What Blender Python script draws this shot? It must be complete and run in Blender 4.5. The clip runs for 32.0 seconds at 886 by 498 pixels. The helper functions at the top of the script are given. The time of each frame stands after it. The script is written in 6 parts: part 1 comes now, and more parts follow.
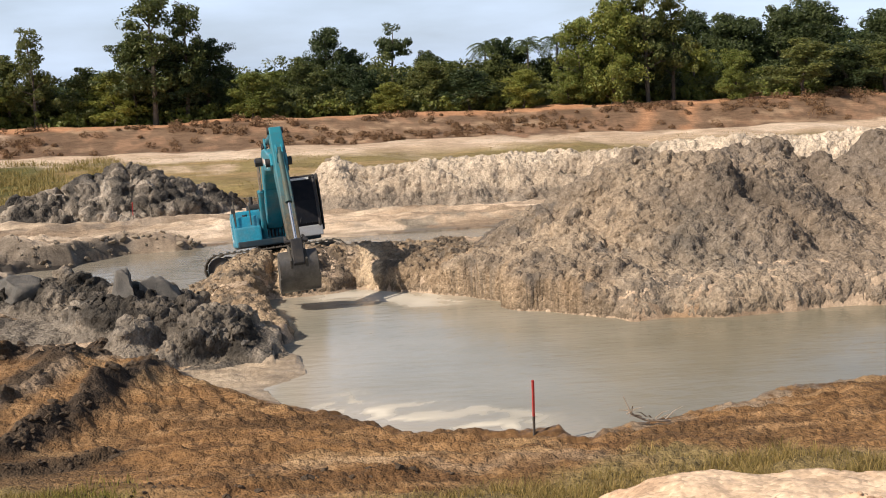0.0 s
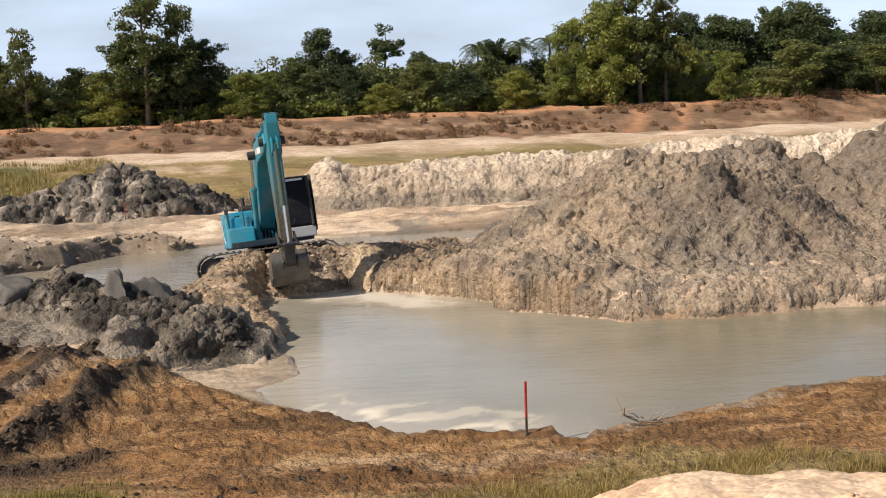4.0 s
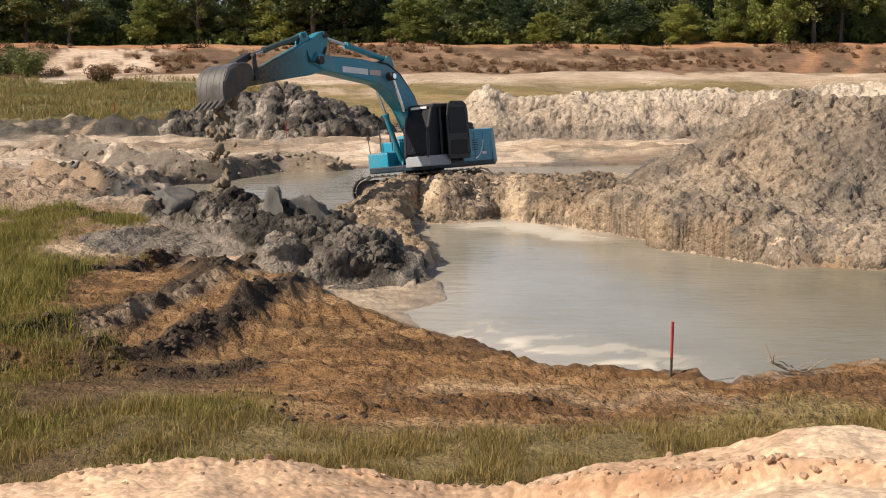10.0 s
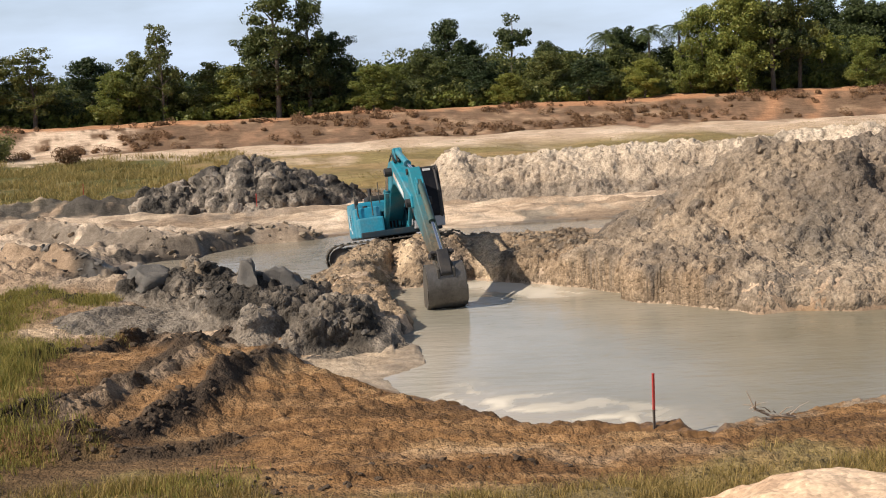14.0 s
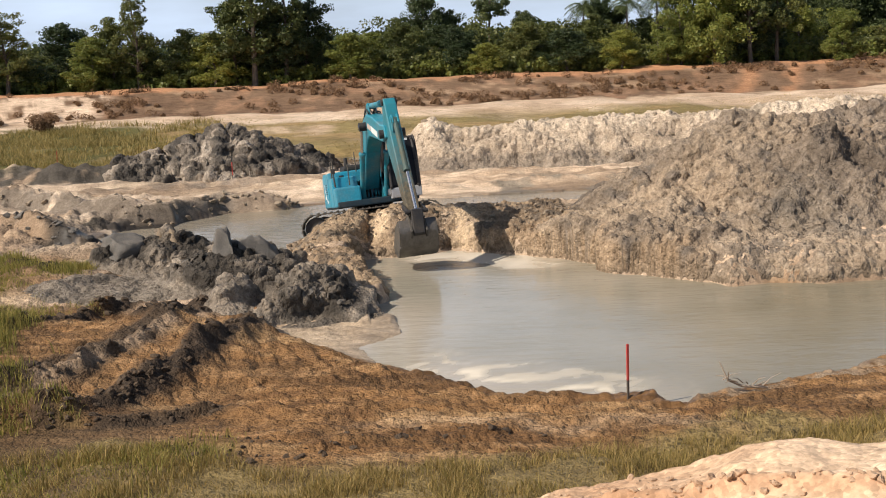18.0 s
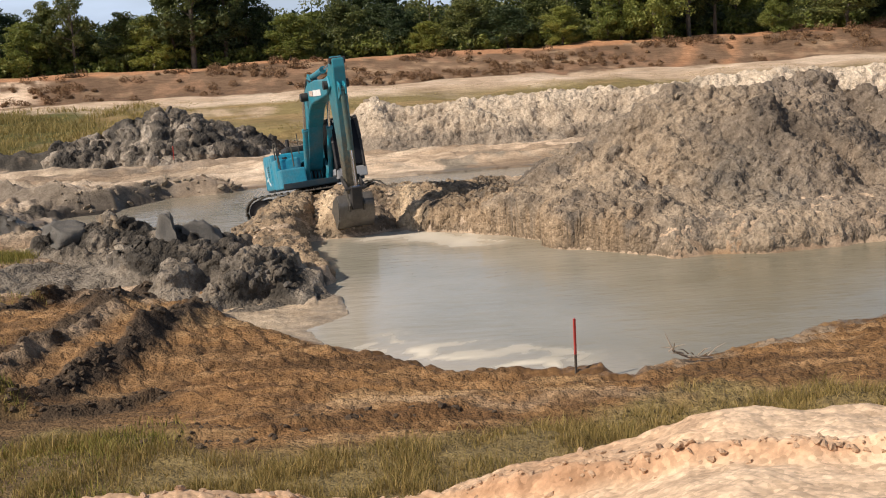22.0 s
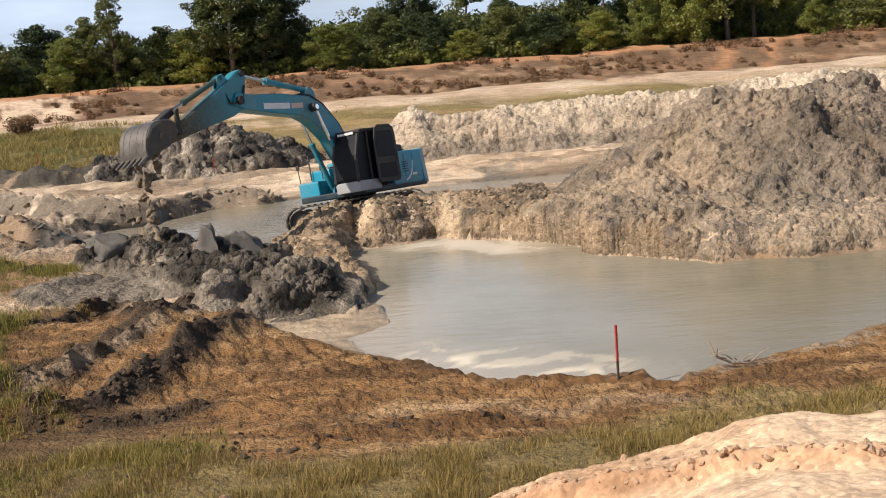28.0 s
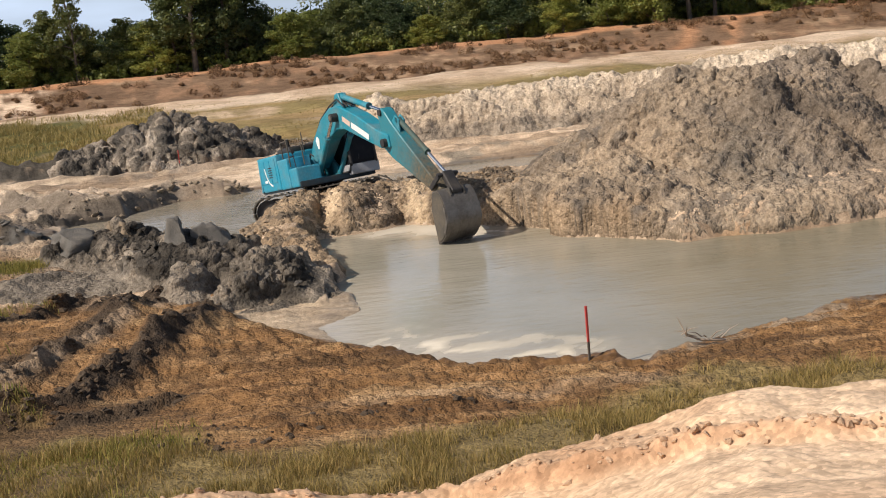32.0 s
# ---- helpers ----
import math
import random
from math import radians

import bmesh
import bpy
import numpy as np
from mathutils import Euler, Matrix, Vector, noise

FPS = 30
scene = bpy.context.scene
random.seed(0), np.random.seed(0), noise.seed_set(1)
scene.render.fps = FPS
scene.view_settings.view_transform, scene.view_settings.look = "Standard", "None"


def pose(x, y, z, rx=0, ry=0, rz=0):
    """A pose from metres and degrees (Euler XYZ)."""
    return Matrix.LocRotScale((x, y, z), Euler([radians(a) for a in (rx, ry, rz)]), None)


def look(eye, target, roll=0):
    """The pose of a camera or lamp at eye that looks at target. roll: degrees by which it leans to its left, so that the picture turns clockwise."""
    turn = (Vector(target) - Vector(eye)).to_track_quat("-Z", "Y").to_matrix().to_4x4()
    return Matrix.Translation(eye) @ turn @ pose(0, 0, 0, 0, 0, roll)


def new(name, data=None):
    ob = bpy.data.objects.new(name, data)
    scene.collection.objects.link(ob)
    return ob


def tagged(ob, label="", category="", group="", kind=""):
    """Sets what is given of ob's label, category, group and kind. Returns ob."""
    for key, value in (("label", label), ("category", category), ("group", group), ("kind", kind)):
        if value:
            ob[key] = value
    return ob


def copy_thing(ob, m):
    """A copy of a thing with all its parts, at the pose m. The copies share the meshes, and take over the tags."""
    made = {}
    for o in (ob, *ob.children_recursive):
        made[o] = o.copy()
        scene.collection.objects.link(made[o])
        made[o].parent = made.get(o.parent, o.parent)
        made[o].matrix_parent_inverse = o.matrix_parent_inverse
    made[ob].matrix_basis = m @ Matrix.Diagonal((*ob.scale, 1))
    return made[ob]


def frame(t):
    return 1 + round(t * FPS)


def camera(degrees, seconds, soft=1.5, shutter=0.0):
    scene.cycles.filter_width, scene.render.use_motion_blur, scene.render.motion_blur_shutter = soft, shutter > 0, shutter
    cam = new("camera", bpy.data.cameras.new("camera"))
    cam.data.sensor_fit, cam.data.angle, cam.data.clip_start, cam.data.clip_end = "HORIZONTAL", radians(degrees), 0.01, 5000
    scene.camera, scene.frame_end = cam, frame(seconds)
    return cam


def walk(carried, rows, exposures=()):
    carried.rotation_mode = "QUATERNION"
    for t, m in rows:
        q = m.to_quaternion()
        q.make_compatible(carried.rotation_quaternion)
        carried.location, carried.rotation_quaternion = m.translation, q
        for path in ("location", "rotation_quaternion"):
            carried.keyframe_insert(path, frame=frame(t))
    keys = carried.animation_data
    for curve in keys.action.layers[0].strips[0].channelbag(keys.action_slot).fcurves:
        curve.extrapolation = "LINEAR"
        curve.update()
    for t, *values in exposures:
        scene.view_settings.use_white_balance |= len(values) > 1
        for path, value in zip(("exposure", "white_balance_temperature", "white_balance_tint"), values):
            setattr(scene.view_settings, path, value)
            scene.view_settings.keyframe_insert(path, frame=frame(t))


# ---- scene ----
cam = camera(40.43, 32.0, soft=1.0)
# hand-held on the spot: seconds, tilt, lean and turn in degrees
EYE = (0.0, 0.0, 7.3)
HELD = [
    (0.0, 81.69, 2.18, -7.79), (0.5, 81.71, 1.98, -8.08), (1.0, 81.82, 1.93, -7.91),
    (1.5, 81.97, 1.93, -7.89), (2.0, 81.77, 2.10, -7.91), (2.5, 81.47, 1.81, -8.20),
    (4.5, 81.77, 2.18, -8.17), (5.0, 81.66, 2.15, -8.29), (5.5, 81.71, 2.39, -7.27),
    (6.0, 81.52, 2.12, -4.93), (6.5, 80.71, 2.08, -2.19), (7.0, 79.20, 2.10, -0.41),
    (7.5, 79.13, 2.03, -0.34), (8.0, 79.36, 1.89, -0.26), (8.5, 79.67, 1.72, -0.34),
    (9.0, 79.41, 1.18, -0.22), (9.5, 79.17, 0.67, 0.21), (10.0, 78.55, 0.08, -0.46),
    (10.5, 78.36, -0.82, -3.20), (11.0, 79.78, 0.06, -2.29), (11.5, 81.71, 1.11, -1.46),
    (12.0, 81.48, 1.99, -2.22), (12.5, 81.69, 2.85, -2.16), (13.0, 81.64, 3.97, -2.57),
    (13.5, 81.51, 3.01, -2.02), (15.5, 81.57, 2.91, -2.54), (16.0, 81.68, 2.94, -2.75),
    (16.5, 81.72, 2.84, -2.65), (17.0, 81.71, 2.98, -2.81), (17.5, 79.82, 2.48, -3.36),
    (18.0, 80.04, 2.32, -3.23), (18.5, 80.25, 2.14, -3.15), (19.0, 80.01, 2.34, -3.28),
    (19.5, 79.63, 2.78, -3.78), (20.0, 79.09, 2.77, -4.32), (20.5, 78.81, 2.68, -4.95),
    (21.0, 78.97, 3.10, -5.27), (21.5, 78.90, 3.20, -5.72), (22.0, 78.91, 3.25, -6.03),
    (22.5, 78.70, 3.47, -6.32), (23.0, 78.37, 3.06, -6.40), (23.5, 76.98, 1.97, -6.81),
    (24.0, 77.63, 1.54, -5.82), (24.5, 79.48, 0.65, -2.78), (26.5, 79.28, 3.84, -3.88),
    (27.0, 79.25, 4.25, -4.17), (27.5, 79.24, 4.28, -4.24), (28.0, 79.41, 4.33, -4.30),
    (28.5, 79.39, 4.22, -4.37), (29.0, 79.55, 4.32, -4.31), (29.5, 79.47, 4.62, -4.47),
    (30.0, 79.29, 4.84, -4.52), (30.5, 78.91, 5.01, -5.09), (31.0, 78.62, 5.11, -5.60),
    (31.5, 78.54, 5.52, -5.89), (32.0, 78.57, 5.60, -6.07),
]
# the clip's own camera evens out its exposure as it turns
LIT = [(0.0, 0.17), (6.5, 0.18), (8.5, 0.11), (10.5, 0.13), (13.0, 0.17), (18.0, 0.17), (20.0, 0.1), (23.0, 0.0), (24.5, 0.05), (27.0, 0.16), (30.0, 0.16), (32.0, 0.06)]
walk(cam, [(t, pose(*EYE, rx, ry, rz)) for t, rx, ry, rz in HELD], LIT)

# ---- light ----
SUN_DIR = Vector((-0.69, -0.30, 0.655)).normalized()   # towards the sun
world = bpy.data.worlds.new("sky")
scene.world = world
world.use_nodes = True
wn = world.node_tree.nodes
sky = wn.new("ShaderNodeTexSky")
sky.sky_type = "NISHITA"
sky.sun_disc = False
sky.sun_elevation = math.asin(SUN_DIR.z)
sky.sun_rotation = math.atan2(SUN_DIR.x, SUN_DIR.y)
sky.air_density, sky.dust_density, sky.ozone_density = 1.0, 1.6, 1.2
# thin high cloud in the sky
wtc = wn.new("ShaderNodeTexCoord")
wmap = wn.new("ShaderNodeMapping")
wmap.inputs["Scale"].default_value = (2.2, 2.2, 9.0)
wcl = wn.new("ShaderNodeTexNoise")
wcl.inputs["Scale"].default_value = 1.6
wcl.inputs["Detail"].default_value = 6
wramp = wn.new("ShaderNodeMapRange")
wramp.inputs["From Min"].default_value, wramp.inputs["From Max"].default_value = 0.38, 0.72
wramp.inputs["To Min"].default_value, wramp.inputs["To Max"].default_value = 0.5, 0.98
wmix = wn.new("ShaderNodeMix")
wmix.data_type = "RGBA"
wmix.inputs[7].default_value = (11.4, 13.6, 17.2, 1)
wl = world.node_tree.links
wl.new(wtc.outputs["Generated"], wmap.inputs["Vector"])
wl.new(wmap.outputs[0], wcl.inputs["Vector"])
wl.new(wcl.outputs["Fac"], wramp.inputs["Value"])
# the haze and cloud thin out towards the zenith
wsep = wn.new("ShaderNodeSeparateXYZ")
wup = wn.new("ShaderNodeMapRange")
wup.interpolation_type = "SMOOTHSTEP"
wup.inputs["From Min"].default_value, wup.inputs["From Max"].default_value = 0.12, 0.5
wup.inputs["To Min"].default_value, wup.inputs["To Max"].default_value = 1.0, 0.04
wmul = wn.new("ShaderNodeMath")
wmul.operation = "MULTIPLY"
wl.new(wtc.outputs["Generated"], wsep.inputs[0])
wl.new(wsep.outputs["Z"], wup.inputs["Value"])
wl.new(wramp.outputs[0], wmul.inputs[0])
wl.new(wup.outputs[0], wmul.inputs[1])
wl.new(wmul.outputs[0], wmix.inputs[0])
wl.new(sky.outputs[0], wmix.inputs[6])
wl.new(wmix.outputs[2], wn["Background"].inputs["Color"])
wn["Background"].inputs["Strength"].default_value = 0.064
sun = new("sun", bpy.data.lights.new("sun", "SUN"))
sun.data.energy, sun.data.angle, sun.data.color = 5.0, radians(0.53), (1.0, 0.892, 0.765)
sun.matrix_world = look((0, 0, 60), Vector((0, 0, 60)) - SUN_DIR)


# ---- materials ----
def nodes_of(name):
    m = bpy.data.materials.new(name)
    m.use_nodes = True
    nt = m.node_tree
    return m, nt, nt.nodes["Principled BSDF"]


def noise_node(nt, scale, detail=5.0, rough=0.6, vec=None):
    n = nt.nodes.new("ShaderNodeTexNoise")
    n.inputs["Scale"].default_value = scale
    n.inputs["Detail"].default_value = detail
    n.inputs["Roughness"].default_value = rough
    if vec is not None:
        nt.links.new(vec, n.inputs["Vector"])
    return n


def ranged(nt, value, a, b, lo, hi):
    n = nt.nodes.new("ShaderNodeMapRange")
    for key, v in (("From Min", a), ("From Max", b), ("To Min", lo), ("To Max", hi)):
        n.inputs[key].default_value = v
    nt.links.new(value, n.inputs["Value"])
    return n.outputs[0]


def mixed(nt, fac, a, b, blend="MIX"):
    n = nt.nodes.new("ShaderNodeMix")
    n.data_type, n.blend_type = "RGBA", blend
    for slot, v in ((0, fac), (6, a), (7, b)):
        if isinstance(v, (int, float)):
            n.inputs[slot].default_value = v
        elif isinstance(v, tuple):
            n.inputs[slot].default_value = (*v, 1)
        else:
            nt.links.new(v, n.inputs[slot])
    return n.outputs[2]


def bumped(nt, bsdf, height, strength, distance):
    b = nt.nodes.new("ShaderNodeBump")
    b.inputs["Strength"].default_value, b.inputs["Distance"].default_value = strength, distance
    nt.links.new(height, b.inputs["Height"])
    nt.links.new(b.outputs[0], bsdf.inputs["Normal"])


def voronoi_node(nt, scale, vec, feature="F1"):
    n = nt.nodes.new("ShaderNodeTexVoronoi")
    n.feature = feature
    n.inputs["Scale"].default_value = scale
    nt.links.new(vec, n.inputs["Vector"])
    return n


def weighed(nt, pairs):
    """Sum of outputs, each times its weight."""
    total = None
    for value, weight in pairs:
        m = nt.nodes.new("ShaderNodeMath")
        m.operation = "MULTIPLY_ADD"
        nt.links.new(value, m.inputs[0])
        m.inputs[1].default_value = weight
        if total is None:
            m.inputs[2].default_value = 0.0
        else:
            nt.links.new(total, m.inputs[2])
        total = m.outputs[0]
    return total


def soil_material(name, lumps=4.0, relief=0.12, grain=26.0, graded=False):
    """Earth whose soil kind comes from the mesh (attribute soil: colour, alpha = how wet)."""
    m, nt, b = nodes_of(name)
    at = nt.nodes.new("ShaderNodeAttribute")
    at.attribute_name = "soil"
    co = nt.nodes.new("ShaderNodeTexCoord").outputs["Object"]
    along = co
    if graded:
        drawn = nt.nodes.new("ShaderNodeMapping")
        drawn.inputs["Scale"].default_value = (0.3, 1.0, 1.0)
        drawn.inputs["Rotation"].default_value = (0, 0, radians(-7))
        nt.links.new(co, drawn.inputs["Vector"])
        along = drawn.outputs[0]
    fine, mid, big = noise_node(nt, grain, 4, 0.6, co), noise_node(nt, 3.1, 7, 0.66, along), noise_node(nt, 0.23, 4, 0.6, co)
    wob = nt.nodes.new("ShaderNodeVectorMath")
    wob.operation = "MULTIPLY_ADD"
    wob.inputs[1].default_value = (0.13, 0.13, 0.13)
    nt.links.new(mid.outputs["Color"], wob.inputs[0])
    nt.links.new(co, wob.inputs[2])
    v1, v2 = voronoi_node(nt, lumps, wob.outputs[0]), voronoi_node(nt, lumps * 2.9, wob.outputs[0])
    c = mixed(nt, 1.0, at.outputs["Color"], mixed(nt, ranged(nt, fine.outputs["Fac"], 0.3, 0.7, 0, 1), (0.82, 0.81, 0.79), (1.16, 1.15, 1.14)), "MULTIPLY")
    c = mixed(nt, 1.0, c, mixed(nt, ranged(nt, mid.outputs["Fac"], 0.34, 0.66, 0, 1), (0.72, 0.69, 0.66), (1.22, 1.21, 1.2)), "MULTIPLY")
    c = mixed(nt, 1.0, c, mixed(nt, ranged(nt, big.outputs["Fac"], 0.35, 0.65, 0, 1), (0.84, 0.82, 0.8), (1.1, 1.1, 1.1)), "MULTIPLY")
    # every clod its own tone
    c = mixed(nt, 1.0, c, mixed(nt, ranged(nt, v2.outputs["Color"], 0.2, 0.8, 0, 1), (0.82, 0.81, 0.79), (1.14, 1.14, 1.13)), "MULTIPLY")
    nt.links.new(c, b.inputs["Base Color"])
    nt.links.new(ranged(nt, at.outputs["Alpha"], 0, 1, 0.95, 0.42), b.inputs["Roughness"])
    b.inputs["Specular IOR Level"].default_value = 0.25
    h = weighed(nt, ((v1.outputs["Distance"], -0.4), (v2.outputs["Distance"], -0.22), (mid.outputs["Fac"], 0.85), (fine.outputs["Fac"], 0.09)))
    bumped(nt, b, h, 1.0, relief)
    # smoother where wet
    strength = ranged(nt, at.outputs["Alpha"], 0.3, 0.9, 1.0, 0.12)
    if graded:
        fine_sand = nt.nodes.new("ShaderNodeAttribute")
        fine_sand.attribute_name = "coarse"
        product = nt.nodes.new("ShaderNodeMath")
        product.operation = "MULTIPLY"
        nt.links.new(strength, product.inputs[0])
        nt.links.new(fine_sand.outputs["Fac"], product.inputs[1])
        strength = product.outputs[0]
    nt.links.new(strength, next(n for n in nt.nodes if n.type == "BUMP").inputs["Strength"])
    return m


def plain_material(name, colour, rough=0.6, metal=0.0, dirt=(0.3, 0.24, 0.17), dirty=0.25, scale=3.0, relief=0.0):
    m, nt, b = nodes_of(name)
    co = nt.nodes.new("ShaderNodeTexCoord").outputs["Object"]
    n, n2 = noise_node(nt, scale, 6, 0.65, co), noise_node(nt, scale * 9, 4, 0.6, co)
    c = mixed(nt, ranged(nt, n.outputs["Fac"], 0.45, 0.75, 0, dirty), colour, dirt)
    c = mixed(nt, 1.0, c, mixed(nt, ranged(nt, n2.outputs["Fac"], 0.3, 0.7, 0, 1), (0.85, 0.85, 0.85), (1.12, 1.12, 1.12)), "MULTIPLY")
    nt.links.new(c, b.inputs["Base Color"])
    nt.links.new(ranged(nt, n.outputs["Fac"], 0.3, 0.75, rough * 0.85, min(1.0, rough * 1.4)), b.inputs["Roughness"])
    b.inputs["Metallic"].default_value = metal
    if relief:
        bumped(nt, b, n2.outputs["Fac"], 0.6, relief)
    return m


def leaf_material(name, a, b_, shine=0.5):
    m, nt, b = nodes_of(name)
    geo = nt.nodes.new("ShaderNodeNewGeometry")
    info = nt.nodes.new("ShaderNodeObjectInfo")
    c = mixed(nt, geo.outputs["Random Per Island"], a, b_)
    c = mixed(nt, 1.0, c, mixed(nt, info.outputs["Random"], (0.72, 0.78, 0.8), (1.3, 1.18, 1.05)), "MULTIPLY")
    nt.links.new(c, b.inputs["Base Color"])
    b.inputs["Roughness"].default_value = shine
    b.inputs["Specular IOR Level"].default_value = 0.3
    tr = nt.nodes.new("ShaderNodeBsdfTranslucent")
    nt.links.new(c, tr.inputs["Color"])
    mx = nt.nodes.new("ShaderNodeMixShader")
    mx.inputs[0].default_value = 0.3
    nt.links.new(b.outputs[0], mx.inputs[1])
    nt.links.new(tr.outputs[0], mx.inputs[2])
    nt.links.new(mx.outputs[0], nt.nodes["Material Output"].inputs["Surface"])
    return m


M_SOIL = soil_material("soil", 8.0, 0.11, 20.0, True)
M_CLAY = soil_material("clay", 4.4, 0.2, 22.0)
M_LEAF = leaf_material("leaves", (0.06, 0.08, 0.024), (0.17, 0.185, 0.058))
M_LEAF_DARK = leaf_material("dark_leaves", (0.032, 0.05, 0.02), (0.085, 0.112, 0.042))
M_LEAF_YELLOW = leaf_material("yellowish_leaves", (0.12, 0.16, 0.035), (0.24, 0.25, 0.06))
M_GRASS = leaf_material("grass_blades", (0.15, 0.128, 0.038), (0.37, 0.275, 0.11), 0.7)
M_GRASS_GREEN = leaf_material("green_grass_blades", (0.12, 0.14, 0.03), (0.33, 0.275, 0.085), 0.7)
M_GRASS_FIELD = leaf_material("field_grass_blades", (0.13, 0.125, 0.042), (0.32, 0.26, 0.11), 0.7)
M_DRY = leaf_material("dry_brush", (0.13, 0.075, 0.042), (0.32, 0.2, 0.115), 0.8)
M_BARK = plain_material("bark", (0.075, 0.06, 0.048), 0.9, dirty=0.5, relief=0.02)


def water_material():
    m, nt, b = nodes_of("silty_water")
    co = nt.nodes.new("ShaderNodeTexCoord").outputs["Object"]
    mp = nt.nodes.new("ShaderNodeMapping")
    mp.inputs["Scale"].default_value = (0.55, 1.6, 1)
    mp.inputs["Rotation"].default_value = (0, 0, radians(12))
    nt.links.new(co, mp.inputs["Vector"])
    silt = noise_node(nt, 0.16, 5, 0.6, co)
    at = nt.nodes.new("ShaderNodeAttribute")
    at.attribute_name = "soil"
    c = mixed(nt, 1.0, at.outputs["Color"], mixed(nt, ranged(nt, silt.outputs["Fac"], 0.35, 0.65, 0, 1), (0.86, 0.86, 0.83), (1.12, 1.12, 1.14)), "MULTIPLY")
    nt.links.new(c, b.inputs["Base Color"])
    nt.links.new(ranged(nt, at.outputs["Alpha"], 0, 1, 0.14, 0.7), b.inputs["Roughness"])
    b.inputs["IOR"].default_value = 1.33
    r1, r2 = noise_node(nt, 2.2, 3, 0.55, mp.outputs[0]), noise_node(nt, 0.5, 2, 0.5, mp.outputs[0])
    add = nt.nodes.new("ShaderNodeMath")
    add.operation = "ADD"
    nt.links.new(r1.outputs["Fac"], add.inputs[0])
    nt.links.new(r2.outputs["Fac"], add.inputs[1])
    bumped(nt, b, add.outputs[0], 0.5, 0.04)
    return m


M_WATER = water_material()


# ---- small tools ----
def part(name, bm, material, parent=None, label=""):
    """Links a bmesh as one mesh object, under its thing where one is given."""
    me = bpy.data.meshes.new(name)
    bm.to_mesh(me)
    bm.free()
    if material:
        me.materials.append(material)
    ob = new(name, me)
    if parent:
        ob.parent = parent
    return tagged(ob, label)


def mesh_from(name, verts, faces, material, smooth=True):
    """Mesh from arrays; faces is an (n, 4) or (n, 3) array."""
    me = bpy.data.meshes.new(name)
    k = faces.shape[1]
    me.vertices.add(len(verts))
    me.vertices.foreach_set("co", np.ascontiguousarray(verts, dtype=np.float32).ravel())
    me.loops.add(faces.size)
    me.loops.foreach_set("vertex_index", np.ascontiguousarray(faces, dtype=np.int32).ravel())
    me.polygons.add(len(faces))
    me.polygons.foreach_set("loop_start", np.arange(0, faces.size, k, dtype=np.int32))
    me.polygons.foreach_set("loop_total", np.full(len(faces), k, dtype=np.int32))
    if smooth:
        me.polygons.foreach_set("use_smooth", np.ones(len(faces), dtype=bool))
    me.update(calc_edges=True)
    if material:
        me.materials.append(material)
    return me


def thing(name, label, category, m=None, group="", kind=""):
    ob = new(name)
    ob.empty_display_size = 0.2
    if m is not None:
        ob.matrix_basis = m
    return tagged(ob, label, category, group, kind)


# ---- numbers for uneven ground ----
def hash2(i, j, seed=0):
    h = (i.astype(np.int64) * 374761393 + j.astype(np.int64) * 668265263 + seed * 1442695041) & 0x7FFFFFFF
    h = ((h ^ (h >> 13)) * 1274126177) & 0x7FFFFFFF
    return ((h ^ (h >> 16)) & 0xFFFF) / 65535.0


def vnoise(x, y, seed=0):
    i, j = np.floor(x), np.floor(y)
    u, v = x - i, y - j
    u, v = u * u * u * (u * (u * 6 - 15) + 10), v * v * v * (v * (v * 6 - 15) + 10)
    a, b = hash2(i, j, seed), hash2(i + 1, j, seed)
    c, d = hash2(i, j + 1, seed), hash2(i + 1, j + 1, seed)
    return (a + (b - a) * u) * (1 - v) + (c + (d - c) * u) * v


def fbm(x, y, scale, octaves=4, gain=0.5, seed=0):
    """Uneven field about -1 to 1; scale is the size of the largest swell in metres."""
    out, amp, tot, k = np.zeros_like(x), 1.0, 0.0, 1.0 / scale
    for o in range(octaves):
        ca, sa = math.cos(0.7 * o), math.sin(0.7 * o)
        out += amp * (2 * vnoise((x * ca - y * sa) * k, (x * sa + y * ca) * k, seed + 17 * o) - 1)
        tot += amp
        amp *= gain
        k *= 2.03
    return out / tot * 1.6


def clods(x, y, size, seed=0):
    """Lumps: domes of uneven size scattered on a jittered lattice, 0 to 1."""
    gx, gy = x / size, y / size
    i0, j0 = np.floor(gx), np.floor(gy)
    best = np.zeros_like(x)
    for di in (-1, 0, 1):
        for dj in (-1, 0, 1):
            i, j = i0 + di, j0 + dj
            cx, cy = i + hash2(i, j, seed + 1), j + hash2(i, j, seed + 2)
            r = 0.35 + 0.6 * hash2(i, j, seed + 3) ** 2
            t = 1 - ((gx - cx) ** 2 + (gy - cy) ** 2) / (r * r)
            best = np.maximum(best, np.sqrt(np.clip(t, 0, None)) * r)
    return best


def smooth(a, b, v):
    t = np.clip((v - a) / (b - a), 0, 1)
    return t * t * (3 - 2 * t)


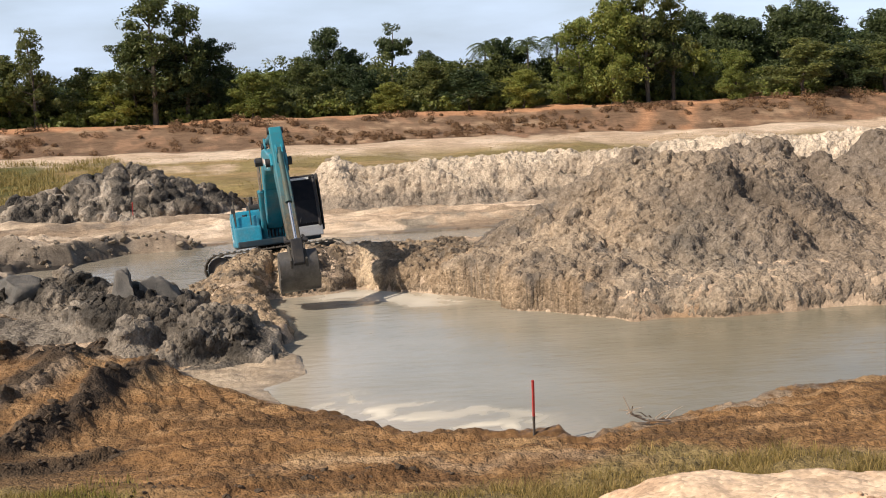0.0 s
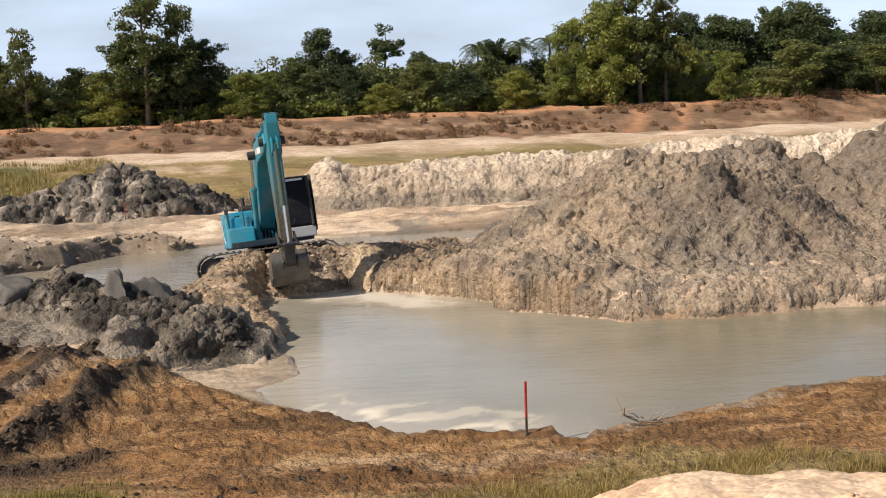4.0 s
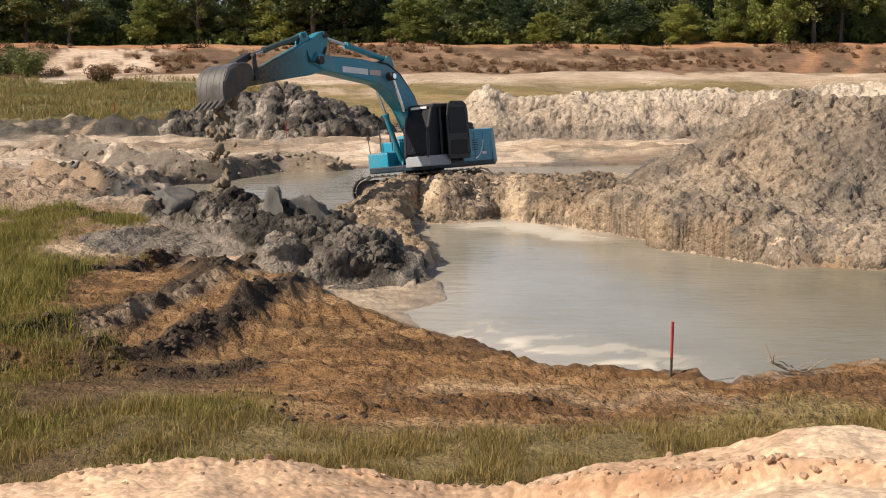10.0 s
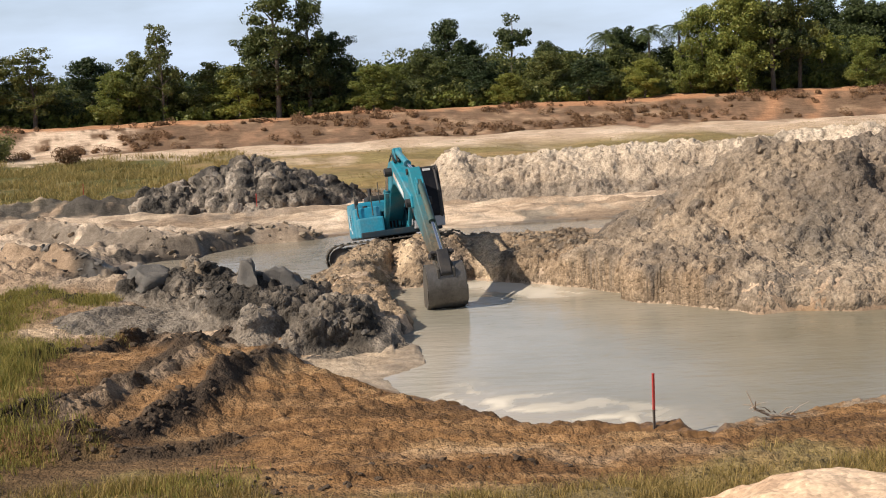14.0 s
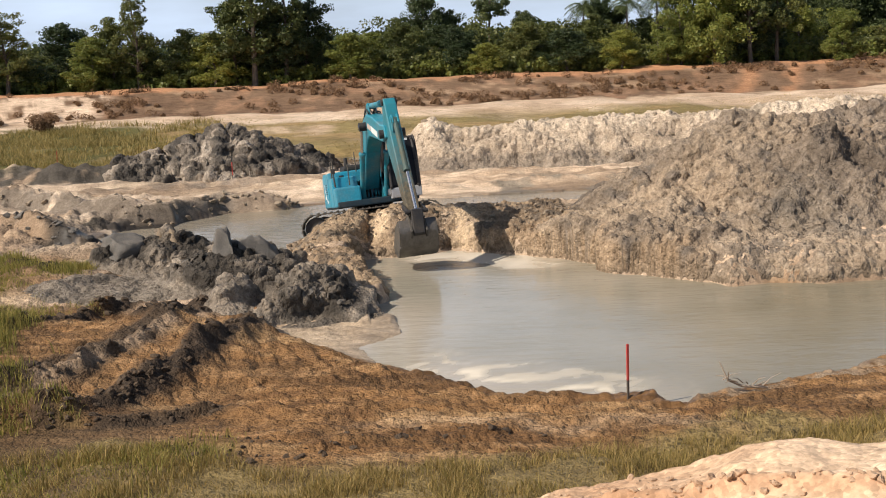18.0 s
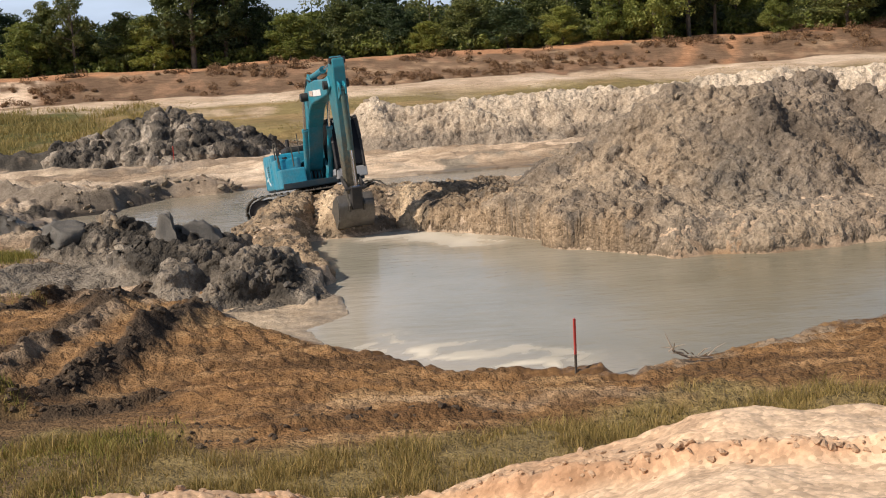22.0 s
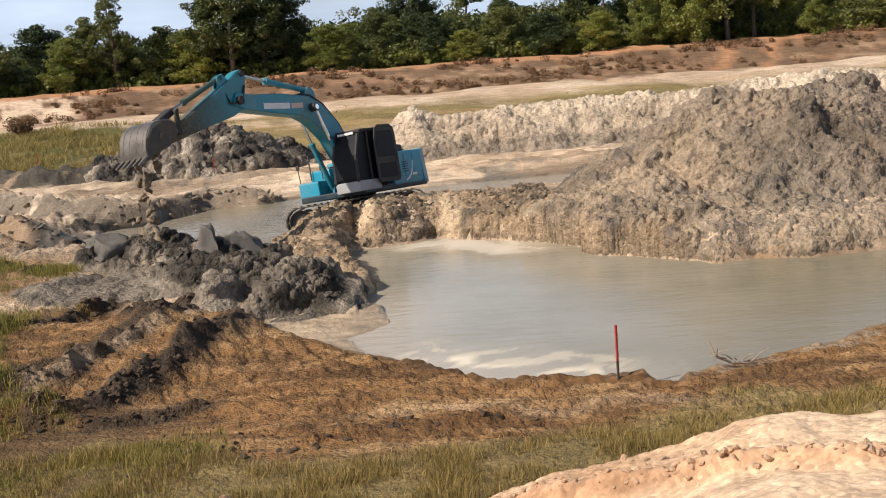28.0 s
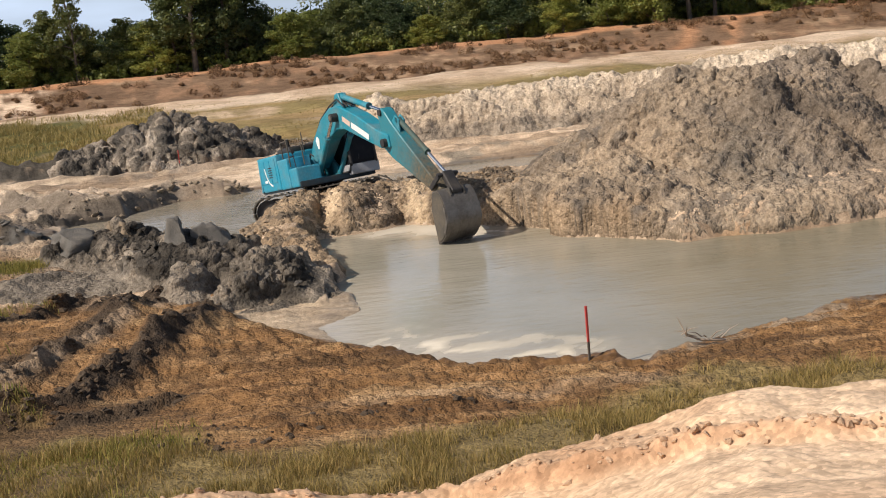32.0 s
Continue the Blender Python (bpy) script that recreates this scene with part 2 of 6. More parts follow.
def inside_distance(x, y, poly):
    """Distance to a closed outline, positive inside."""
    p = np.array(poly, dtype=float)
    best, wind = np.full(x.shape, 1e9), np.zeros(x.shape, dtype=bool)
    for (ax, ay), (bx, by) in zip(p, np.roll(p, -1, axis=0)):
        ex, ey = bx - ax, by - ay
        t = np.clip(((x - ax) * ex + (y - ay) * ey) / (ex * ex + ey * ey), 0, 1)
        best = np.minimum(best, (x - ax - t * ex) ** 2 + (y - ay - t * ey) ** 2)
        cross = (ay > y) != (by > y)
        with np.errstate(divide="ignore", invalid="ignore"):
            wind ^= cross & (x < (bx - ax) * (y - ay) / (by - ay) + ax)
    return np.where(wind, 1, -1) * np.sqrt(best)


def line_distance(x, y, pts):
    """Distance to an open line, and how far along it the nearest place is, 0 to 1."""
    p = np.array(pts, dtype=float)
    best, along = np.full(x.shape, 1e9), np.zeros(x.shape)
    n = len(p) - 1
    for k in range(n):
        (ax, ay), (bx, by) = p[k], p[k + 1]
        ex, ey = bx - ax, by - ay
        t = np.clip(((x - ax) * ex + (y - ay) * ey) / (ex * ex + ey * ey), 0, 1)
        d = (x - ax - t * ex) ** 2 + (y - ay - t * ey) ** 2
        m = d < best
        best, along = np.where(m, d, best), np.where(m, (k + t) / n, along)
    return np.sqrt(best), along


# ---- the plan ----
POND = [(0.2, 29.6), (-0.7, 28.3), (-0.2, 26.9), (1.1, 25.0), (2.4, 23.4), (3.3, 23.5), (4.0, 22.9), (5.2, 22.8), (5.5, 22.2), (6.0, 22.9),
        (7.9, 23.5), (9.2, 23.9), (11.0, 24.9), (13.5, 25.4), (18, 26.2), (30, 27), (30, 33.5), (17.5, 33.1), (12.9, 33.2), (9.7, 33.0), (8.3, 34.6),
        (7.2, 36.0), (5.6, 38.4), (4.1, 39.6), (2.3, 41.3), (1.5, 40.6), (0.3, 40.2), (-1.1, 40.0), (-0.75, 36.7), (-0.25, 33.4), (0.05, 31.6)]
BACK_WATER = [(-11.8, 45.6), (-9.4, 45.0), (-7, 44.4), (-4.6, 42.2), (-3.7, 40.8), (-3.3, 42.5), (-2.9, 45.5), (-2.6, 48), (-1.5, 50.5), (1.5, 50.6), (3.7, 49.3),
              (7.4, 50.8), (10.5, 51.6), (15, 52.5), (15, 55.0), (10.4, 55.6), (3.3, 55.2), (-2.1, 55.6), (-3.6, 54.6), (-6.9, 53.2), (-9.0, 50.6), (-10.6, 50.0), (-11.6, 47.2)]
REAR_POOL = [(-9.5, 71.5), (-5, 69.5), (-0.5, 69), (0.5, 73), (-2, 77), (-7, 78)]
WEDGE = [(-1.9, 26), (-6, 22), (-14, 20), (-14, 31), (-4.6, 31.0), (-3.1, 29.8)]
BEACH = [(-3.4, 30.9), (-2.5, 29.2), (-1.0, 27.6), (0.7, 25.6), (1.6, 26.2), (1.0, 31.8), (-0.6, 31.9)]
SAND, PALE, GREY, DARK = (0.57, 0.44, 0.325), (0.68, 0.555, 0.435), (0.25, 0.215, 0.18), (0.12, 0.11, 0.105)
BROWN, ORANGE, TURF = (0.25, 0.142, 0.064), (0.5, 0.27, 0.15), (0.24, 0.185, 0.085)
BANK = (0.19, 0.125, 0.082)


def bump(x, y, cx, cy, rx, ry, turn=0.0, sharp=1.0):
    """A heap form, 1 at its top and 0 at its foot."""
    c, s = math.cos(radians(turn)), math.sin(radians(turn))
    u, v = ((x - cx) * c + (y - cy) * s) / rx, (-(x - cx) * s + (y - cy) * c) / ry
    return np.clip(1 - np.sqrt(u * u + v * v + 1e-6), 0, 1) ** sharp


CREST = ((-90, 4.1), (-16, 4.0), (-11.5, 4.02), (-5, 3.88), (1, 3.72), (4.4, 3.7), (7, 3.88), (11, 3.99), (13.6, 4.1), (17, 4.31), (19.4, 4.38), (26, 4.43), (90, 4.5))
ROAD_Y = ((-80, 118), (-40, 121), (-25, 121), (0, 122), (40, 124), (90, 126))


SPIT = [(-1.0, 44.2), (-1.35, 41.6), (-1.45, 39.4), (-1.15, 37.0), (-0.75, 34.4), (-0.5, 32.4)]
# edges where the ground steps down: line (high on its left hand), height, and how far the high side reaches back
LEDGES = (([(-11.5, 22.6), (-8.6, 23.6), (-7.2, 25.0), (-6.0, 27.2), (-5.3, 29.5), (-5.0, 31.4)], 0.14, 1.4),
          ([(-11.5, 28.6), (-9.2, 29.6), (-8.2, 31.2), (-7.2, 33.2)], 0.16, 1.3), ([(-9.8, 34.6), (-8.6, 36.0), (-8.4, 37.5)], 0.2, 1.2),
          ([(-9.4, 22.0), (-6.8, 22.2), (-5.6, 22.1), (-4.3, 22.4), (-3.2, 23.0)], 0.2, 1.2), ([(-4.3, 20.7), (-3.3, 20.0), (-2.5, 19.4), (-1.6, 19.5), (1.0, 20.2), (3.0, 20.5)], 0.13, 0.9),
          ([(-20.5, 58.5), (-17.6, 57.4), (-13.2, 53.0), (-10.5, 50.7), (-8.8, 50.9), (-7.3, 53.7), (-4.9, 53.6), (-3.5, 54.6)], 0.7, 3.0),
          ([(-17.5, 50.2), (-15.0, 49.2), (-13.0, 46.7), (-11.5, 45.3), (-10.4, 46.0)], 0.65, 2.2),
          ([(-24, 64.2), (-17, 62.4), (-9, 61.6), (-2, 61.8)], 0.22, 1.5))
BERMS = (([(-9.0, 22.9), (-7.4, 24.0), (-6.7, 24.5), (-6.1, 26.1), (-5.5, 27.6), (-5.1, 29.7), (-4.9, 31.1)], 0.42, 0.34),
         ([(-6.4, 22.5), (-5.4, 23.4), (-4.8, 24.4), (-4.2, 26.0), (-3.6, 28.4), (-3.2, 29.6)], 0.4, 0.32), ([(-6.0, 29.2), (-5.6, 31.0), (-4.6, 32.4)], 0.3, 0.4),
         ([(-9.6, 27.6), (-8.8, 29.1), (-8.2, 30.4), (-7.8, 32.1), (-7.1, 33.2)], 0.3, 0.26), ([(-13, 39.5), (-9.5, 37.5)], 0.3, 0.5),
         ([(-12.2, 50.0), (-10.4, 49.9), (-8.7, 50.3)], 0.28, 0.3))


def ledge(x, y, uneven, line, reach):
    """A broken step along a line: 1 on its left edge, falling off to the left, 0 on its right."""
    p = np.array(line, dtype=float)
    out = np.zeros(x.shape)
    (ax, ay), (bx, by) = p.min(axis=0) - reach - 1, p.max(axis=0) + reach + 1
    m = np.flatnonzero((x > ax) & (x < bx) & (y > ay) & (y < by))
    if m.size == 0:
        return out
    u = uneven[m]
    x, y = x[m] + 0.2 * u, y[m] - 0.2 * u
    t, along = line_distance(x, y, line)
    k = np.clip((along * (len(p) - 1)).astype(int), 0, len(p) - 2)
    ex, ey = (p[k + 1] - p[k]).T
    s = np.where(ex * (y - p[k, 1]) - ey * (x - p[k, 0]) > 0, t, -t)
    ends = smooth(0.0, 0.12, along) * smooth(1.0, 0.9, along)
    wide = 0.16 + 0.006 * np.clip(y - 25, 0, 40)
    out[m] = smooth(-wide, wide, s) * smooth(reach, 0.3, s) * ends * (0.85 + 0.3 * u)
    return out


WHEEL_EDGE = ((-90, 8.5), (4, 8.4), (8, 8.05), (14, 7.75), (20, 7.5), (27, 7.45), (90, 7.4))
GRASS_EDGE = ((-24, 23.0), (-16, 22.6), (-11, 21.0), (-6, 19.0), (0, 18.3), (6, 18.6), (11, 20.2), (18, 21.4), (30, 22))


def ground_height(x, y):
    d, az = np.hypot(x, y), np.degrees(np.arctan2(x, y))
    # the bank the camera stands on, its loose crest and its foot
    crest = np.interp(az, *zip(*CREST)) + 0.03 + 0.025 * fbm(x, y, 0.9, 3, 0.5, 3)
    fall = np.clip((d - 8.55) / 4.95, 0, 1)
    z = np.where(d < 8.55, 5.7 + (crest - 5.7) * smooth(0.5, 8.55, d), crest + (1.0 - crest) * fall * (2 - fall))
    # the ledge left by wheels along the crest, and the print of their lugs inside it
    edge = d + 7.95 - np.interp(az, *zip(*WHEEL_EDGE)) + 0.1 * fbm(x, y, 0.9, 3, 0.5, 4)
    inner = smooth(7.95, 7.8, edge) * smooth(0, 5, az) * smooth(3, 5, d)
    z -= 0.06 * inner
    heaped = smooth(0, 5, az) * np.exp(-((edge - 7.95) / 0.085) ** 2)
    z += heaped * (0.07 + 0.05 * fbm(x, y, 0.3, 4, 0.7, 14) + 0.03 * rubble(x, y, 0.16, 13))
    lug = np.abs(((x * 8.0 + 5.0 * d + 0.5 * fbm(x, y, 0.6, 2, 0.5, 15)) % 1.0) - 0.5) * 2
    z += 0.005 * smooth(0.25, 0.75, lug) * smooth(7.9, 7.6, edge) * smooth(6.2, 6.6, d) * smooth(-6, 0, az) * smooth(-0.2, 0.3, fbm(x, y, 0.9, 2, 0.5, 16))
    z = np.where(d > 13.5, 1.0 - 0.55 * smooth(14, 22.5, d), z)
    # open ground beyond the water
    z += 0.25 * smooth(76, 86, y) - 0.05 * smooth(46, 52, y) * smooth(80, 76, y)
    z += 0.22 * fbm(x, y, 6, 3, 0.45, 5) * smooth(14, 20, d) * (1 - 0.85 * smooth(48, 54, y) * smooth(84, 76, y))
    z += (0.1 * fbm(x * 0.17, y + 0.05 * x, 1.0, 4, 0.55, 6) + 0.2 * (ridged(x * 0.32, y + 0.05 * x, 1.7, 41) - 0.6)) * smooth(50, 54, y) * smooth(70, 66, y)
    pond, back, pool = inside_distance(x, y, POND), inside_distance(x, y, BACK_WATER), inside_distance(x, y, REAR_POOL)
    rag = 0.35 * fbm(x, y, 1.6, 4, 0.55, 9)
    near = smooth(30, 26, y)
    # shores: low and muddy on the near side, a cut bank on the far side
    p = pond + 0.35 * fbm(x, y, 1.8, 2, 0.4, 8) * (1 - near) + 0.5 * rag * near
    far_bank = smooth(30.5, 33.5, y) * smooth(1.0, 2.0, x + 0.18 * (y - 33))
    cliff = 0.55 * smooth(0.05, -0.95, p) * far_bank + 0.1 * smooth(-0.5, -3, p) * far_bank
    flat = smooth(-0.7, 0.2, inside_distance(x, y, BEACH))
    low = ((0.3 - 0.16 * near) * smooth(0.0, -0.25, p) + 0.16 * smooth(-0.2, -2.5, p)) * (1 - 0.85 * flat)
    z = np.where(p > -6, np.where(p > 0, -0.5 * smooth(0, 1.5, p) - 0.03, low + cliff) * smooth(-6, -3, p) + z * (1 - smooth(-6, -3, p)), z)
    b = back + rag * 0.6
    z = np.where(b > -2.5, z * (1 - smooth(-2.5, 0.0, b)) + np.where(b > 0, -0.5 * smooth(0, 1.5, b) - 0.03, 0.06) * smooth(-2.5, 0.0, b), z)
    q = pool + rag
    z = np.where(q > -2, z * (1 - smooth(-2, 0, q)) - 0.3 * smooth(-2, 0.6, q), z)
    # the causeway below the machine, the spit beside the pond, the broken hump and the strip to the tall heap
    t, along = line_distance(x + 0.4 * rag, y, SPIT)
    spit = np.interp(along * 5, (0, 1, 2, 3, 4, 5), (1.0, 0.98, 0.9, 0.78, 0.6, 0.35)) * np.where(x > np.interp(y, (32.4, 34.4, 37, 39.4, 41.6), (-0.5, -0.75, -1.15, -1.45, -1.35)), smooth(1.0, 0.3, t), smooth(2.6, 0.1, t))
    pad = np.maximum(0.45 * smooth(0, 0.35, bump(x + 0.5 * rag, y, -0.1, 46.3, 3.0, 4.2, 0, 1.0)), 0.8 * smooth(0, 0.22, bump(x + 0.4 * rag, y + 0.3 * rag, 0.75, 45.0, 2.7, 2.5, 0, 1.0)))
    hump = 1.2 * smooth(0.0, 0.9, bump(x + 0.6 * rag, y + 0.7 * rag, 1.35, 42.9, 1.9, 2.0, 0, 1.0))
    t, along = line_distance(x, y + 0.5 * rag, [(3.7, 42.2), (6, 42.9), (9, 43.2), (12, 43)])
    strip = (0.52 + 0.26 * along) * smooth(2.2, 0.7, t)
    t, _ = line_distance(x, y, [(3.4, 41.2), (5.5, 39.6), (7.2, 37.4), (9, 35.2)])
    rim = 0.72 * smooth(1.9, 0.4, t)
    raised = np.maximum(np.maximum(np.maximum(spit, pad), np.maximum(hump, strip)), rim)
    raised -= 0.75 * smooth(0, 0.8, bump(x, y, 2.75, 42.0, 0.85, 2.6, 0, 0.8))
    z = np.maximum(z, raised * smooth(0.1, -0.22, p) * smooth(0.1, -0.7, b) - 0.6 * smooth(-0.05, 0.3, np.maximum(p, b)))
    # wheel ruts and the low brown rise on the near side
    wedge = inside_distance(x, y, WEDGE)
    z += 0.5 * smooth(0, 2.6, wedge) * smooth(15, 19, d) * (1 - flat)
    uneven = fbm(x, y, 1.4, 3, 0.5, 22)
    for line, high, back_ in LEDGES:
        z += high * ledge(x, y, uneven, line, back_)
    lumps = rubble(x, y, 0.3, 58)
    for line, high, wide in BERMS:
        t, _ = line_distance(x + 0.35 * uneven, y + 0.2 * uneven, line)
        z += high * np.exp(-(t / wide) ** 2) * (0.5 + 0.3 * uneven) + 0.16 * lumps * np.exp(-(t / (1.4 * wide)) ** 2)
    # old wheel tracks on the strip behind the water
    for line in ([(-40, 57), (-10, 59), (4, 60), (16, 61)], [(-40, 59.4), (-10, 61), (4, 62), (16, 63)], [(-30, 55.5), (-12, 56.5), (0, 58), (12, 58.5)]):
        t, _ = line_distance(x, y + 0.4 * fbm(x, y, 3, 2, 0.5, 31), line)
        z += -0.12 * smooth(0.55, 0.2, t) + 0.16 * np.exp(-((t - 0.75) / 0.22) ** 2) * (0.5 + 0.8 * fbm(x, y, 1.2, 3, 0.6, 37))
    # scraped clay banks on the left, beyond the water
    t, _ = line_distance(x, y + 0.8 * fbm(x, y, 2.5, 3, 0.5, 32), [(-40, 70), (-24, 67.5), (-15, 66.5)])
    z += 0.75 * np.exp(-(t / 1.4) ** 2) * (0.8 + 0.5 * fbm(x, y, 5, 4, 0.6, 34)) + 0.4 * rubble(x, y, 0.6, 36) * np.exp(-(t / 1.8) ** 2)
    # rise to the road bank
    road = np.interp(x, *zip(*ROAD_Y))
    z += 0.5 * smooth(92, 104, y + 2 * fbm(x, y, 12, 2, 0.5, 40)) + 2.15 * smooth(road - 11, road - 1, y) * smooth(90, 110, y)
    z -= 1.2 * smooth(road + 5, road + 12, y) * smooth(100, 118, y)
    # dried, cracked terraces towards the near shore
    dry = smooth(-6.5, -4.5, p) * smooth(0.0, -0.3, p) * smooth(31, 29.5, y) * (1 - flat)
    wave = (pond + 0.5 * fbm(x, y, 2.6, 2, 0.4, 55)) * 1.5
    saw = wave - np.floor(wave)
    z += dry * 0.06 * np.where(saw < 0.7, saw / 0.7, (1 - saw) / 0.3) * smooth(-0.3, 0.3, fbm(x, y, 3.2, 2, 0.5, 56) + 0.2)
    # crumbs of dried earth, thickest along broken rows
    rows_ = smooth(-0.1, 0.5, fbm(x * 0.3, pond * 1.0, 1.2, 3, 0.55, 67))
    crumbly = dry + smooth(0, 1.5, wedge) * smooth(15, 19, d)
    z += np.clip(crumbly, 0, 1) * (0.028 * clods(x, y, 0.26, 65) * (0.4 + 0.6 * rows_) + 0.05 * clods(x * 0.7, y, 0.12, 57) + 0.09 * (ridged(x * 0.3, y + 0.1 * x, 0.6, 43) - 0.5) + 0.03 * rows_ + 0.035 * smooth(-0.1, 0.3, fbm(x * 0.16, y + 0.12 * x, 0.45, 3, 0.55, 44)) + 0.02 * fbm(x, y, 0.25, 2, 0.6, 66))
    # clods on the far shores and the scraped ground
    z += 0.14 * rubble(x, y, 0.5, 62) * smooth(38, 42, y) * smooth(56, 52, y) * smooth(-0.1, 0.5, fbm(x, y, 4, 3, 0.5, 63) + 0.2) * smooth(0.1, -0.3, np.maximum(p, b))
    z += (0.42 * rubble(x, y, 0.55, 47) - 0.1) * smooth(-4, -8, x) * smooth(41, 44, y) * smooth(61, 57, y) * smooth(-0.3, 0.3, fbm(x, y, 2.5, 3, 0.5, 48)) * smooth(0.1, -0.4, np.maximum(p, b))
    # fine unevenness, rougher by the water than in the turf
    rough = 0.03 + 0.07 * smooth(28, 34, y) - 0.075 * smooth(48, 53, y)
    z += rough * fbm(x, y, 0.55, 4, 0.6, 51) * np.where(np.maximum(p, np.maximum(b, q)) > 0, 0, 1)
    sandy = smooth(9.6, 8.8, d)
    coarse = smooth(7.9, 8.05, edge) * (0.45 + 0.55 * smooth(11, 7, az))
    z += sandy * (0.012 * fbm(x, y, 0.3, 4, 0.6, 61) + coarse * (0.022 * fbm(x, y, 0.22, 4, 0.72, 70) + 0.015 * clods(x, y, 0.09, 69)))
    return z


def soil_of(x, y, z):
    """What the ground is made of: colour, and how wet."""
    d = np.hypot(x, y)
    col = np.tile(np.array(SAND), (x.size, 1))
    wet = np.zeros(x.size)

    def lay(colour, w):
        nonlocal col
        col = col + (np.array(colour) - col) * np.clip(w, 0, 1)[:, None]

    n1, n2 = fbm(x, y, 5, 4, 0.55, 71), fbm(x, y, 1.6, 4, 0.55, 72)
    lay(PALE, smooth(-0.2, 0.6, n1) * smooth(40, 50, y))
    near = smooth(33.5, 31.5, y + n2) * smooth(14, 16, d)
    # layered rows; their dark lines paint the shadows of small scarps
    strata_shade = fbm(x * 0.22, y + 0.1 * x, 0.9, 5, 0.65, 73)
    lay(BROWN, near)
    lay((0.155, 0.092, 0.045), near * smooth(0.1, 0.55, strata_shade) * 0.8)
    # finer rows, again scarp shadow put into the soil colour
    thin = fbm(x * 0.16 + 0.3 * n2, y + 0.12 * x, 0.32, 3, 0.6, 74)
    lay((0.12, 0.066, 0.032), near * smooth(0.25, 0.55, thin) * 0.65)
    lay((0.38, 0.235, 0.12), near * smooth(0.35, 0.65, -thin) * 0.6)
    lay((0.4, 0.265, 0.14), near * smooth(0.2, 0.6, -strata_shade + 0.3 * n1) * 0.7)
    lay((0.4, 0.245, 0.125), near * smooth(0.25, 0.65, n1 + 0.3 * n2) * smooth(-1, 1, inside_distance(x, y, WEDGE)) * 0.55)
    lay((0.4, 0.31, 0.22), near * np.exp(-((d - 21.0 - 0.5 * n2) / 0.35) ** 2) * smooth(-2, 1.5, x) * 0.45)
    edge = np.interp(np.degrees(np.arctan2(x, y)), *zip(*GRASS_EDGE))
    lay(TURF, smooth(edge + 0.6, edge - 1.0, d + 0.9 * n2) * smooth(9.3, 10.5, d))
    lay(TURF, smooth(-6.9, -8.9, x + 1.4 * n2 + 0.2 * (y - 24)) * smooth(24, 26.5, y + 1.5 * n2) * smooth(44, 40, y + 2 * n1) * smooth(13, 15, d))
    lay((0.14, 0.092, 0.05), smooth(-2.5, -5, x + n2) * smooth(25, 22, y) * smooth(-0.4, 0.3, n2 + 0.1) * smooth(14, 16, d) * 0.8)
    lay((0.33, 0.22, 0.13), smooth(33, 36, y) * smooth(46, 42, y) * smooth(-5, -9, x) * smooth(-0.4, 0.3, n2))
    lay((0.66, 0.5, 0.36), smooth(10.2, 9.4, d))
    lay((0.56, 0.345, 0.21), smooth(10.2, 9.4, d) * smooth(0.1, 0.6, n1 + 0.5 * n2) * (0.3 + 0.7 * smooth(4, 0, x)))
    lay((0.56, 0.36, 0.225), smooth(10.2, 9.4, d) * smooth(2.5, 0.0, x) * 0.6)
    pushed = d + 7.95 - np.interp(np.degrees(np.arctan2(x, y)), *zip(*WHEEL_EDGE)) + 0.1 * fbm(x, y, 0.9, 3, 0.5, 4)
    # orange-brown clumps along the ledge, darkened for the shadow under them
    lay((0.4, 0.235, 0.14), 0.75 * np.exp(-((pushed - 7.9) / 0.08) ** 2) * smooth(1, 5, np.degrees(np.arctan2(x, y))) * smooth(-0.6, 0.2, n2 + 0.2))
    # wet dark clay turned up by the wheels
    for line, _, wide in BERMS:
        lay((0.055, 0.04, 0.029), 1.4 * np.exp(-(line_distance(x, y, line)[0] / (wide * 1.35)) ** 2) * smooth(-0.8, 0.0, n2 + 0.25))
    # dark clay along the first four steps, also painting the shade on their faces
    for line, high, _ in LEDGES[:4]:
        lay((0.07, 0.05, 0.034), 1.1 * np.exp(-(line_distance(x + 0.3 * n2, y + 0.2 * n2, line)[0] / 0.26) ** 2) * smooth(-0.5, 0.4, n2 + 0.25))
    lane = [(-7.4, 23.2), (-6.3, 25.1), (-5.6, 26.5), (-5.0, 28.3), (-4.5, 30.1), (-4.4, 32.8)]
    lay((0.36, 0.27, 0.19), 0.9 * np.exp(-(line_distance(x, y, lane)[0] / 0.26) ** 2) * smooth(-0.5, 0.3, n2 + 0.2))
    # grey clay ground beyond the water
    left = smooth(-3, -8, x)
    lay((0.4, 0.32, 0.24), left * smooth(40, 43, y) * smooth(74, 70, y) * 0.9)
    lay((0.24, 0.2, 0.165), left * smooth(42, 45, y) * smooth(72, 66, y) * smooth(0.0, 0.5, n2 + 0.1))
    lay((0.62, 0.52, 0.42), left * smooth(44, 47, y) * smooth(60, 56, y) * smooth(0.1, 0.5, fbm(x * 0.4, y, 2.2, 4, 0.6, 76)))
    # long streaks: wheel tracks, with the shadows along them put into the colour
    lines = fbm(x * 0.16, y, 1.5, 4, 0.6, 75)
    tracks = fbm(x * 0.07 + 0.1 * n2, y - 0.04 * x, 1.3, 3, 0.6, 77)
    strip = smooth(51, 55, y) * smooth(71, 66, y)
    lay((0.3, 0.23, 0.17), smooth(0.15, 0.45, tracks) * strip * 0.85)
    lay((0.7, 0.58, 0.45), smooth(0.25, 0.6, -tracks) * strip * 0.7)
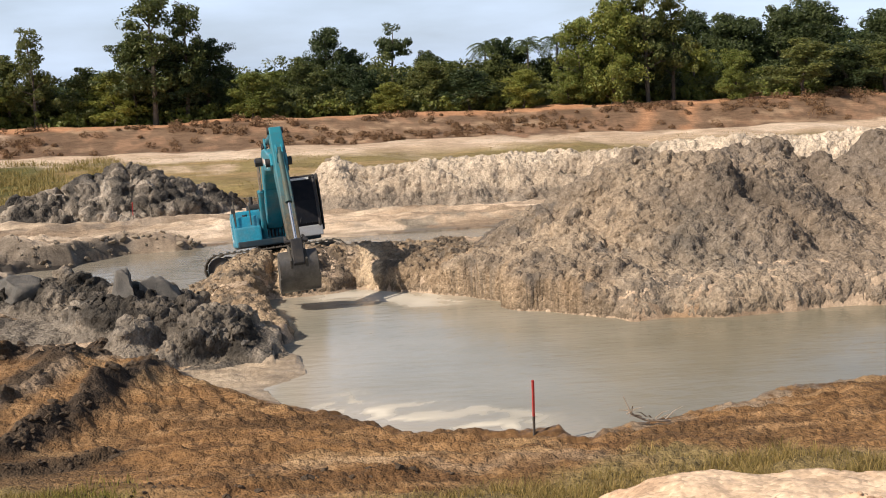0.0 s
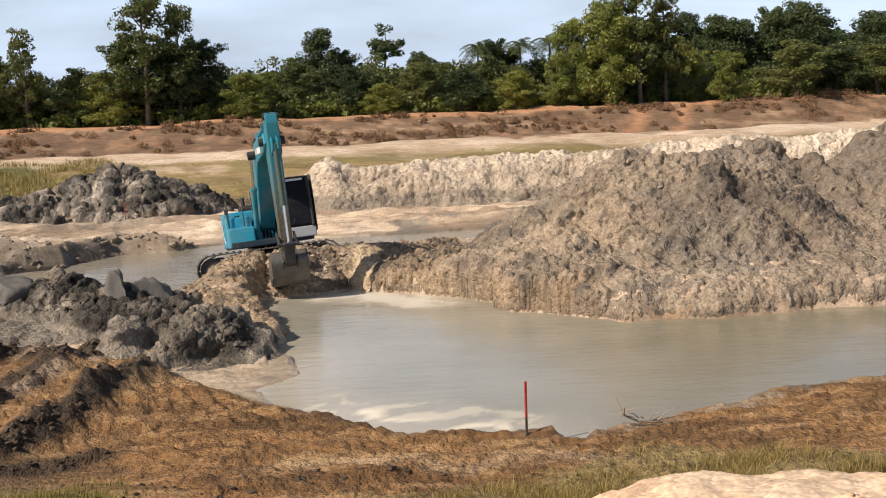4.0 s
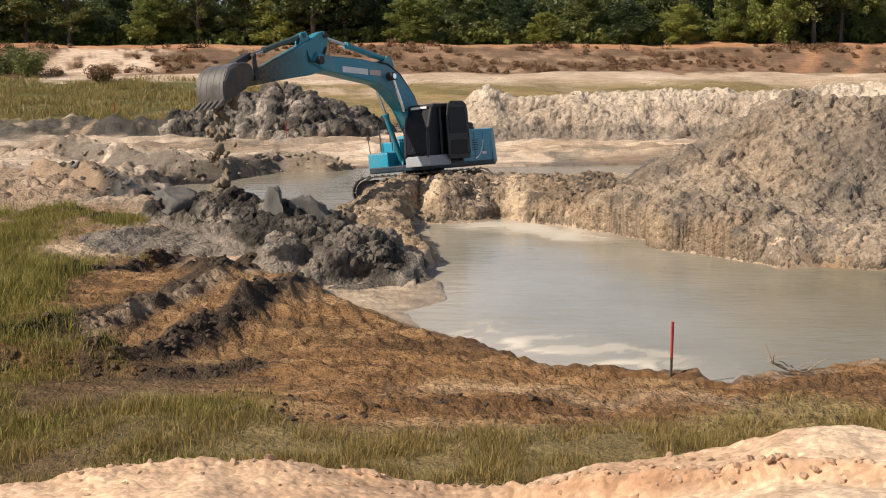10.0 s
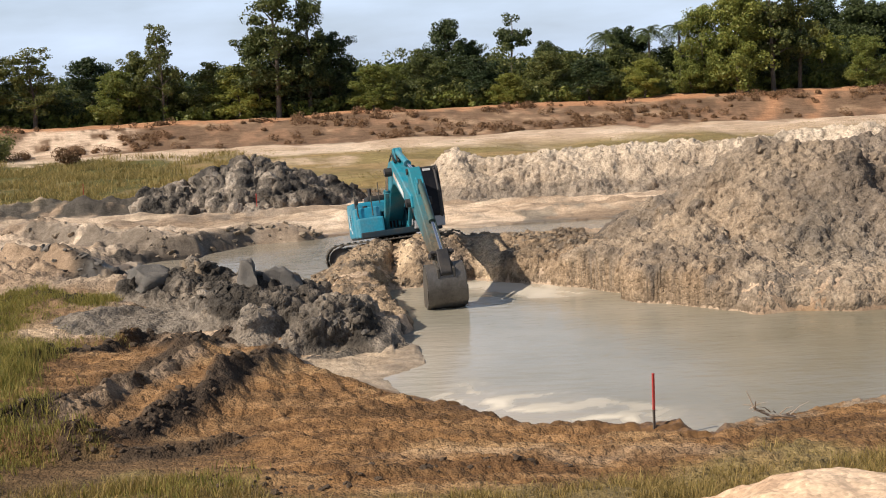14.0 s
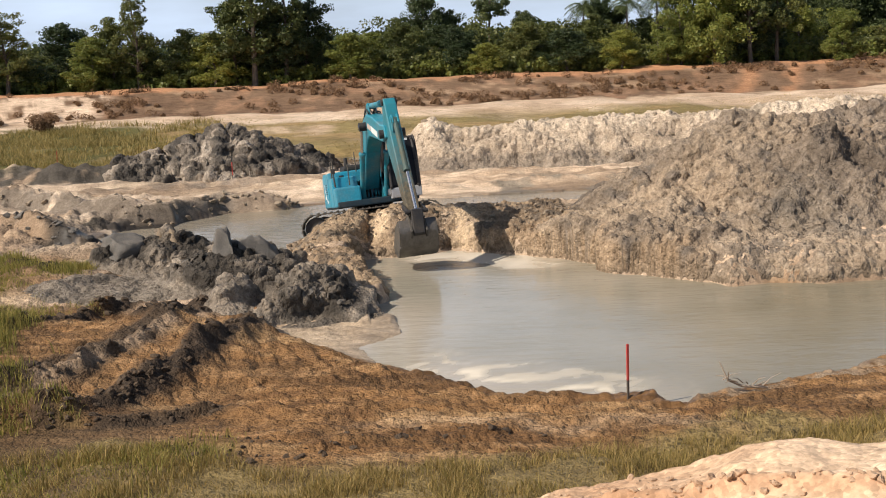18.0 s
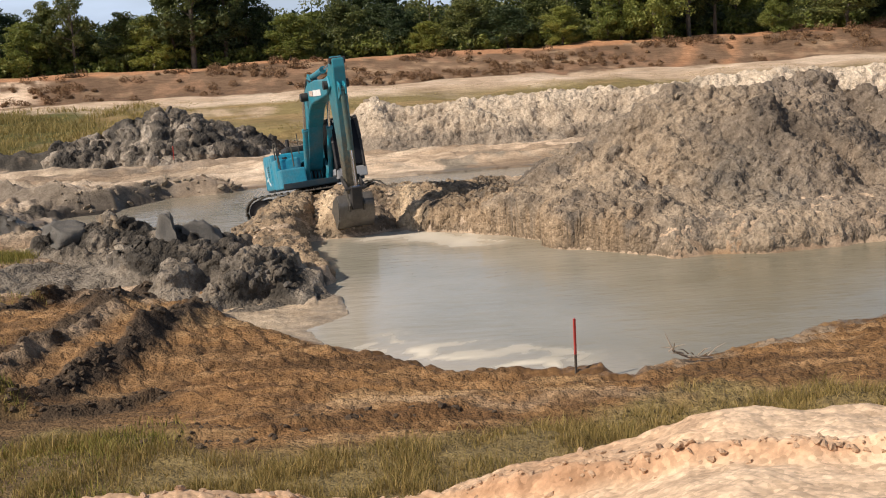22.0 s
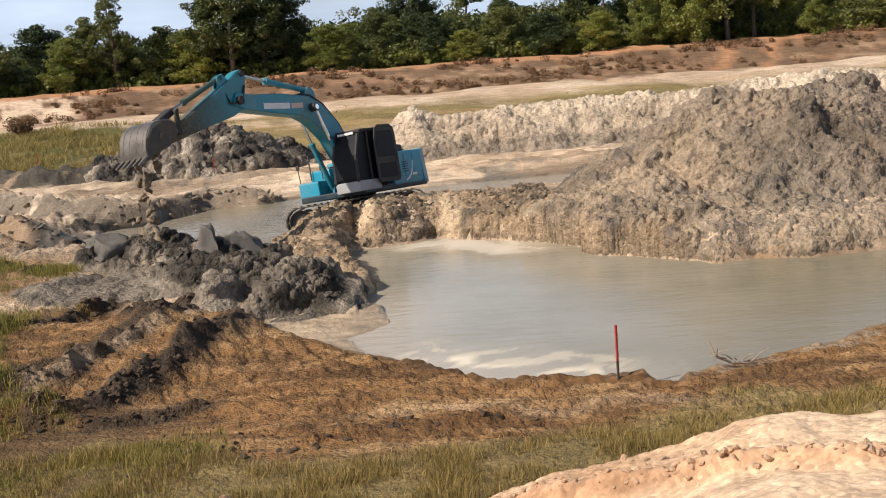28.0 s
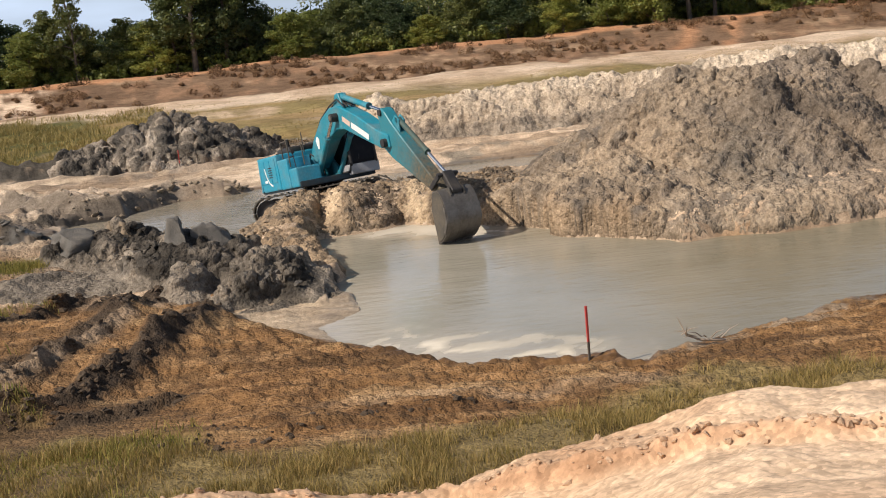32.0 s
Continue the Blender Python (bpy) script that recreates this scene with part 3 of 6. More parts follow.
    lay((0.33, 0.25, 0.18), smooth(0.05, 0.55, lines) * smooth(50, 54, y) * smooth(70, 64, y) * 0.8)
    lay(PALE, smooth(0.1, 0.6, -lines) * smooth(50, 54, y) * smooth(70, 64, y) * 0.7)
    # both ledges: face shade painted in; berm and scraped bank: dark clay
    for line, wide, c in ((LEDGES[5][0][1:6], 0.6, (0.27, 0.23, 0.19)), (LEDGES[6][0], 0.95, (0.085, 0.076, 0.066)), (BERMS[5][0], 0.5, (0.08, 0.07, 0.06)), ([(-40, 70), (-24, 67.2), (-14, 66)], 2.0, (0.115, 0.105, 0.092))):
        lay(np.array(c) * 0.75, 1.6 * np.exp(-(line_distance(x, y + 0.2, line)[0] / wide) ** 2) * smooth(-0.5, 0.2, n2 + 0.3))
    lay((0.42, 0.31, 0.215), smooth(-12.4, -13.4, x + 0.3 * n2) * smooth(41, 43, y) * smooth(53, 50, y) * smooth(-0.4, 0.2, n1 + 0.3) * 0.8)
    lay((0.3, 0.26, 0.21), smooth(0.1, 0.6, n2) * smooth(40, 44, y) * smooth(64, 60, y) * smooth(-4, 0, x))
    field = smooth(71, 76, y + 2.5 * n1 - 0.25 * np.clip(x, -30, 0)) * smooth(101, 96, y + 2 * n1)
    lay((0.25, 0.2, 0.09), field * smooth(-0.7, 0.1, n1 + 0.35))
    lay((0.36, 0.26, 0.13), field * smooth(0.0, 0.5, fbm(x * 0.3, y, 2.4, 4, 0.6, 78)) * smooth(-22, -14, x))
    lay((0.12, 0.115, 0.038), smooth(69, 73, y + 4 * n1) * smooth(107, 99, y + 4 * n1) * smooth(-12, -19, x + 4 * n1) * smooth(-0.5, 0.1, n2 + 0.3))
    
    lay((0.5, 0.3, 0.16), smooth(69, 72, y) * smooth(79, 76, y) * smooth(0.1, 0.5, n1) * smooth(-22, -14, x))
    road = np.interp(x, *zip(*ROAD_Y))
    lay(BANK, smooth(road - 13.5, road - 11.5, y + 1.2 * n2))
    lay((0.29, 0.18, 0.115), smooth(road - 13.5, road - 11.5, y + 1.2 * n2) * smooth(0, 0.6, n2))
    lay((0.42, 0.3, 0.2), smooth(road - 13.5, road - 11.5, y) * smooth(0.3, 0.6, fbm(x * 0.25, y, 1.6, 4, 0.6, 79)) * 0.7)
    lay((0.66, 0.52, 0.4), smooth(110, 112, y + n2) * smooth(121, 119, y) * smooth(-38, -35, x) * smooth(-24, -27, x + n2) * smooth(-0.3, 0.2, n2 + 0.2))
    lay(ORANGE, smooth(road - 2.6, road - 1.6, y + 0.8 * n2))
    t, _ = line_distance(x, y, [(33.5, 112), (36.5, 117), (39, 124)])
    t2, _ = line_distance(x, y, [(38.5, 111), (40, 116), (44, 124)])
    lay(ORANGE, 0.75 * np.exp(-(np.minimum(t, t2) / 0.8) ** 2) * smooth(-0.6, 0.3, n2 + 0.4))
    lay((0.14, 0.15, 0.05), smooth(road + 4, road + 6, y))
    shore = np.maximum(np.maximum(inside_distance(x, y, POND), inside_distance(x, y, BACK_WATER)), inside_distance(x, y, REAR_POOL))
    beach = smooth(-0.5, 0.3, inside_distance(x, y, BEACH) + 0.3 * n2)
    lay((0.42, 0.34, 0.255), beach)
    lay((0.33, 0.25, 0.175), smooth(-1.1, -0.5, shore + 0.3 * n2) * smooth(5.5, 6.5, x) * smooth(28, 26, y) * smooth(-0.3, 0.2, fbm(x, y, 0.4, 3, 0.6, 82)))
    damp = smooth(-0.9, -0.1, shore + 0.25 * n2)
    col *= (1 - 0.3 * damp * (1 - 0.6 * beach))[:, None]
    wet = np.clip(damp + 0.7 * beach, 0, 1)
    return np.column_stack([np.clip(col, 0.01, 0.9), wet])


def earth(name, verts, faces, soil, material):
    me = mesh_from(name, verts, faces, material)
    me.color_attributes.new("soil", "FLOAT_COLOR", "POINT")
    me.attributes["soil"].data.foreach_set("color", np.ascontiguousarray(soil, dtype=np.float32).ravel())
    return new(name, me)


def grid_faces(nr, nc, wrap=False):
    i = np.arange(nr * nc).reshape(nr, nc)
    if wrap:
        i = np.concatenate([i, i[:, :1]], axis=1)
    return np.stack([i[:-1, :-1], i[:-1, 1:], i[1:, 1:], i[1:, :-1]], axis=-1).reshape(-1, 4)


def make_ground():
    az = np.radians(np.concatenate([np.linspace(-26, 33, 780)[:-1], np.linspace(33, 334, 90)[:-1]]))
    rr = [0.02]
    while rr[-1] < 3000:
        r = rr[-1]
        step = 0.004 * r if 6.3 < r < 9.6 else 0.0065 * r if 6 < r < 19 else 0.003 * r if 19 <= r < 35 else 0.0034 * r if 35 <= r < 72 else 0.007 * r if r < 140 else 0.08 * r
        rr.append(r + max(step, 0.025 if r > 6.2 else 0.2))
    r, a = np.meshgrid(np.array(rr), az, indexing="ij")
    x, y = (r * np.sin(a)).ravel(), (r * np.cos(a)).ravel() - 0.3
    z = ground_height(x, y)
    f = grid_faces(len(rr), len(az), True)
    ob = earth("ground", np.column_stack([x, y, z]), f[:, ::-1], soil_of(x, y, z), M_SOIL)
    coarse = 0.07 + 0.16 * smooth(7.4, 7.9, np.hypot(x, y)) + 0.77 * smooth(9.5, 11.5, np.hypot(x, y)) * (1 - 0.6 * smooth(45, 56, y))
    ob.data.attributes.new("coarse", "FLOAT", "POINT").data.foreach_set("value", coarse.astype(np.float32))
    return tagged(ob, "sandy, rutted ground of a sand pit, brown by the near shore", "ground", kind="structure")


def make_water():
    xs, ys = np.arange(-16, 31, 0.16), np.concatenate([np.arange(20.5, 43, 0.16), np.arange(43, 80, 0.6)])
    x, y = (v.ravel() for v in np.meshgrid(xs, ys))
    n, n2 = fbm(x, y, 2.5, 4, 0.6, 171), fbm(x, y * 1.5, 1.3, 5, 0.6, 172)
    w = 0.7 * fbm(x, y, 1.8, 3, 0.5, 173)
    streak = 1 - np.abs(fbm(x + w, (y + w) * 1.6, 1.9, 4, 0.5, 174)) * 1.5
    near = bump(x + 0.5 * n, y + 0.4 * n, 2.0, 26.0, 4.4, 2.7, -42, 0.7)
    core = bump(x, y, 3.6, 25.0, 2.6, 1.0, -24, 0.7)
    far = bump(x + 0.6 * n, y + 0.4 * n, 3.6, 39.2, 3.8, 2.0, -28, 0.7)
    foam = np.clip(smooth(0.35, 0.9, streak * (0.25 + near + 0.8 * core) - 0.28) + 0.9 * smooth(0.35, 0.9, streak * (0.2 + 1.2 * core)), 0, 1)
    t, _ = line_distance(x + 0.5 * w, y + 0.4 * n2, [(-0.4, 28.6), (0.3, 27.3), (1.5, 25.9), (3.0, 24.4), (4.4, 23.6), (5.6, 23.4)])
    foam = np.clip(0.45 * foam + 0.9 * np.exp(-(t / 0.2) ** 2) * smooth(0.3, 0.8, streak) + 0.35 * np.exp(-(t / 0.6) ** 2) * smooth(0.55, 0.95, streak), 0, 1)
    silt = np.exp(-(line_distance(x, y, [(0.2, 32), (-0.5, 28.5), (0.5, 26.2), (2.0, 24.4), (4.5, 23)])[0] / (1.5 + 0.3 * n)) ** 2)
    foam = np.maximum(foam, 0.6 * smooth(0.45, 1.0, far + 0.3 * streak * smooth(0, 0.4, far)))
    # the paler middle puts sky reflection into the water colour
    col = soil_mix((0.22, 0.195, 0.138), [((0.36, 0.335, 0.275), bump(x + n, y + n, 1.0, 33, 9.5, 13, 0, 0.6) * 0.9),
                                          ((0.43, 0.375, 0.3), silt), ((0.46, 0.4, 0.31), smooth(0.1, 0.7, far)),
                                          ((0.74, 0.67, 0.56), foam), ((0.27, 0.235, 0.18), smooth(40, 46, y))], x)
    col[:, 3] = foam
    ob = earth("water", np.column_stack([x, y, np.zeros(x.size)]), grid_faces(len(ys), len(xs)), col, M_WATER)
    return tagged(ob, "silty grey-green pond water with drifting pale foam", "water", kind="structure")


def make_heap(name, label, box, step, shape, soil, rough, category="earth heap"):
    """A heap of earth that lies on the ground: a fine sheet, roughened at right angles to its slope, kept where it stands above the ground."""
    x0, y0, x1, y1 = box
    xs, ys = np.arange(x0, x1, step), np.arange(y0, y1, step)
    x, y = (v.ravel() for v in np.meshgrid(xs, ys))
    g = ground_height(x, y)
    z = shape(x, y, g)
    z = g + (z - g) * smooth(0.0, 0.3, g) - 0.05 * smooth(0.12, 0.0, g)
    q = grid_faces(len(ys), len(xs))
    keep = (z > g - 0.12)[q].all(axis=1) & (g > -0.15)[q].any(axis=1)
    even = np.maximum(z, g - 0.3).reshape(len(ys), len(xs))
    dy, dx = np.gradient(even, step)
    up = 1 / np.sqrt(1 + dx * dx + dy * dy)
    out = rough(x, y + np.maximum(z, -0.5), z - g) * smooth(-0.12, 0.12, z - g) * smooth(0.0, 0.2, g)
    v = np.column_stack([x - (dx * up).ravel() * out, y - (dy * up).ravel() * out, z + up.ravel() * out])
    f = q[keep]
    used = np.unique(f)
    remap = np.zeros(x.size, dtype=np.int64)
    remap[used] = np.arange(used.size)
    ob = earth(name, v[used], remap[f], soil(x[used], y[used], z[used], g[used]), M_CLAY)
    return tagged(ob, label, category)


def blocks(x, y, size, seed):
    """Broken lumps with flat tilted tops, 0 to 1."""
    gx, gy = x / size + 0.25 * fbm(x, y, size, 2, 0.5, seed + 7), y / size + 0.25 * fbm(x, y, size, 2, 0.5, seed + 8)
    i0, j0 = np.floor(gx), np.floor(gy)
    near, out = np.full(x.shape, 9.0), np.zeros(x.shape)
    for di in (-1, 0, 1):
        for dj in (-1, 0, 1):
            i, j = i0 + di, j0 + dj
            px, py = gx - i - hash2(i, j, seed), gy - j - hash2(i, j, seed + 1)
            dist = np.hypot(px, py)
            top = hash2(i, j, seed + 2) + 0.9 * (hash2(i, j, seed + 3) - 0.5) * px + 0.9 * (hash2(i, j, seed + 4) - 0.5) * py - 0.5 * dist
            m = dist < near
            near, out = np.where(m, dist, near), np.where(m, top, out)
    return np.clip(out + 0.25, 0, 1)


def soil_mix(base, others, x, wet=0.0):
    col = np.tile(np.array(base), (x.size, 1))
    for colour, w in others:
        col = col + (np.array(colour) - col) * np.clip(w, 0, 1)[:, None]
    return np.column_stack([col, np.full(x.size, wet)])


def ridged(x, y, scale, seed):
    """Broken planes with sharp crests, 0 to 1."""
    w = 0.35 * scale * fbm(x, y, scale * 1.3, 3, 0.5, seed + 3)
    a = 1 - np.abs(fbm(x + w, y - w, scale, 2, 0.4, seed)) * 1.3
    b = 1 - np.abs(fbm(x - w, y + w, scale * 0.45, 3, 0.5, seed + 1)) * 1.3
    return np.clip(0.68 * a + 0.32 * b, 0, 1)


def rubble(x, y, size, seed):
    return clods(x, y, size, seed) * 0.55 + clods(x, y, size * 0.45, seed + 5) * 0.28 + clods(x, y, size * 0.2, seed + 9) * 0.12


def big_heap(x, y, g):
    w = 0.45 * fbm(x, y, 3.0, 4, 0.55, 101)
    t, _ = line_distance(x + w, y + w, [(12.4, 41.2), (15.4, 40.6)])
    a = 3.9 * np.clip(1 - t / 6.6, 0, 1) ** 0.95
    e = 1.5 * bump(x + w, y, 20.5, 40, 6.5, 7.0, 0, 0.7)
    k = 1.6 * bump(x + w, y - w, 9.0, 38.2, 4.0, 4.4, 20, 0.8)
    z = np.maximum(np.maximum(a, e), k)
    z += 0.55 * smooth(0, 0.5, bump(x + 0.4 * w, y, 14.7, 38.7, 1.0, 1.0, 0, 1.0)) - 0.8 * smooth(0, 0.6, bump(x + 0.4 * w, y, 15.6, 38.3, 0.9, 0.8, 0, 1.0)) - 0.4 * smooth(0, 0.6, bump(x + 0.4 * w, y, 16.8, 36.6, 0.6, 2.2, 20, 1.0))
    z = 0.5 + z + (0.3 * (ridged(x, y, 2.6, 117) - 0.6) + 0.12 * fbm(x, y, 1.5, 3, 0.55, 115)) * smooth(0.2, 1.2, z)
    return np.maximum(np.where(np.maximum(np.maximum(a, e), k) > 0.02, z, -3), np.where((y < 41) & (x > 7), g + 0.03, -3))


def sandy_rough(x, v, over):
    """Crumbly dug sand: clods of every size, the large ones in drifts."""
    drift = smooth(-0.2, 0.5, fbm(x, v, 2.6, 3, 0.55, 112))
    return 0.15 * clods(x, v, 0.66, 110) * drift + 0.15 * clods(x, v, 0.3, 111) * (0.3 + 0.7 * drift) + 0.14 * clods(x, v, 0.16, 113) + 0.1 * fbm(x, v, 0.7, 5, 0.68, 116) - 0.06


def big_heap_soil(x, y, z, g):
    n, n2 = fbm(x, y, 3.5, 4, 0.6, 121), fbm(x, y, 0.9, 3, 0.6, 122)
    low = smooth(1.05, 0.75, z + 0.3 * n2) * np.maximum(smooth(10.2, 8.6, x + 0.6 * n), 0.45 * smooth(14.0, 15.5, x + 0.6 * n) * smooth(24, 20, x))
    t, _ = line_distance(x, y, [(15.0, 38.5), (16.6, 38.4), (18.8, 38.2)])
    streak = smooth(1.0, 0.35, t + 0.5 * n2) + smooth(44, 45, y) * smooth(15, 17, x) * smooth(0.0, 0.6, n) * 0.45
    wetter = smooth(0, 0.4, bump(x + n2, y, 14.3, 36.4, 3.6, 2.6, 0, 1.0)) * (1 - low)
    # beyond x = 13 the soil is darkened for shadow on the right half
    # last band, at the foot: wet sand with the undercut's shade put into its colour
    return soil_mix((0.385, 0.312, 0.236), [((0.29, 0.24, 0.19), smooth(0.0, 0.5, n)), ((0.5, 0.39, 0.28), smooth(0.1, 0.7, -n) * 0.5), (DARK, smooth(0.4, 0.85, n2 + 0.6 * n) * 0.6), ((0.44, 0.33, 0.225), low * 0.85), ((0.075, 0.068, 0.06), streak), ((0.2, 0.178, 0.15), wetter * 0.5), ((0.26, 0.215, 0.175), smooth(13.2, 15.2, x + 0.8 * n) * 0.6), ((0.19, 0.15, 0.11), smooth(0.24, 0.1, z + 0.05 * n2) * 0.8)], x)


def causeway(x, y, g):
    side = np.minimum(np.minimum(x + 4.6, 7.5 - x), np.minimum(y - 33.2, 48.2 - y))
    return np.where(g > 0.04, g + 0.02 + 0.1 * (ridged(x, y, 1.1, 203) - 0.5) * smooth(0.05, 0.4, g) - 0.25 * smooth(0.5, 0, side), -3)


def causeway_rough(x, v, over):
    return 0.07 * clods(x, v, 0.42, 201) + 0.11 * clods(x, v, 0.22, 202) + 0.12 * clods(x, v, 0.12, 204) + 0.08 * fbm(x, v, 0.6, 4, 0.66, 205) - 0.04


def causeway_soil(x, y, z, g):
    n, n2 = fbm(x, y, 1.8, 4, 0.6, 207), fbm(x, y, 0.6, 3, 0.6, 208)
    clay = smooth(0, 0.35, bump(x + 0.3 * n, y, 1.2, 42.0, 1.6, 1.9, 0, 1.0)) * smooth(-0.5, 0.3, n2 + 0.2)
    slide = smooth(0, 0.5, bump(x, y, 2.9, 42.2, 0.6, 2.4, 0, 1.0)) + smooth(0, 0.5, bump(x, y, -0.1, 42.3, 0.5, 1.6, 0, 1.0))
    return soil_mix((0.37, 0.28, 0.192), [((0.29, 0.225, 0.16), smooth(0.0, 0.5, n)), ((0.2, 0.165, 0.13), smooth(0.25, 0.7, n2 + 0.3 * n)), ((0.24, 0.19, 0.14), smooth(0.45, 0.1, z) * 0.8),
                                           ((0.17, 0.135, 0.105), clay * 0.85), ((0.6, 0.47, 0.33), slide)], x, 0.1)


def rear_ridge(x, y, g):
    w = 0.5 * fbm(x, y, 3, 3, 0.5, 131)
    t, along = line_distance(x + w, y + w, [(3.0, 67.0), (12, 66.2), (22, 63.6), (34, 61)])
    top = np.interp(x, (1, 2.9, 4.6, 8, 15, 20, 34), (1.7, 2.3, 1.75, 2.0, 2.25, 2.4, 2.8)) * smooth(3.9, 0.3, t)
    z = np.minimum(g, 0.5) - 0.15 + 1.1 * top + (0.3 * ridged(x, y, 2.4, 136) - 0.1) * smooth(0.1, 0.8, top)
    return np.where(top > 0.005, z, -3)


def rear_ridge_soil(x, y, z, g):
    n = fbm(x, y, 2.5, 4, 0.6, 135)
    # pale sand, whitened by height to paint the sunlit top edge
    return soil_mix((0.52, 0.435, 0.345), [((0.68, 0.58, 0.47), smooth(1.9, 2.7, z)), ((0.36, 0.31, 0.25), smooth(0.25, 0.7, n)), (GREY, smooth(1.2, 0.9, z) * 0.7)], x)


def rear_right(x, y, g):
    w = 0.6 * fbm(x, y, 3, 4, 0.55, 141)
    z = np.maximum(3.6 * bump(x + w, y + w, 19.8, 48.6, 5.2, 5.5, 0, 0.7), 4.0 * bump(x - w, y + w, 25.0, 47.0, 6.5, 6.0, 0, 0.7))
    z = np.maximum(z, 4.2 * bump(x + w, y + w, 32, 46, 8, 7, 30, 0.7))
    out = 0.2 + z + (0.55 * ridged(x, y, 2.6, 145) - 0.15) * smooth(0.1, 0.7, z)
    return np.where(z > 0.02, out, -3)


def dark_heap(x, y, g):
    w = 0.5 * fbm(x, y, 2, 3, 0.55, 151)
    z = np.maximum(2.6 * bump(x + w, y + w, -8.2, 66.8, 6.4, 4.6, 0, 0.95), 1.2 * bump(x + w, y, -4.6, 66.6, 2.6, 2.6, 0, 0.7))
    z = np.maximum(z, 1.3 * bump(x + w, y, -12.2, 66, 3.0, 3.0, 0, 0.8))
    out = 0.2 + z + 0.45 * ridged(x * 1.2, y * 0.8, 2.4, 156) * smooth(0.05, 0.9, z)
    return np.where(z > 0.02, out, -3)


def blocky_rough(x, v, over):
    """Stiff clay tipped in blocks."""
    return 0.55 * blocks(x, v, 1.05, 157) + 0.22 * blocks(x, v, 0.45, 158) + 0.12 * clods(x, v, 0.22, 159) + 0.06 * fbm(x, v, 0.5, 4, 0.66, 160) - 0.24


def spoil_rough(x, v, over):
    return 0.34 * blocks(x, v, 1.0, 147) + 0.16 * clods(x, v, 0.5, 148) + 0.14 * clods(x, v, 0.22, 149) + 0.08 * fbm(x, v, 0.5, 4, 0.66, 150) - 0.18


def dark_soil(x, y, z, g):
    n = fbm(x, y, 1.2, 4, 0.6, 155)
    # pale and dark patches paint lit and shaded planes onto the grey clay
    return soil_mix((0.18, 0.16, 0.138), [((0.42, 0.37, 0.315), smooth(0.05, 0.45, n)), ((0.07, 0.065, 0.06), smooth(0.05, 0.45, -n))], x, 0.25)


def mud_pile(x, y, g):
    w = 0.3 * fbm(x, y, 1.6, 4, 0.6, 161)
    z = np.maximum(1.25 * bump(x + w, y + w, -1.9, 32.5, 2.4, 2.3, 0, 1.0), 1.3 * bump(x + w, y + w, -7.0, 38.6, 3.7, 2.6, 0, 0.85))
    z = np.maximum(z, 1.4 * bump(x + w, y - w, -4.4, 35.4, 3.1, 2.6, 0, 0.85))
    z = np.maximum(z, 1.0 * bump(x + w, y, -4.3, 32.2, 1.8, 1.8, 0, 0.85))
    z = np.maximum(z, 0.5 * bump(x + w, y + w, -2.0, 36.0, 2.0, 4.0, 0, 0.9))
    slabs = ridged(x * 0.6 + y * 0.25, y * 1.3, 1.6, 166)
    out = np.where(z > 0.02, 0.02 + z + (0.36 * slabs - 0.14) * smooth(0.12, 0.9, z), -3)
    fan = smooth(0, 0.35, bump(x + w, y + 0.5 * w, -7.2, 35.2, 3.6, 2.0, 12, 1.0))
    return np.maximum(out, np.where(fan > 0.02, g + 0.16 * fan - 0.03, -3))


def mud_rough(x, v, over):
    """Wet mud: folded slabs behind, crumbled lumps in front."""
    front = smooth(34.6, 33.4, v + 0.5 * fbm(x, v, 1.5, 2, 0.5, 168)) * smooth(-4.2, -3.0, x)
    folds = 0.42 * blocks(x * 0.7, v * 1.15, 0.85, 163) + 0.16 * blocks(x, v, 0.36, 164)
    lumps = 0.2 * clods(x, v, 0.45, 163) + 0.2 * clods(x, v, 0.2, 169) + 0.16 * clods(x, v, 0.11, 162)
    return (folds + (lumps - folds) * (0.25 + 0.7 * front) + 0.07 * fbm(x, v, 0.5, 4, 0.66, 167) - 0.1) * smooth(0.1, 0.4, over)


def mud_soil(x, y, z, g):
    n = fbm(x, y, 1.0, 4, 0.6, 165)
    pale = smooth(-2.2, -0.8, x) * smooth(33.5, 35, y)
    flow = np.maximum(smooth(0.22, 0.15, z - g) * smooth(-4.2, -5.2, x + 0.5 * n), 0.6 * smooth(0.28, 0.12, z))
    # the two patches by n paint lit lumps and shaded gaps onto the mud
    col = soil_mix((0.17, 0.15, 0.128), [((0.3, 0.26, 0.215), smooth(0.05, 0.4, n)), ((0.065, 0.058, 0.05), smooth(0.1, 0.4, -n)), ((0.21, 0.183, 0.152), flow * 0.9), ((0.4, 0.31, 0.215), pale)], x, 0.3)
    col[:, 3] = 0.3 + 0.15 * flow
    return col


CLOD_MESHES = []


def clod_meshes():
    for k in range(6):
        bm = bmesh.new()
        bmesh.ops.create_icosphere(bm, subdivisions=2, radius=1)
        cut = random.Random(k)
        for _ in range(7):
            nrm = Vector((cut.gauss(0, 1), cut.gauss(0, 1), cut.gauss(0, 1))).normalized()
            for v in bm.verts:
                over = v.co.dot(nrm) - cut.uniform(0.5, 0.75)
                if over > 0:
                    v.co -= nrm * over
        for v in bm.verts:
            v.co *= 1 + 0.35 * noise.fractal(v.co * 1.8 + Vector((k * 5, 0, 0)), 0.8, 2.1, 3)
            v.co.z *= 0.8
        me = bpy.data.meshes.new("clod")
        bm.to_mesh(me)
        bm.free()
        CLOD_MESHES.append(me)


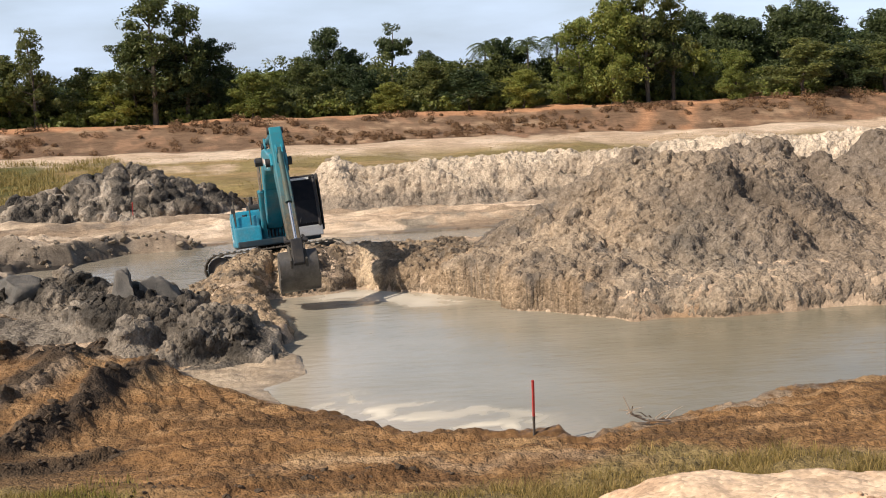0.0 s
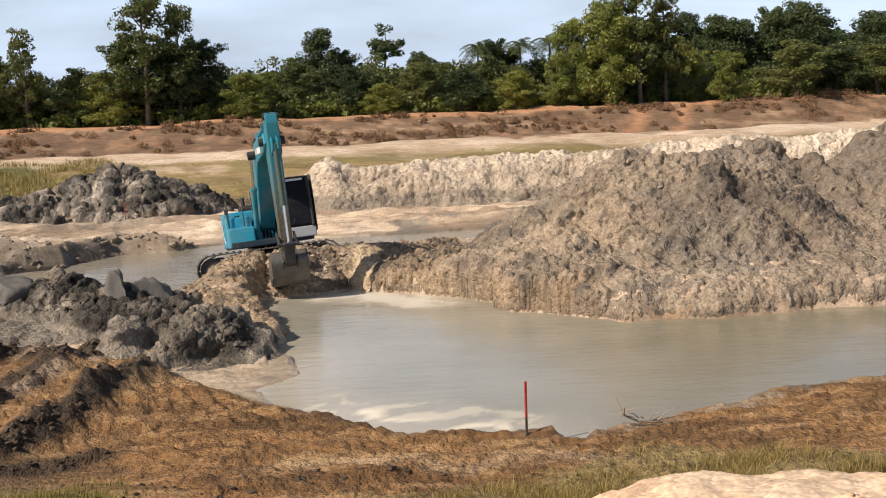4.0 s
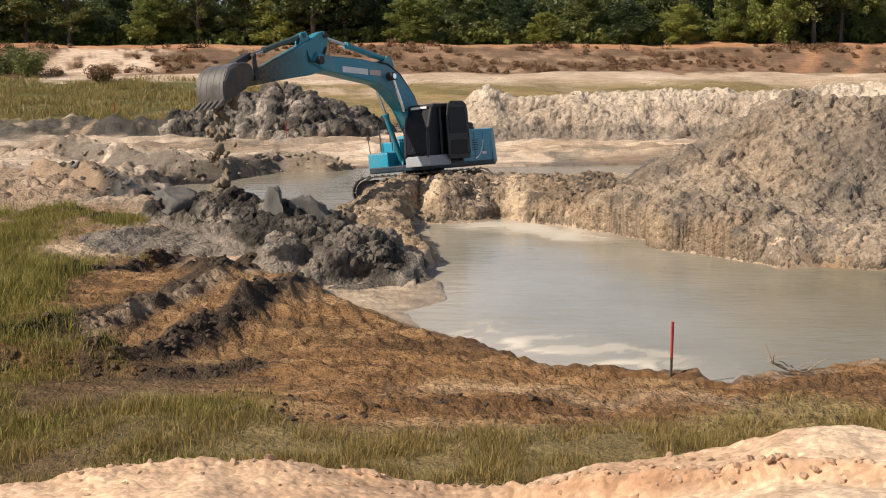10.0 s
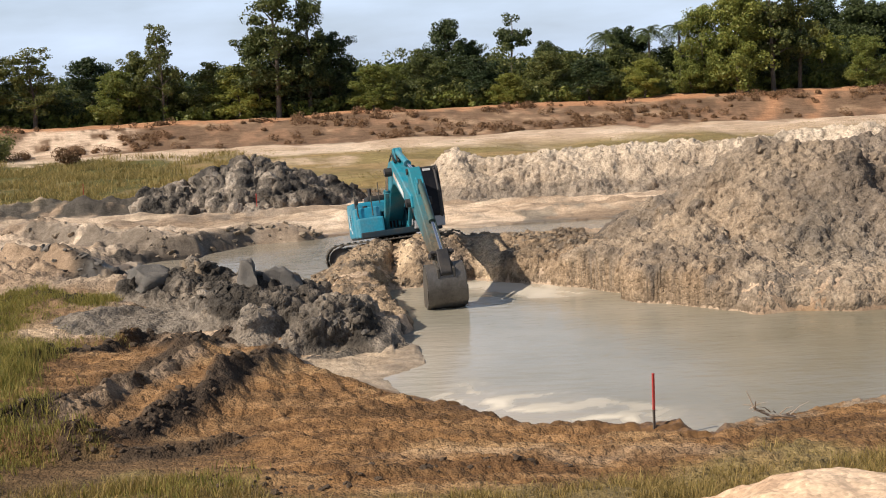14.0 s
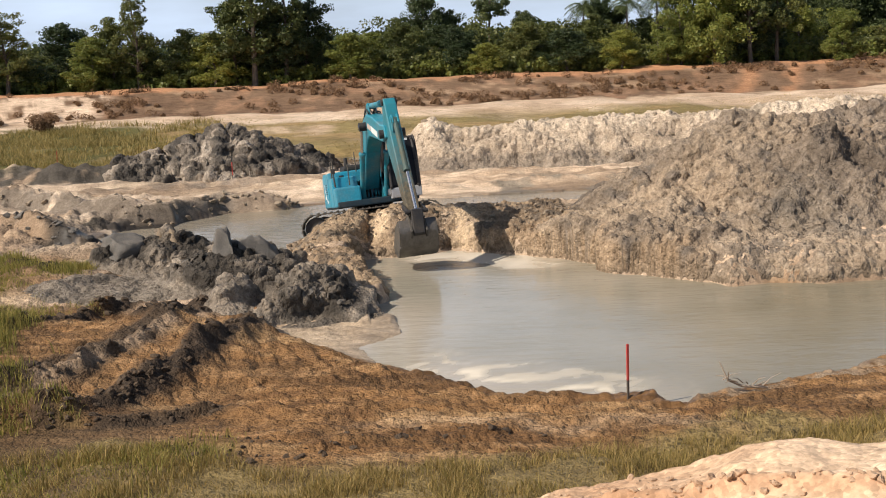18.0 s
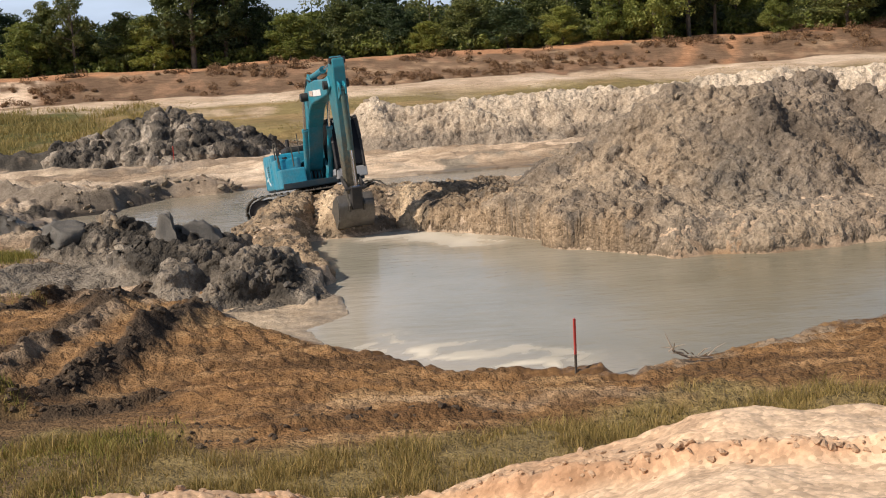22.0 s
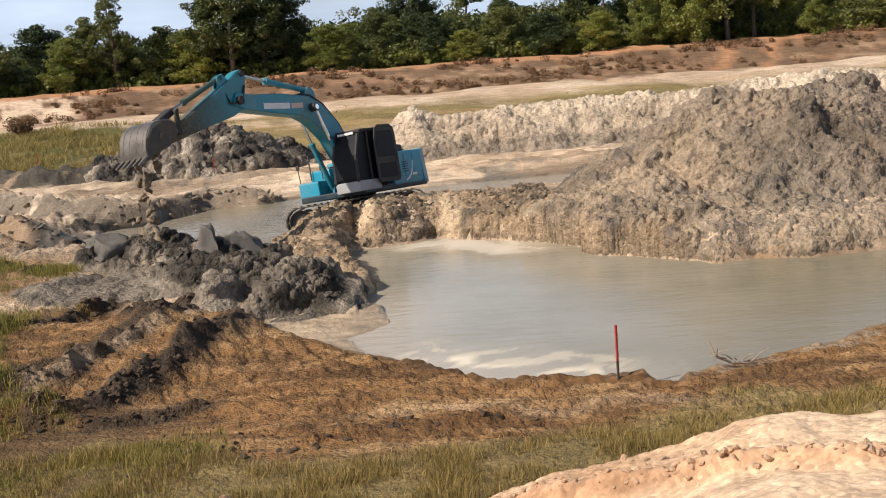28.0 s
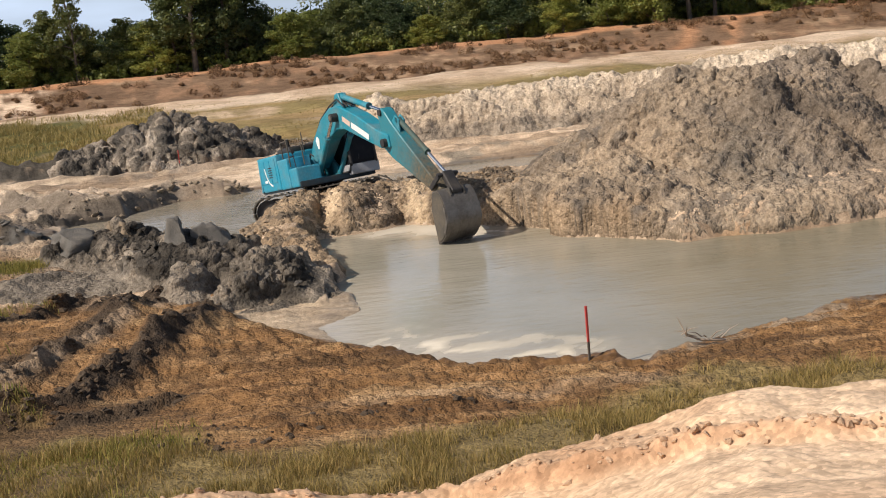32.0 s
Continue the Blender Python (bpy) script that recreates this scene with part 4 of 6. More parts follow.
def scatter_clods(mound, shape, box_, count, lo, hi, material, seed, least=0.15):
    """Loose clods half sunk in a mound, each one its part."""
    rnd = random.Random(seed)
    meshes = []
    for me in CLOD_MESHES:
        c = me.copy()
        c.materials.append(material)
        meshes.append(c)
    rng = np.random.default_rng(seed)
    ax, ay = rng.uniform(box_[0], box_[2], count * 6), rng.uniform(box_[1], box_[3], count * 6)
    g = ground_height(ax, ay)
    az = shape(ax, ay, g)
    good = np.flatnonzero((az > g + least) & (inside_distance(ax, ay, POND) < -1.0))[:count]
    for i in good:
        x, y, z = float(ax[i]), float(ay[i]), float(az[i])
        s = lo + (hi - lo) * rnd.random() ** 2.5
        ob = new("clod", rnd.choice(meshes))
        ob.parent = mound
        ob.matrix_basis = pose(x, y, z - 0.25 * s, rnd.uniform(-40, 40), rnd.uniform(-40, 40), rnd.uniform(0, 360)) @ Matrix.Diagonal((s, s * rnd.uniform(0.6, 1), s * rnd.uniform(0.6, 1), 1))


clod_meshes()
M_CLOD_PALE = plain_material("buff_clods", (0.3, 0.235, 0.165), 0.95, dirt=(0.19, 0.155, 0.12), dirty=0.9, scale=2.5, relief=0.03)
M_CLOD_DARK = plain_material("dark_clods", (0.12, 0.108, 0.094), 0.85, dirt=(0.19, 0.165, 0.14), dirty=0.8, scale=2.5, relief=0.03)
GROUND = make_ground()
make_water()
def line_clods(owner, line, count, wide, lo, hi, material, seed):
    """Loose clods strewn along a line on the ground, each one a part of it."""
    rnd = random.Random(seed)
    meshes = []
    for me in CLOD_MESHES:
        c = me.copy()
        c.materials.append(material)
        meshes.append(c)
    spots = []
    for _ in range(count):
        k = rnd.uniform(0, len(line) - 1.001)
        p = Vector(line[int(k)]).lerp(Vector(line[int(k) + 1]), k % 1)
        spots.append((p.x + rnd.gauss(0, wide), p.y + rnd.gauss(0, wide)))
    heights = ground_height(*np.array(spots).T)
    for (x, y), z in zip(spots, heights):
        s_ = lo + (hi - lo) * rnd.random() ** 2
        ob = new("clod", rnd.choice(meshes))
        ob.parent = owner
        ob.matrix_basis = pose(x, y, float(z) + 0.1 * s_, rnd.uniform(-40, 40), rnd.uniform(-40, 40), rnd.uniform(0, 360)) @ Matrix.Diagonal((s_, s_ * rnd.uniform(0.6, 1), s_ * rnd.uniform(0.5, 0.9), 1))


M_CLOD_BROWN = plain_material("brown_clods", (0.07, 0.048, 0.03), 0.95, dirt=(0.16, 0.1, 0.055), dirty=0.9, scale=2.5, relief=0.03)
for k, (line, _, wide) in enumerate(BERMS[:4]):
    line_clods(GROUND, line, 95, 0.55 * wide, 0.04, 0.15, M_CLOD_BROWN, 30 + k)
line_clods(GROUND, LEDGES[3][0], 60, 0.14, 0.03, 0.11, M_CLOD_BROWN, 40)
line_clods(GROUND, LEDGES[4][0], 90, 0.3, 0.03, 0.1, M_CLOD_BROWN, 41)
line_clods(GROUND, LEDGES[6][0], 60, 0.4, 0.06, 0.25, M_CLOD_DARK, 42)
line_clods(GROUND, LEDGES[5][0], 80, 0.4, 0.06, 0.25, M_CLOD_PALE, 43)
M_CLOD_SAND = plain_material("sand_clods", (0.5, 0.33, 0.21), 0.95, dirt=(0.6, 0.45, 0.32), dirty=0.8, scale=4.0, relief=0.01)
for k, (a0, a1, r, count, wide) in enumerate(((6, 28, 0.02, 130, 0.05), (3, 14, 0.35, 70, 0.16), (-19, 4, 0.1, 90, 0.22))):
    arc = [math.radians(a0 + (a1 - a0) * i / 12) for i in range(13)]
    rim = [float(np.interp(math.degrees(a), *zip(*WHEEL_EDGE))) + r for a in arc]
    line_clods(GROUND, [(q * math.sin(a), q * math.cos(a)) for a, q in zip(arc, rim)], count, wide, 0.012, 0.05, M_CLOD_SAND, 50 + k)
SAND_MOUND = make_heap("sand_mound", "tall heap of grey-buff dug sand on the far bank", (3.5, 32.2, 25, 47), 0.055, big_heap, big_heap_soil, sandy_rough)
CAUSEWAY = make_heap("sand_causeway", "rough wet sand causeway with steep broken sides", (-4.6, 33.2, 7.5, 48.2), 0.05, causeway, causeway_soil, causeway_rough, "sand bank")
SAND_RIDGE = make_heap("sand_ridge", "long pale ridge of dumped sand behind the pond", (-1, 60, 40, 73), 0.09, rear_ridge, rear_ridge_soil, sandy_rough)
SPOIL_MOUND = make_heap("spoil_mound", "lumpy grey spoil heap beside the tall sand heap", (14, 40, 38, 55), 0.085, rear_right, big_heap_soil, spoil_rough)
CLAY_MOUND = make_heap("clay_mound", "dark grey clay heap beside the wheel tracks", (-16, 61, -1, 72), 0.07, dark_heap, dark_soil, blocky_rough)
MUD_MOUND = make_heap("mud_mound", "wet dark grey mud dumped by the pond's edge", (-12, 29, 1.6, 43), 0.045, mud_pile, mud_soil, mud_rough)
scatter_clods(SAND_MOUND, big_heap, (5, 33, 22, 46), 300, 0.04, 0.19, M_CLOD_PALE, 1)
scatter_clods(SAND_RIDGE, rear_ridge, (0, 62, 26, 68), 160, 0.07, 0.26, M_CLOD_PALE, 2)
scatter_clods(SPOIL_MOUND, rear_right, (15, 43, 32, 50), 110, 0.1, 0.32, M_CLOD_PALE, 3)
scatter_clods(CLAY_MOUND, dark_heap, (-14, 62, -2, 69), 110, 0.1, 0.3, M_CLOD_DARK, 4)
scatter_clods(MUD_MOUND, mud_pile, (-11, 29.5, 0.5, 41), 130, 0.05, 0.18, M_CLOD_DARK, 5)
scatter_clods(CAUSEWAY, lambda x, y, g: g + 0.16, (-3.6, 34, 7, 44), 200, 0.03, 0.12, M_CLOD_PALE, 6)


# ---- trees and grass ----
def tube(bm, pts, radii, sides=7):
    """A tapered tube through pts."""
    rings = []
    for k, (p, r) in enumerate(zip(pts, radii)):
        a = Vector(pts[min(k + 1, len(pts) - 1)]) - Vector(pts[max(k - 1, 0)])
        q = a.to_track_quat("Z", "Y")
        rings.append([bm.verts.new(Vector(p) + q @ Vector((r * math.cos(2 * math.pi * i / sides), r * math.sin(2 * math.pi * i / sides), 0))) for i in range(sides)])
    for u, v in zip(rings, rings[1:]):
        for i in range(sides):
            bm.faces.new((u[i], u[(i + 1) % sides], v[(i + 1) % sides], v[i]))
    bm.faces.new(rings[0][::-1])
    bm.faces.new(rings[-1])


def leaf_cards(rng, centres, size, spread, per):
    """Leaf sprays round each centre, turned outwards as leaves on a clump are."""
    n = len(centres) * per
    off = rng.normal(0, 1, (n, 3))
    off *= (rng.uniform(0.35, 1.0, n) ** 0.6 / np.linalg.norm(off, axis=1))[:, None]
    c = np.repeat(centres, per, axis=0) + off * 1.7 * np.repeat(spread, per)[:, None] * np.array([1, 1, 0.7])
    nrm = off + np.array([0, 0, 0.25]) + rng.normal(0, 0.45, (n, 3))
    nrm /= np.linalg.norm(nrm, axis=1)[:, None]
    u = np.cross(nrm, rng.normal(0, 1, (n, 3)))
    u /= np.linalg.norm(u, axis=1)[:, None]
    v = np.cross(nrm, u)
    s = size * rng.uniform(0.6, 1.5, n)[:, None]
    verts = np.stack([c - u * s, c - v * s * 0.55, c + u * s, c + v * s * 0.55], axis=1).reshape(-1, 3)
    return verts, np.arange(n * 4).reshape(-1, 4)


def make_tree(kind, seed, label):
    """A tree 12 m high and some 8 m wide: trunk, limbs, and leaf clumps at the ends of the limbs."""
    rng, rnd = np.random.default_rng(seed), random.Random(seed)
    tree = thing("tree", label, "tree", group="trees behind the road bank")
    bm = bmesh.new()
    top = 12.0
    low, limbs, reach, clump = {"broad": (3.6, 15, 3.6, 0.62), "thin": (8.3, 8, 2.6, 0.5), "dark": (1.6, 20, 3.4, 0.7), "round": (0.6, 22, 3.7, 0.66), "open": (3.0, 15, 3.3, 0.5)}[kind]
    lean = [(rnd.uniform(-0.35, 0.35) * (k > 0), rnd.uniform(-0.35, 0.35) * (k > 0), z) for k, z in enumerate((0, top * 0.25, top * 0.5, top * 0.75, top * 0.95))]
    tube(bm, lean, [0.28, 0.22, 0.16, 0.1, 0.04])
    centres, spread = [], []
    for i in range(limbs):
        f = (i + 0.4) / limbs
        z0 = low * 0.85 + (top * 0.9 - low) * f
        k = min(3, int(z0 / (top * 0.25)))
        a = i * 2.4 + rnd.uniform(-0.5, 0.5)
        shape = {"broad": math.sin(math.pi * (0.3 + 0.62 * f)), "thin": 0.55 + 0.5 * math.sin(3.0 * f), "dark": 1.05 - 0.7 * f * f, "round": math.sin(math.pi * (0.32 + 0.58 * f)), "open": 1.0 - 0.62 * f}[kind]
        wide = reach * shape * rnd.uniform(0.55, 1.2)
        base = Vector(lean[k]).lerp(Vector(lean[k + 1]), min(1.0, z0 / (top * 0.25) - k))
        tip = base + Vector((math.cos(a) * wide, math.sin(a) * wide, rnd.uniform(0.3, 1.5) if kind != "thin" else rnd.uniform(0.2, 0.8)))
        mid = base.lerp(tip, 0.5) + Vector((0, 0, 0.3))
        tube(bm, [base, mid, tip], [0.08, 0.05, 0.02], 5)
        for q in ((0.75, 1.0, 1.05) if kind in ("thin", "open") else (0.4, 0.7, 0.9, 1.05)):
            for _ in range(2):
                centres.append(base.lerp(tip, q) + Vector((rnd.gauss(0, 0.5), rnd.gauss(0, 0.5), rnd.gauss(0.1, 0.4 if kind != "thin" else 0.15))))
                spread.append(clump * rnd.uniform(0.55, 1.15))
    for _ in range(4 if kind == "thin" else 7):
        centres.append(Vector((rnd.gauss(0, 0.7), rnd.gauss(0, 0.7), top * rnd.uniform(0.9, 0.99))))
        spread.append(0.45)
    part("trunk", bm, M_BARK, tree)
    v, f = leaf_cards(rng, np.array(centres), 0.15, np.array(spread), {"thin": 70, "open": 60}.get(kind, 90))
    mat = {"broad": M_LEAF, "thin": M_LEAF_DARK, "dark": M_LEAF_DARK, "round": M_LEAF_YELLOW, "open": M_LEAF}[kind]
    crown = new("crown", mesh_from("crown", v, f, mat, False))
    crown.parent = tree
    return tree


def make_palm(seed):
    rnd = random.Random(seed)
    tree = thing("palm_tree", "feathery dark palm above the other trees", "palm", group="trees behind the road bank")
    bm = bmesh.new()
    tube(bm, [(0, 0, 0), (0.2, 0, 4), (0.1, 0.1, 8), (0, 0, 11)], [0.22, 0.18, 0.15, 0.12])
    part("trunk", bm, M_BARK, tree)
    verts, faces = [], []
    for i in range(18):
        a, up = i * 2.4, rnd.uniform(-0.3, 1.0)
        pts = [Vector((math.cos(a) * r, math.sin(a) * r, 11 + up * r - 0.28 * r * r)) for r in (0, 0.7, 1.4, 2.1, 2.7)]
        side = Vector((-math.sin(a), math.cos(a), 0))
        for p, q in zip(pts, pts[1:]):
            for k in range(5):
                c = p.lerp(q, k / 5)
                for s in (-1, 1):
                    tip = c + side * s * rnd.uniform(0.45, 0.7) + (q - p) * 0.4 + Vector((0, 0, -0.25))
                    n = len(verts)
                    verts += [c, c + (q - p) * 0.16, tip, tip - (q - p) * 0.05]
                    faces.append((n, n + 1, n + 2, n + 3))
    crown = new("crown", mesh_from("crown", np.array(verts), np.array(faces), M_LEAF_DARK, False))
    crown.parent = tree
    return tree


def land(x, y):
    return float(ground_height(np.array([float(x)]), np.array([float(y)]))[0])


def at_scale(x, y, z, turn, sx, sz):
    return pose(x, y, z, 0, 0, turn) @ Matrix.Diagonal((sx, sx, sz, 1))


def make_trees():
    rnd = random.Random(5)
    protos = {"broad": [make_tree("broad", s, "leafy green tree behind the road bank") for s in (11, 12)],
              "dark": [make_tree("dark", s, "dense dark green tree behind the road bank") for s in (21, 22)],
              "open": [make_tree("open", s, "tall leafy tree with an open, uneven crown") for s in (51, 52)],
              "thin": [make_tree("thin", 31, "tall slim tree with a high open crown")],
              "round": [make_tree("round", s, "low yellowish-green tree behind the road bank") for s in (41, 42)]}
    # x, y, height of the top, width of the crown, kind
    stand = [(-12.6, 127.5, 16.6, 10.0, "open"), (-9.4, 128.6, 15.6, 7.5, "open"), (-7.0, 130, 12.0, 6.5, "dark"), (-14.6, 128.5, 12.6, 7.5, "broad"), (-11.0, 130.5, 11.5, 10.0, "dark"), (-24.6, 127.8, 13.3, 6.0, "open"), (-27.5, 129.5, 10.8, 6.0, "broad"),
             (5.8, 139.8, 13.1, 6.5, "dark"), (8.4, 141.5, 10.6, 5.5, "dark"), (14.1, 149.3, 13.9, 5.6, "thin"), (18.0, 147, 10.2, 5.0, "dark"),
             (35.2, 124.8, 14.2, 7.5, "round"), (39.2, 125.5, 16.8, 8.0, "open"), (42.5, 127, 15.4, 7.0, "open"), (32.0, 126, 12.6, 6.0, "round"), (36.8, 127, 15.8, 7.0, "open"), (40.5, 129, 12.5, 9.0, "dark"), (25.9, 139, 11.2, 6.0, "dark"), (28.2, 140, 10.2, 5.0, "dark"), (48.4, 123.8, 8.7, 5.0, "round"), (56.0, 124, 9.6, 8.5, "broad"), (-2.6, 126.9, 8.2, 5.6, "round"),
             (2.6, 132, 9.6, 6.0, "broad"), (9, 130.7, 8.4, 5.5, "dark"), (16.5, 131, 8.9, 6.0, "broad"), (20.4, 128.4, 7.8, 6.0, "dark"), (25.9, 126.8, 7.4, 5.0, "round"), (11.6, 127.4, 6.6, 4.0, "round"), (30.4, 125.6, 7.0, 4.5, "round"),
             (-19.7, 130.5, 9.3, 6.5, "broad"), (-16.8, 128.4, 8.8, 6, "round"), (-37.7, 126.4, 11.5, 7.5, "open"), (-32.7, 131, 10.5, 7.5, "dark"), (-42.2, 127.1, 11.5, 9, "broad"), (-47, 128, 12.0, 9, "dark"), (-29, 127.4, 8.9, 6, "round"),
             (62, 127, 9.0, 8, "dark"), (67, 127, 9.0, 8, "broad"), (73, 128, 10, 8, "broad")]
    for i in range(15):
        stand.append((48 + 2.9 * i + rnd.uniform(-1, 1), 152 + rnd.uniform(-8, 8), 12.9 + rnd.uniform(-1.0, 1.6) + 0.07 * i, rnd.uniform(7.0, 10.0), "dark"))
    for i in range(34):
        stand.append((-56 + 3.3 * i + rnd.uniform(-1.2, 1.2), rnd.uniform(133, 142), rnd.uniform(6.8, 9.6), rnd.uniform(5.5, 8), rnd.choice(("dark", "broad", "broad", "dark", "round"))))
    first = set()
    for x, y, ztop, wide, kind in stand:
        proto = rnd.choice(protos[kind])
        z = land(x, y) - 0.1
        m = at_scale(x, y, z, rnd.uniform(0, 360), wide / 8.4 if kind != "thin" else wide / 6.4, (ztop - z) / 12.2)
        if proto not in first:
            first.add(proto)
            proto.matrix_basis = m
        else:
            c = copy_thing(proto, Matrix.Identity(4))
            c.matrix_basis = m
    palm = make_palm(3)
    palm.matrix_basis = at_scale(31.4, 134.4, land(31.4, 134.4), 0, 0.8, 0.77)
    for x, y, s in ((28.6, 137, 0.74), (24.0, 139, 0.76)):
        copy_thing(palm, Matrix.Identity(4)).matrix_basis = at_scale(x, y, land(x, y), 40 * s, 0.8, s)
    # undergrowth behind the road
    rng = np.random.default_rng(8)
    n = 5200
    x, y = rng.uniform(-62, 92, n), rng.uniform(128.5, 141, n)
    h = 0.3 + rng.uniform(0, 1, n) * (1.8 + 4.4 * smooth(129, 136, y)) * (0.35 + 0.9 * vnoise(x / 4, y / 4, 9))
    v, f = leaf_cards(rng, np.column_stack([x, y, ground_height(x, y) + h]), 0.17, np.full(n, 0.5), 30)
    tagged(new("undergrowth", mesh_from("undergrowth", v, f, M_LEAF, False)), "dense green undergrowth below the trees", "bushes", kind="stuff")
    n = 1100
    x, y = rng.uniform(-60, 90, n), rng.uniform(127.2, 129.5, n)
    keep = vnoise(x / 3.0, y, 19) > 0.3
    x, y = x[keep], y[keep]
    v, f = leaf_cards(rng, np.column_stack([x, y, ground_height(x, y) + rng.uniform(0.1, 1.5, x.size)]), 0.17, np.full(x.size, 0.28), 22)
    tagged(new("roadside_scrub", mesh_from("roadside_scrub", v, f, M_LEAF_YELLOW, False)), "yellow-green scrub along the far side of the road bank", "bushes", kind="stuff")
    # a closed wood far behind, down to the ground
    n = 5200
    x, y = rng.uniform(-110, 160, n), rng.uniform(150, 176, n)
    h = rng.uniform(0, 1, n) * (5.2 + 3.5 * smooth(35, 60, x) + 1.6 * (vnoise(x / 7, y / 9, 29) - 0.3))
    v, f = leaf_cards(rng, np.column_stack([x, y, ground_height(x, y) + h]), 0.4, np.full(n, 0.9), 16)
    tagged(new("far_wood", mesh_from("far_wood", v, f, M_LEAF_DARK, False)), "dark closed wood in the distance", "wood", kind="stuff")


def blades(name, label, x, y, height, material, width=0.012, seed=1, lean=0.35):
    """Grass as single bent blades."""
    rng = np.random.default_rng(seed)
    n = x.size
    z = ground_height(x, y) - 0.02
    a = rng.uniform(0, 2 * math.pi, n)
    h = height * rng.uniform(0.45, 1.25, n)
    w = width * rng.uniform(0.6, 1.5, n)
    l = lean * h * rng.uniform(0.1, 1.3, n)
    b = rng.uniform(0, 2 * math.pi, n)
    p = np.column_stack([x, y, z])
    side = np.column_stack([np.cos(a) * w, np.sin(a) * w, np.zeros(n)])
    mid = p + np.column_stack([np.cos(b) * l * 0.35, np.sin(b) * l * 0.35, h * 0.6])
    tip = p + np.column_stack([np.cos(b) * l, np.sin(b) * l, h])
    v = np.stack([p - side, p + side, mid + side * 0.8, mid - side * 0.8, tip], axis=1).reshape(-1, 3)
    k = np.arange(n)[:, None] * 5
    f = np.concatenate([k + np.array([0, 1, 2]), k + np.array([0, 2, 3]), k + np.array([3, 2, 4])])
    return tagged(new(name, mesh_from(name, v, f, material, False)), label, "grass", kind="stuff")


def make_grass():
    rng = np.random.default_rng(4)
    # strip below the camera's bank
    n = 105000
    d, az = rng.uniform(10.2, 21.5, n), np.radians(rng.uniform(-24, 30, n))
    x, y = d * np.sin(az), d * np.cos(az)
    n2, n3 = fbm(x, y, 1.6, 4, 0.55, 72), fbm(x, y, 0.9, 3, 0.5, 77)
    edge = np.interp(np.degrees(az), *zip(*GRASS_EDGE))
    dens = smooth(edge + 0.5, edge - 1.2, d + 0.9 * n2) * (0.15 + 0.85 * smooth(-0.3, 0.6, n3))
    k = rng.uniform(0, 1, n) < dens
    blades("grass", "dry yellow-green grass below the sand bank", x[k], y[k], 0.1 + 0.16 * smooth(-0.3, 0.8, n3[k]), M_GRASS, 0.0055, 2, 0.7)
    # greener stands on the left
    n = 200000
    x, y = rng.uniform(-17, -2.5, n), rng.uniform(15, 43, n)
    n1, n2 = fbm(x, y, 5, 4, 0.55, 71), fbm(x, y, 1.6, 4, 0.55, 72)
    dens = smooth(-6.9, -8.6, x + 1.4 * n2 + 0.2 * (y - 24)) * smooth(43, 40, y + 2 * n1) * smooth(-0.25, 0.45, fbm(x, y, 3.2, 3, 0.5, 78) + 0.4)
    dens = np.maximum(dens, 0.8 * smooth(-2.6, -5, x + n2) * smooth(21.3, 19.8, np.hypot(x, y) + 0.6 * n2) * smooth(-0.3, 0.3, fbm(x, y, 1.8, 3, 0.5, 81)))
    k = rng.uniform(0, 1, n) < dens
    blades("tall_grass", "taller green grass at the edge of the pit", x[k], y[k], (0.14 + 0.26 * smooth(-0.3, 0.5, fbm(x[k], y[k], 3.2, 3, 0.5, 78))) * (0.55 + 0.45 * smooth(23, 26, y[k])), M_GRASS_GREEN, 0.0075, 3, 0.6)
    # the field beyond the heaps
    n = 90000
    x, y = np.where(rng.uniform(0, 1, n) < 0.5, rng.uniform(-48, 70, n), rng.uniform(-48, -10, n)), rng.uniform(71, 106, n)
    n1 = fbm(x, y, 5, 4, 0.55, 71)
    dens = smooth(72, 77, y + 2.5 * n1 - 0.25 * np.clip(x, -30, 0)) * smooth(106, 98, y + 2 * n1) * smooth(-0.2, 0.5, fbm(x, y, 3.0, 4, 0.6, 79) + 0.15)
    k = rng.uniform(0, 1, n) < dens
    blades("field_grass", "thin dry grass on the flat behind the heaps", x[k], y[k], np.where(x[k] < -13, 0.42, 0.09) * (0.6 + 0.8 * vnoise(x[k] / 2.5, y[k] / 2.5, 80)), M_GRASS_FIELD, 0.022, 5, 0.9)
    # low round tufts of dry brush on the road bank
    n = 1300
    x = rng.uniform(-60, 90, n)
    road = np.interp(x, *zip(*ROAD_Y))
    y = road - rng.uniform(1.5, 10.5, n)
    keep = rng.uniform(0, 1, n) < 0.1 + 0.8 * smooth(0.5, 0.75, vnoise(x / 6, y / 3, 39) + 0.2 * smooth(40, 60, x))
    x, y = x[keep], y[keep]
    size = rng.uniform(0.12, 0.42, x.size) * (1 + 0.5 * smooth(42, 56, x))
    v, f = leaf_cards(rng, np.column_stack([x, y, ground_height(x, y) + 0.7 * size]), 0.075, size, 130)
    tagged(new("dry_brush", mesh_from("dry_brush", v, f, M_DRY, False)), "brown tufts of dry brush on the slope of the road bank", "bushes", kind="stuff")


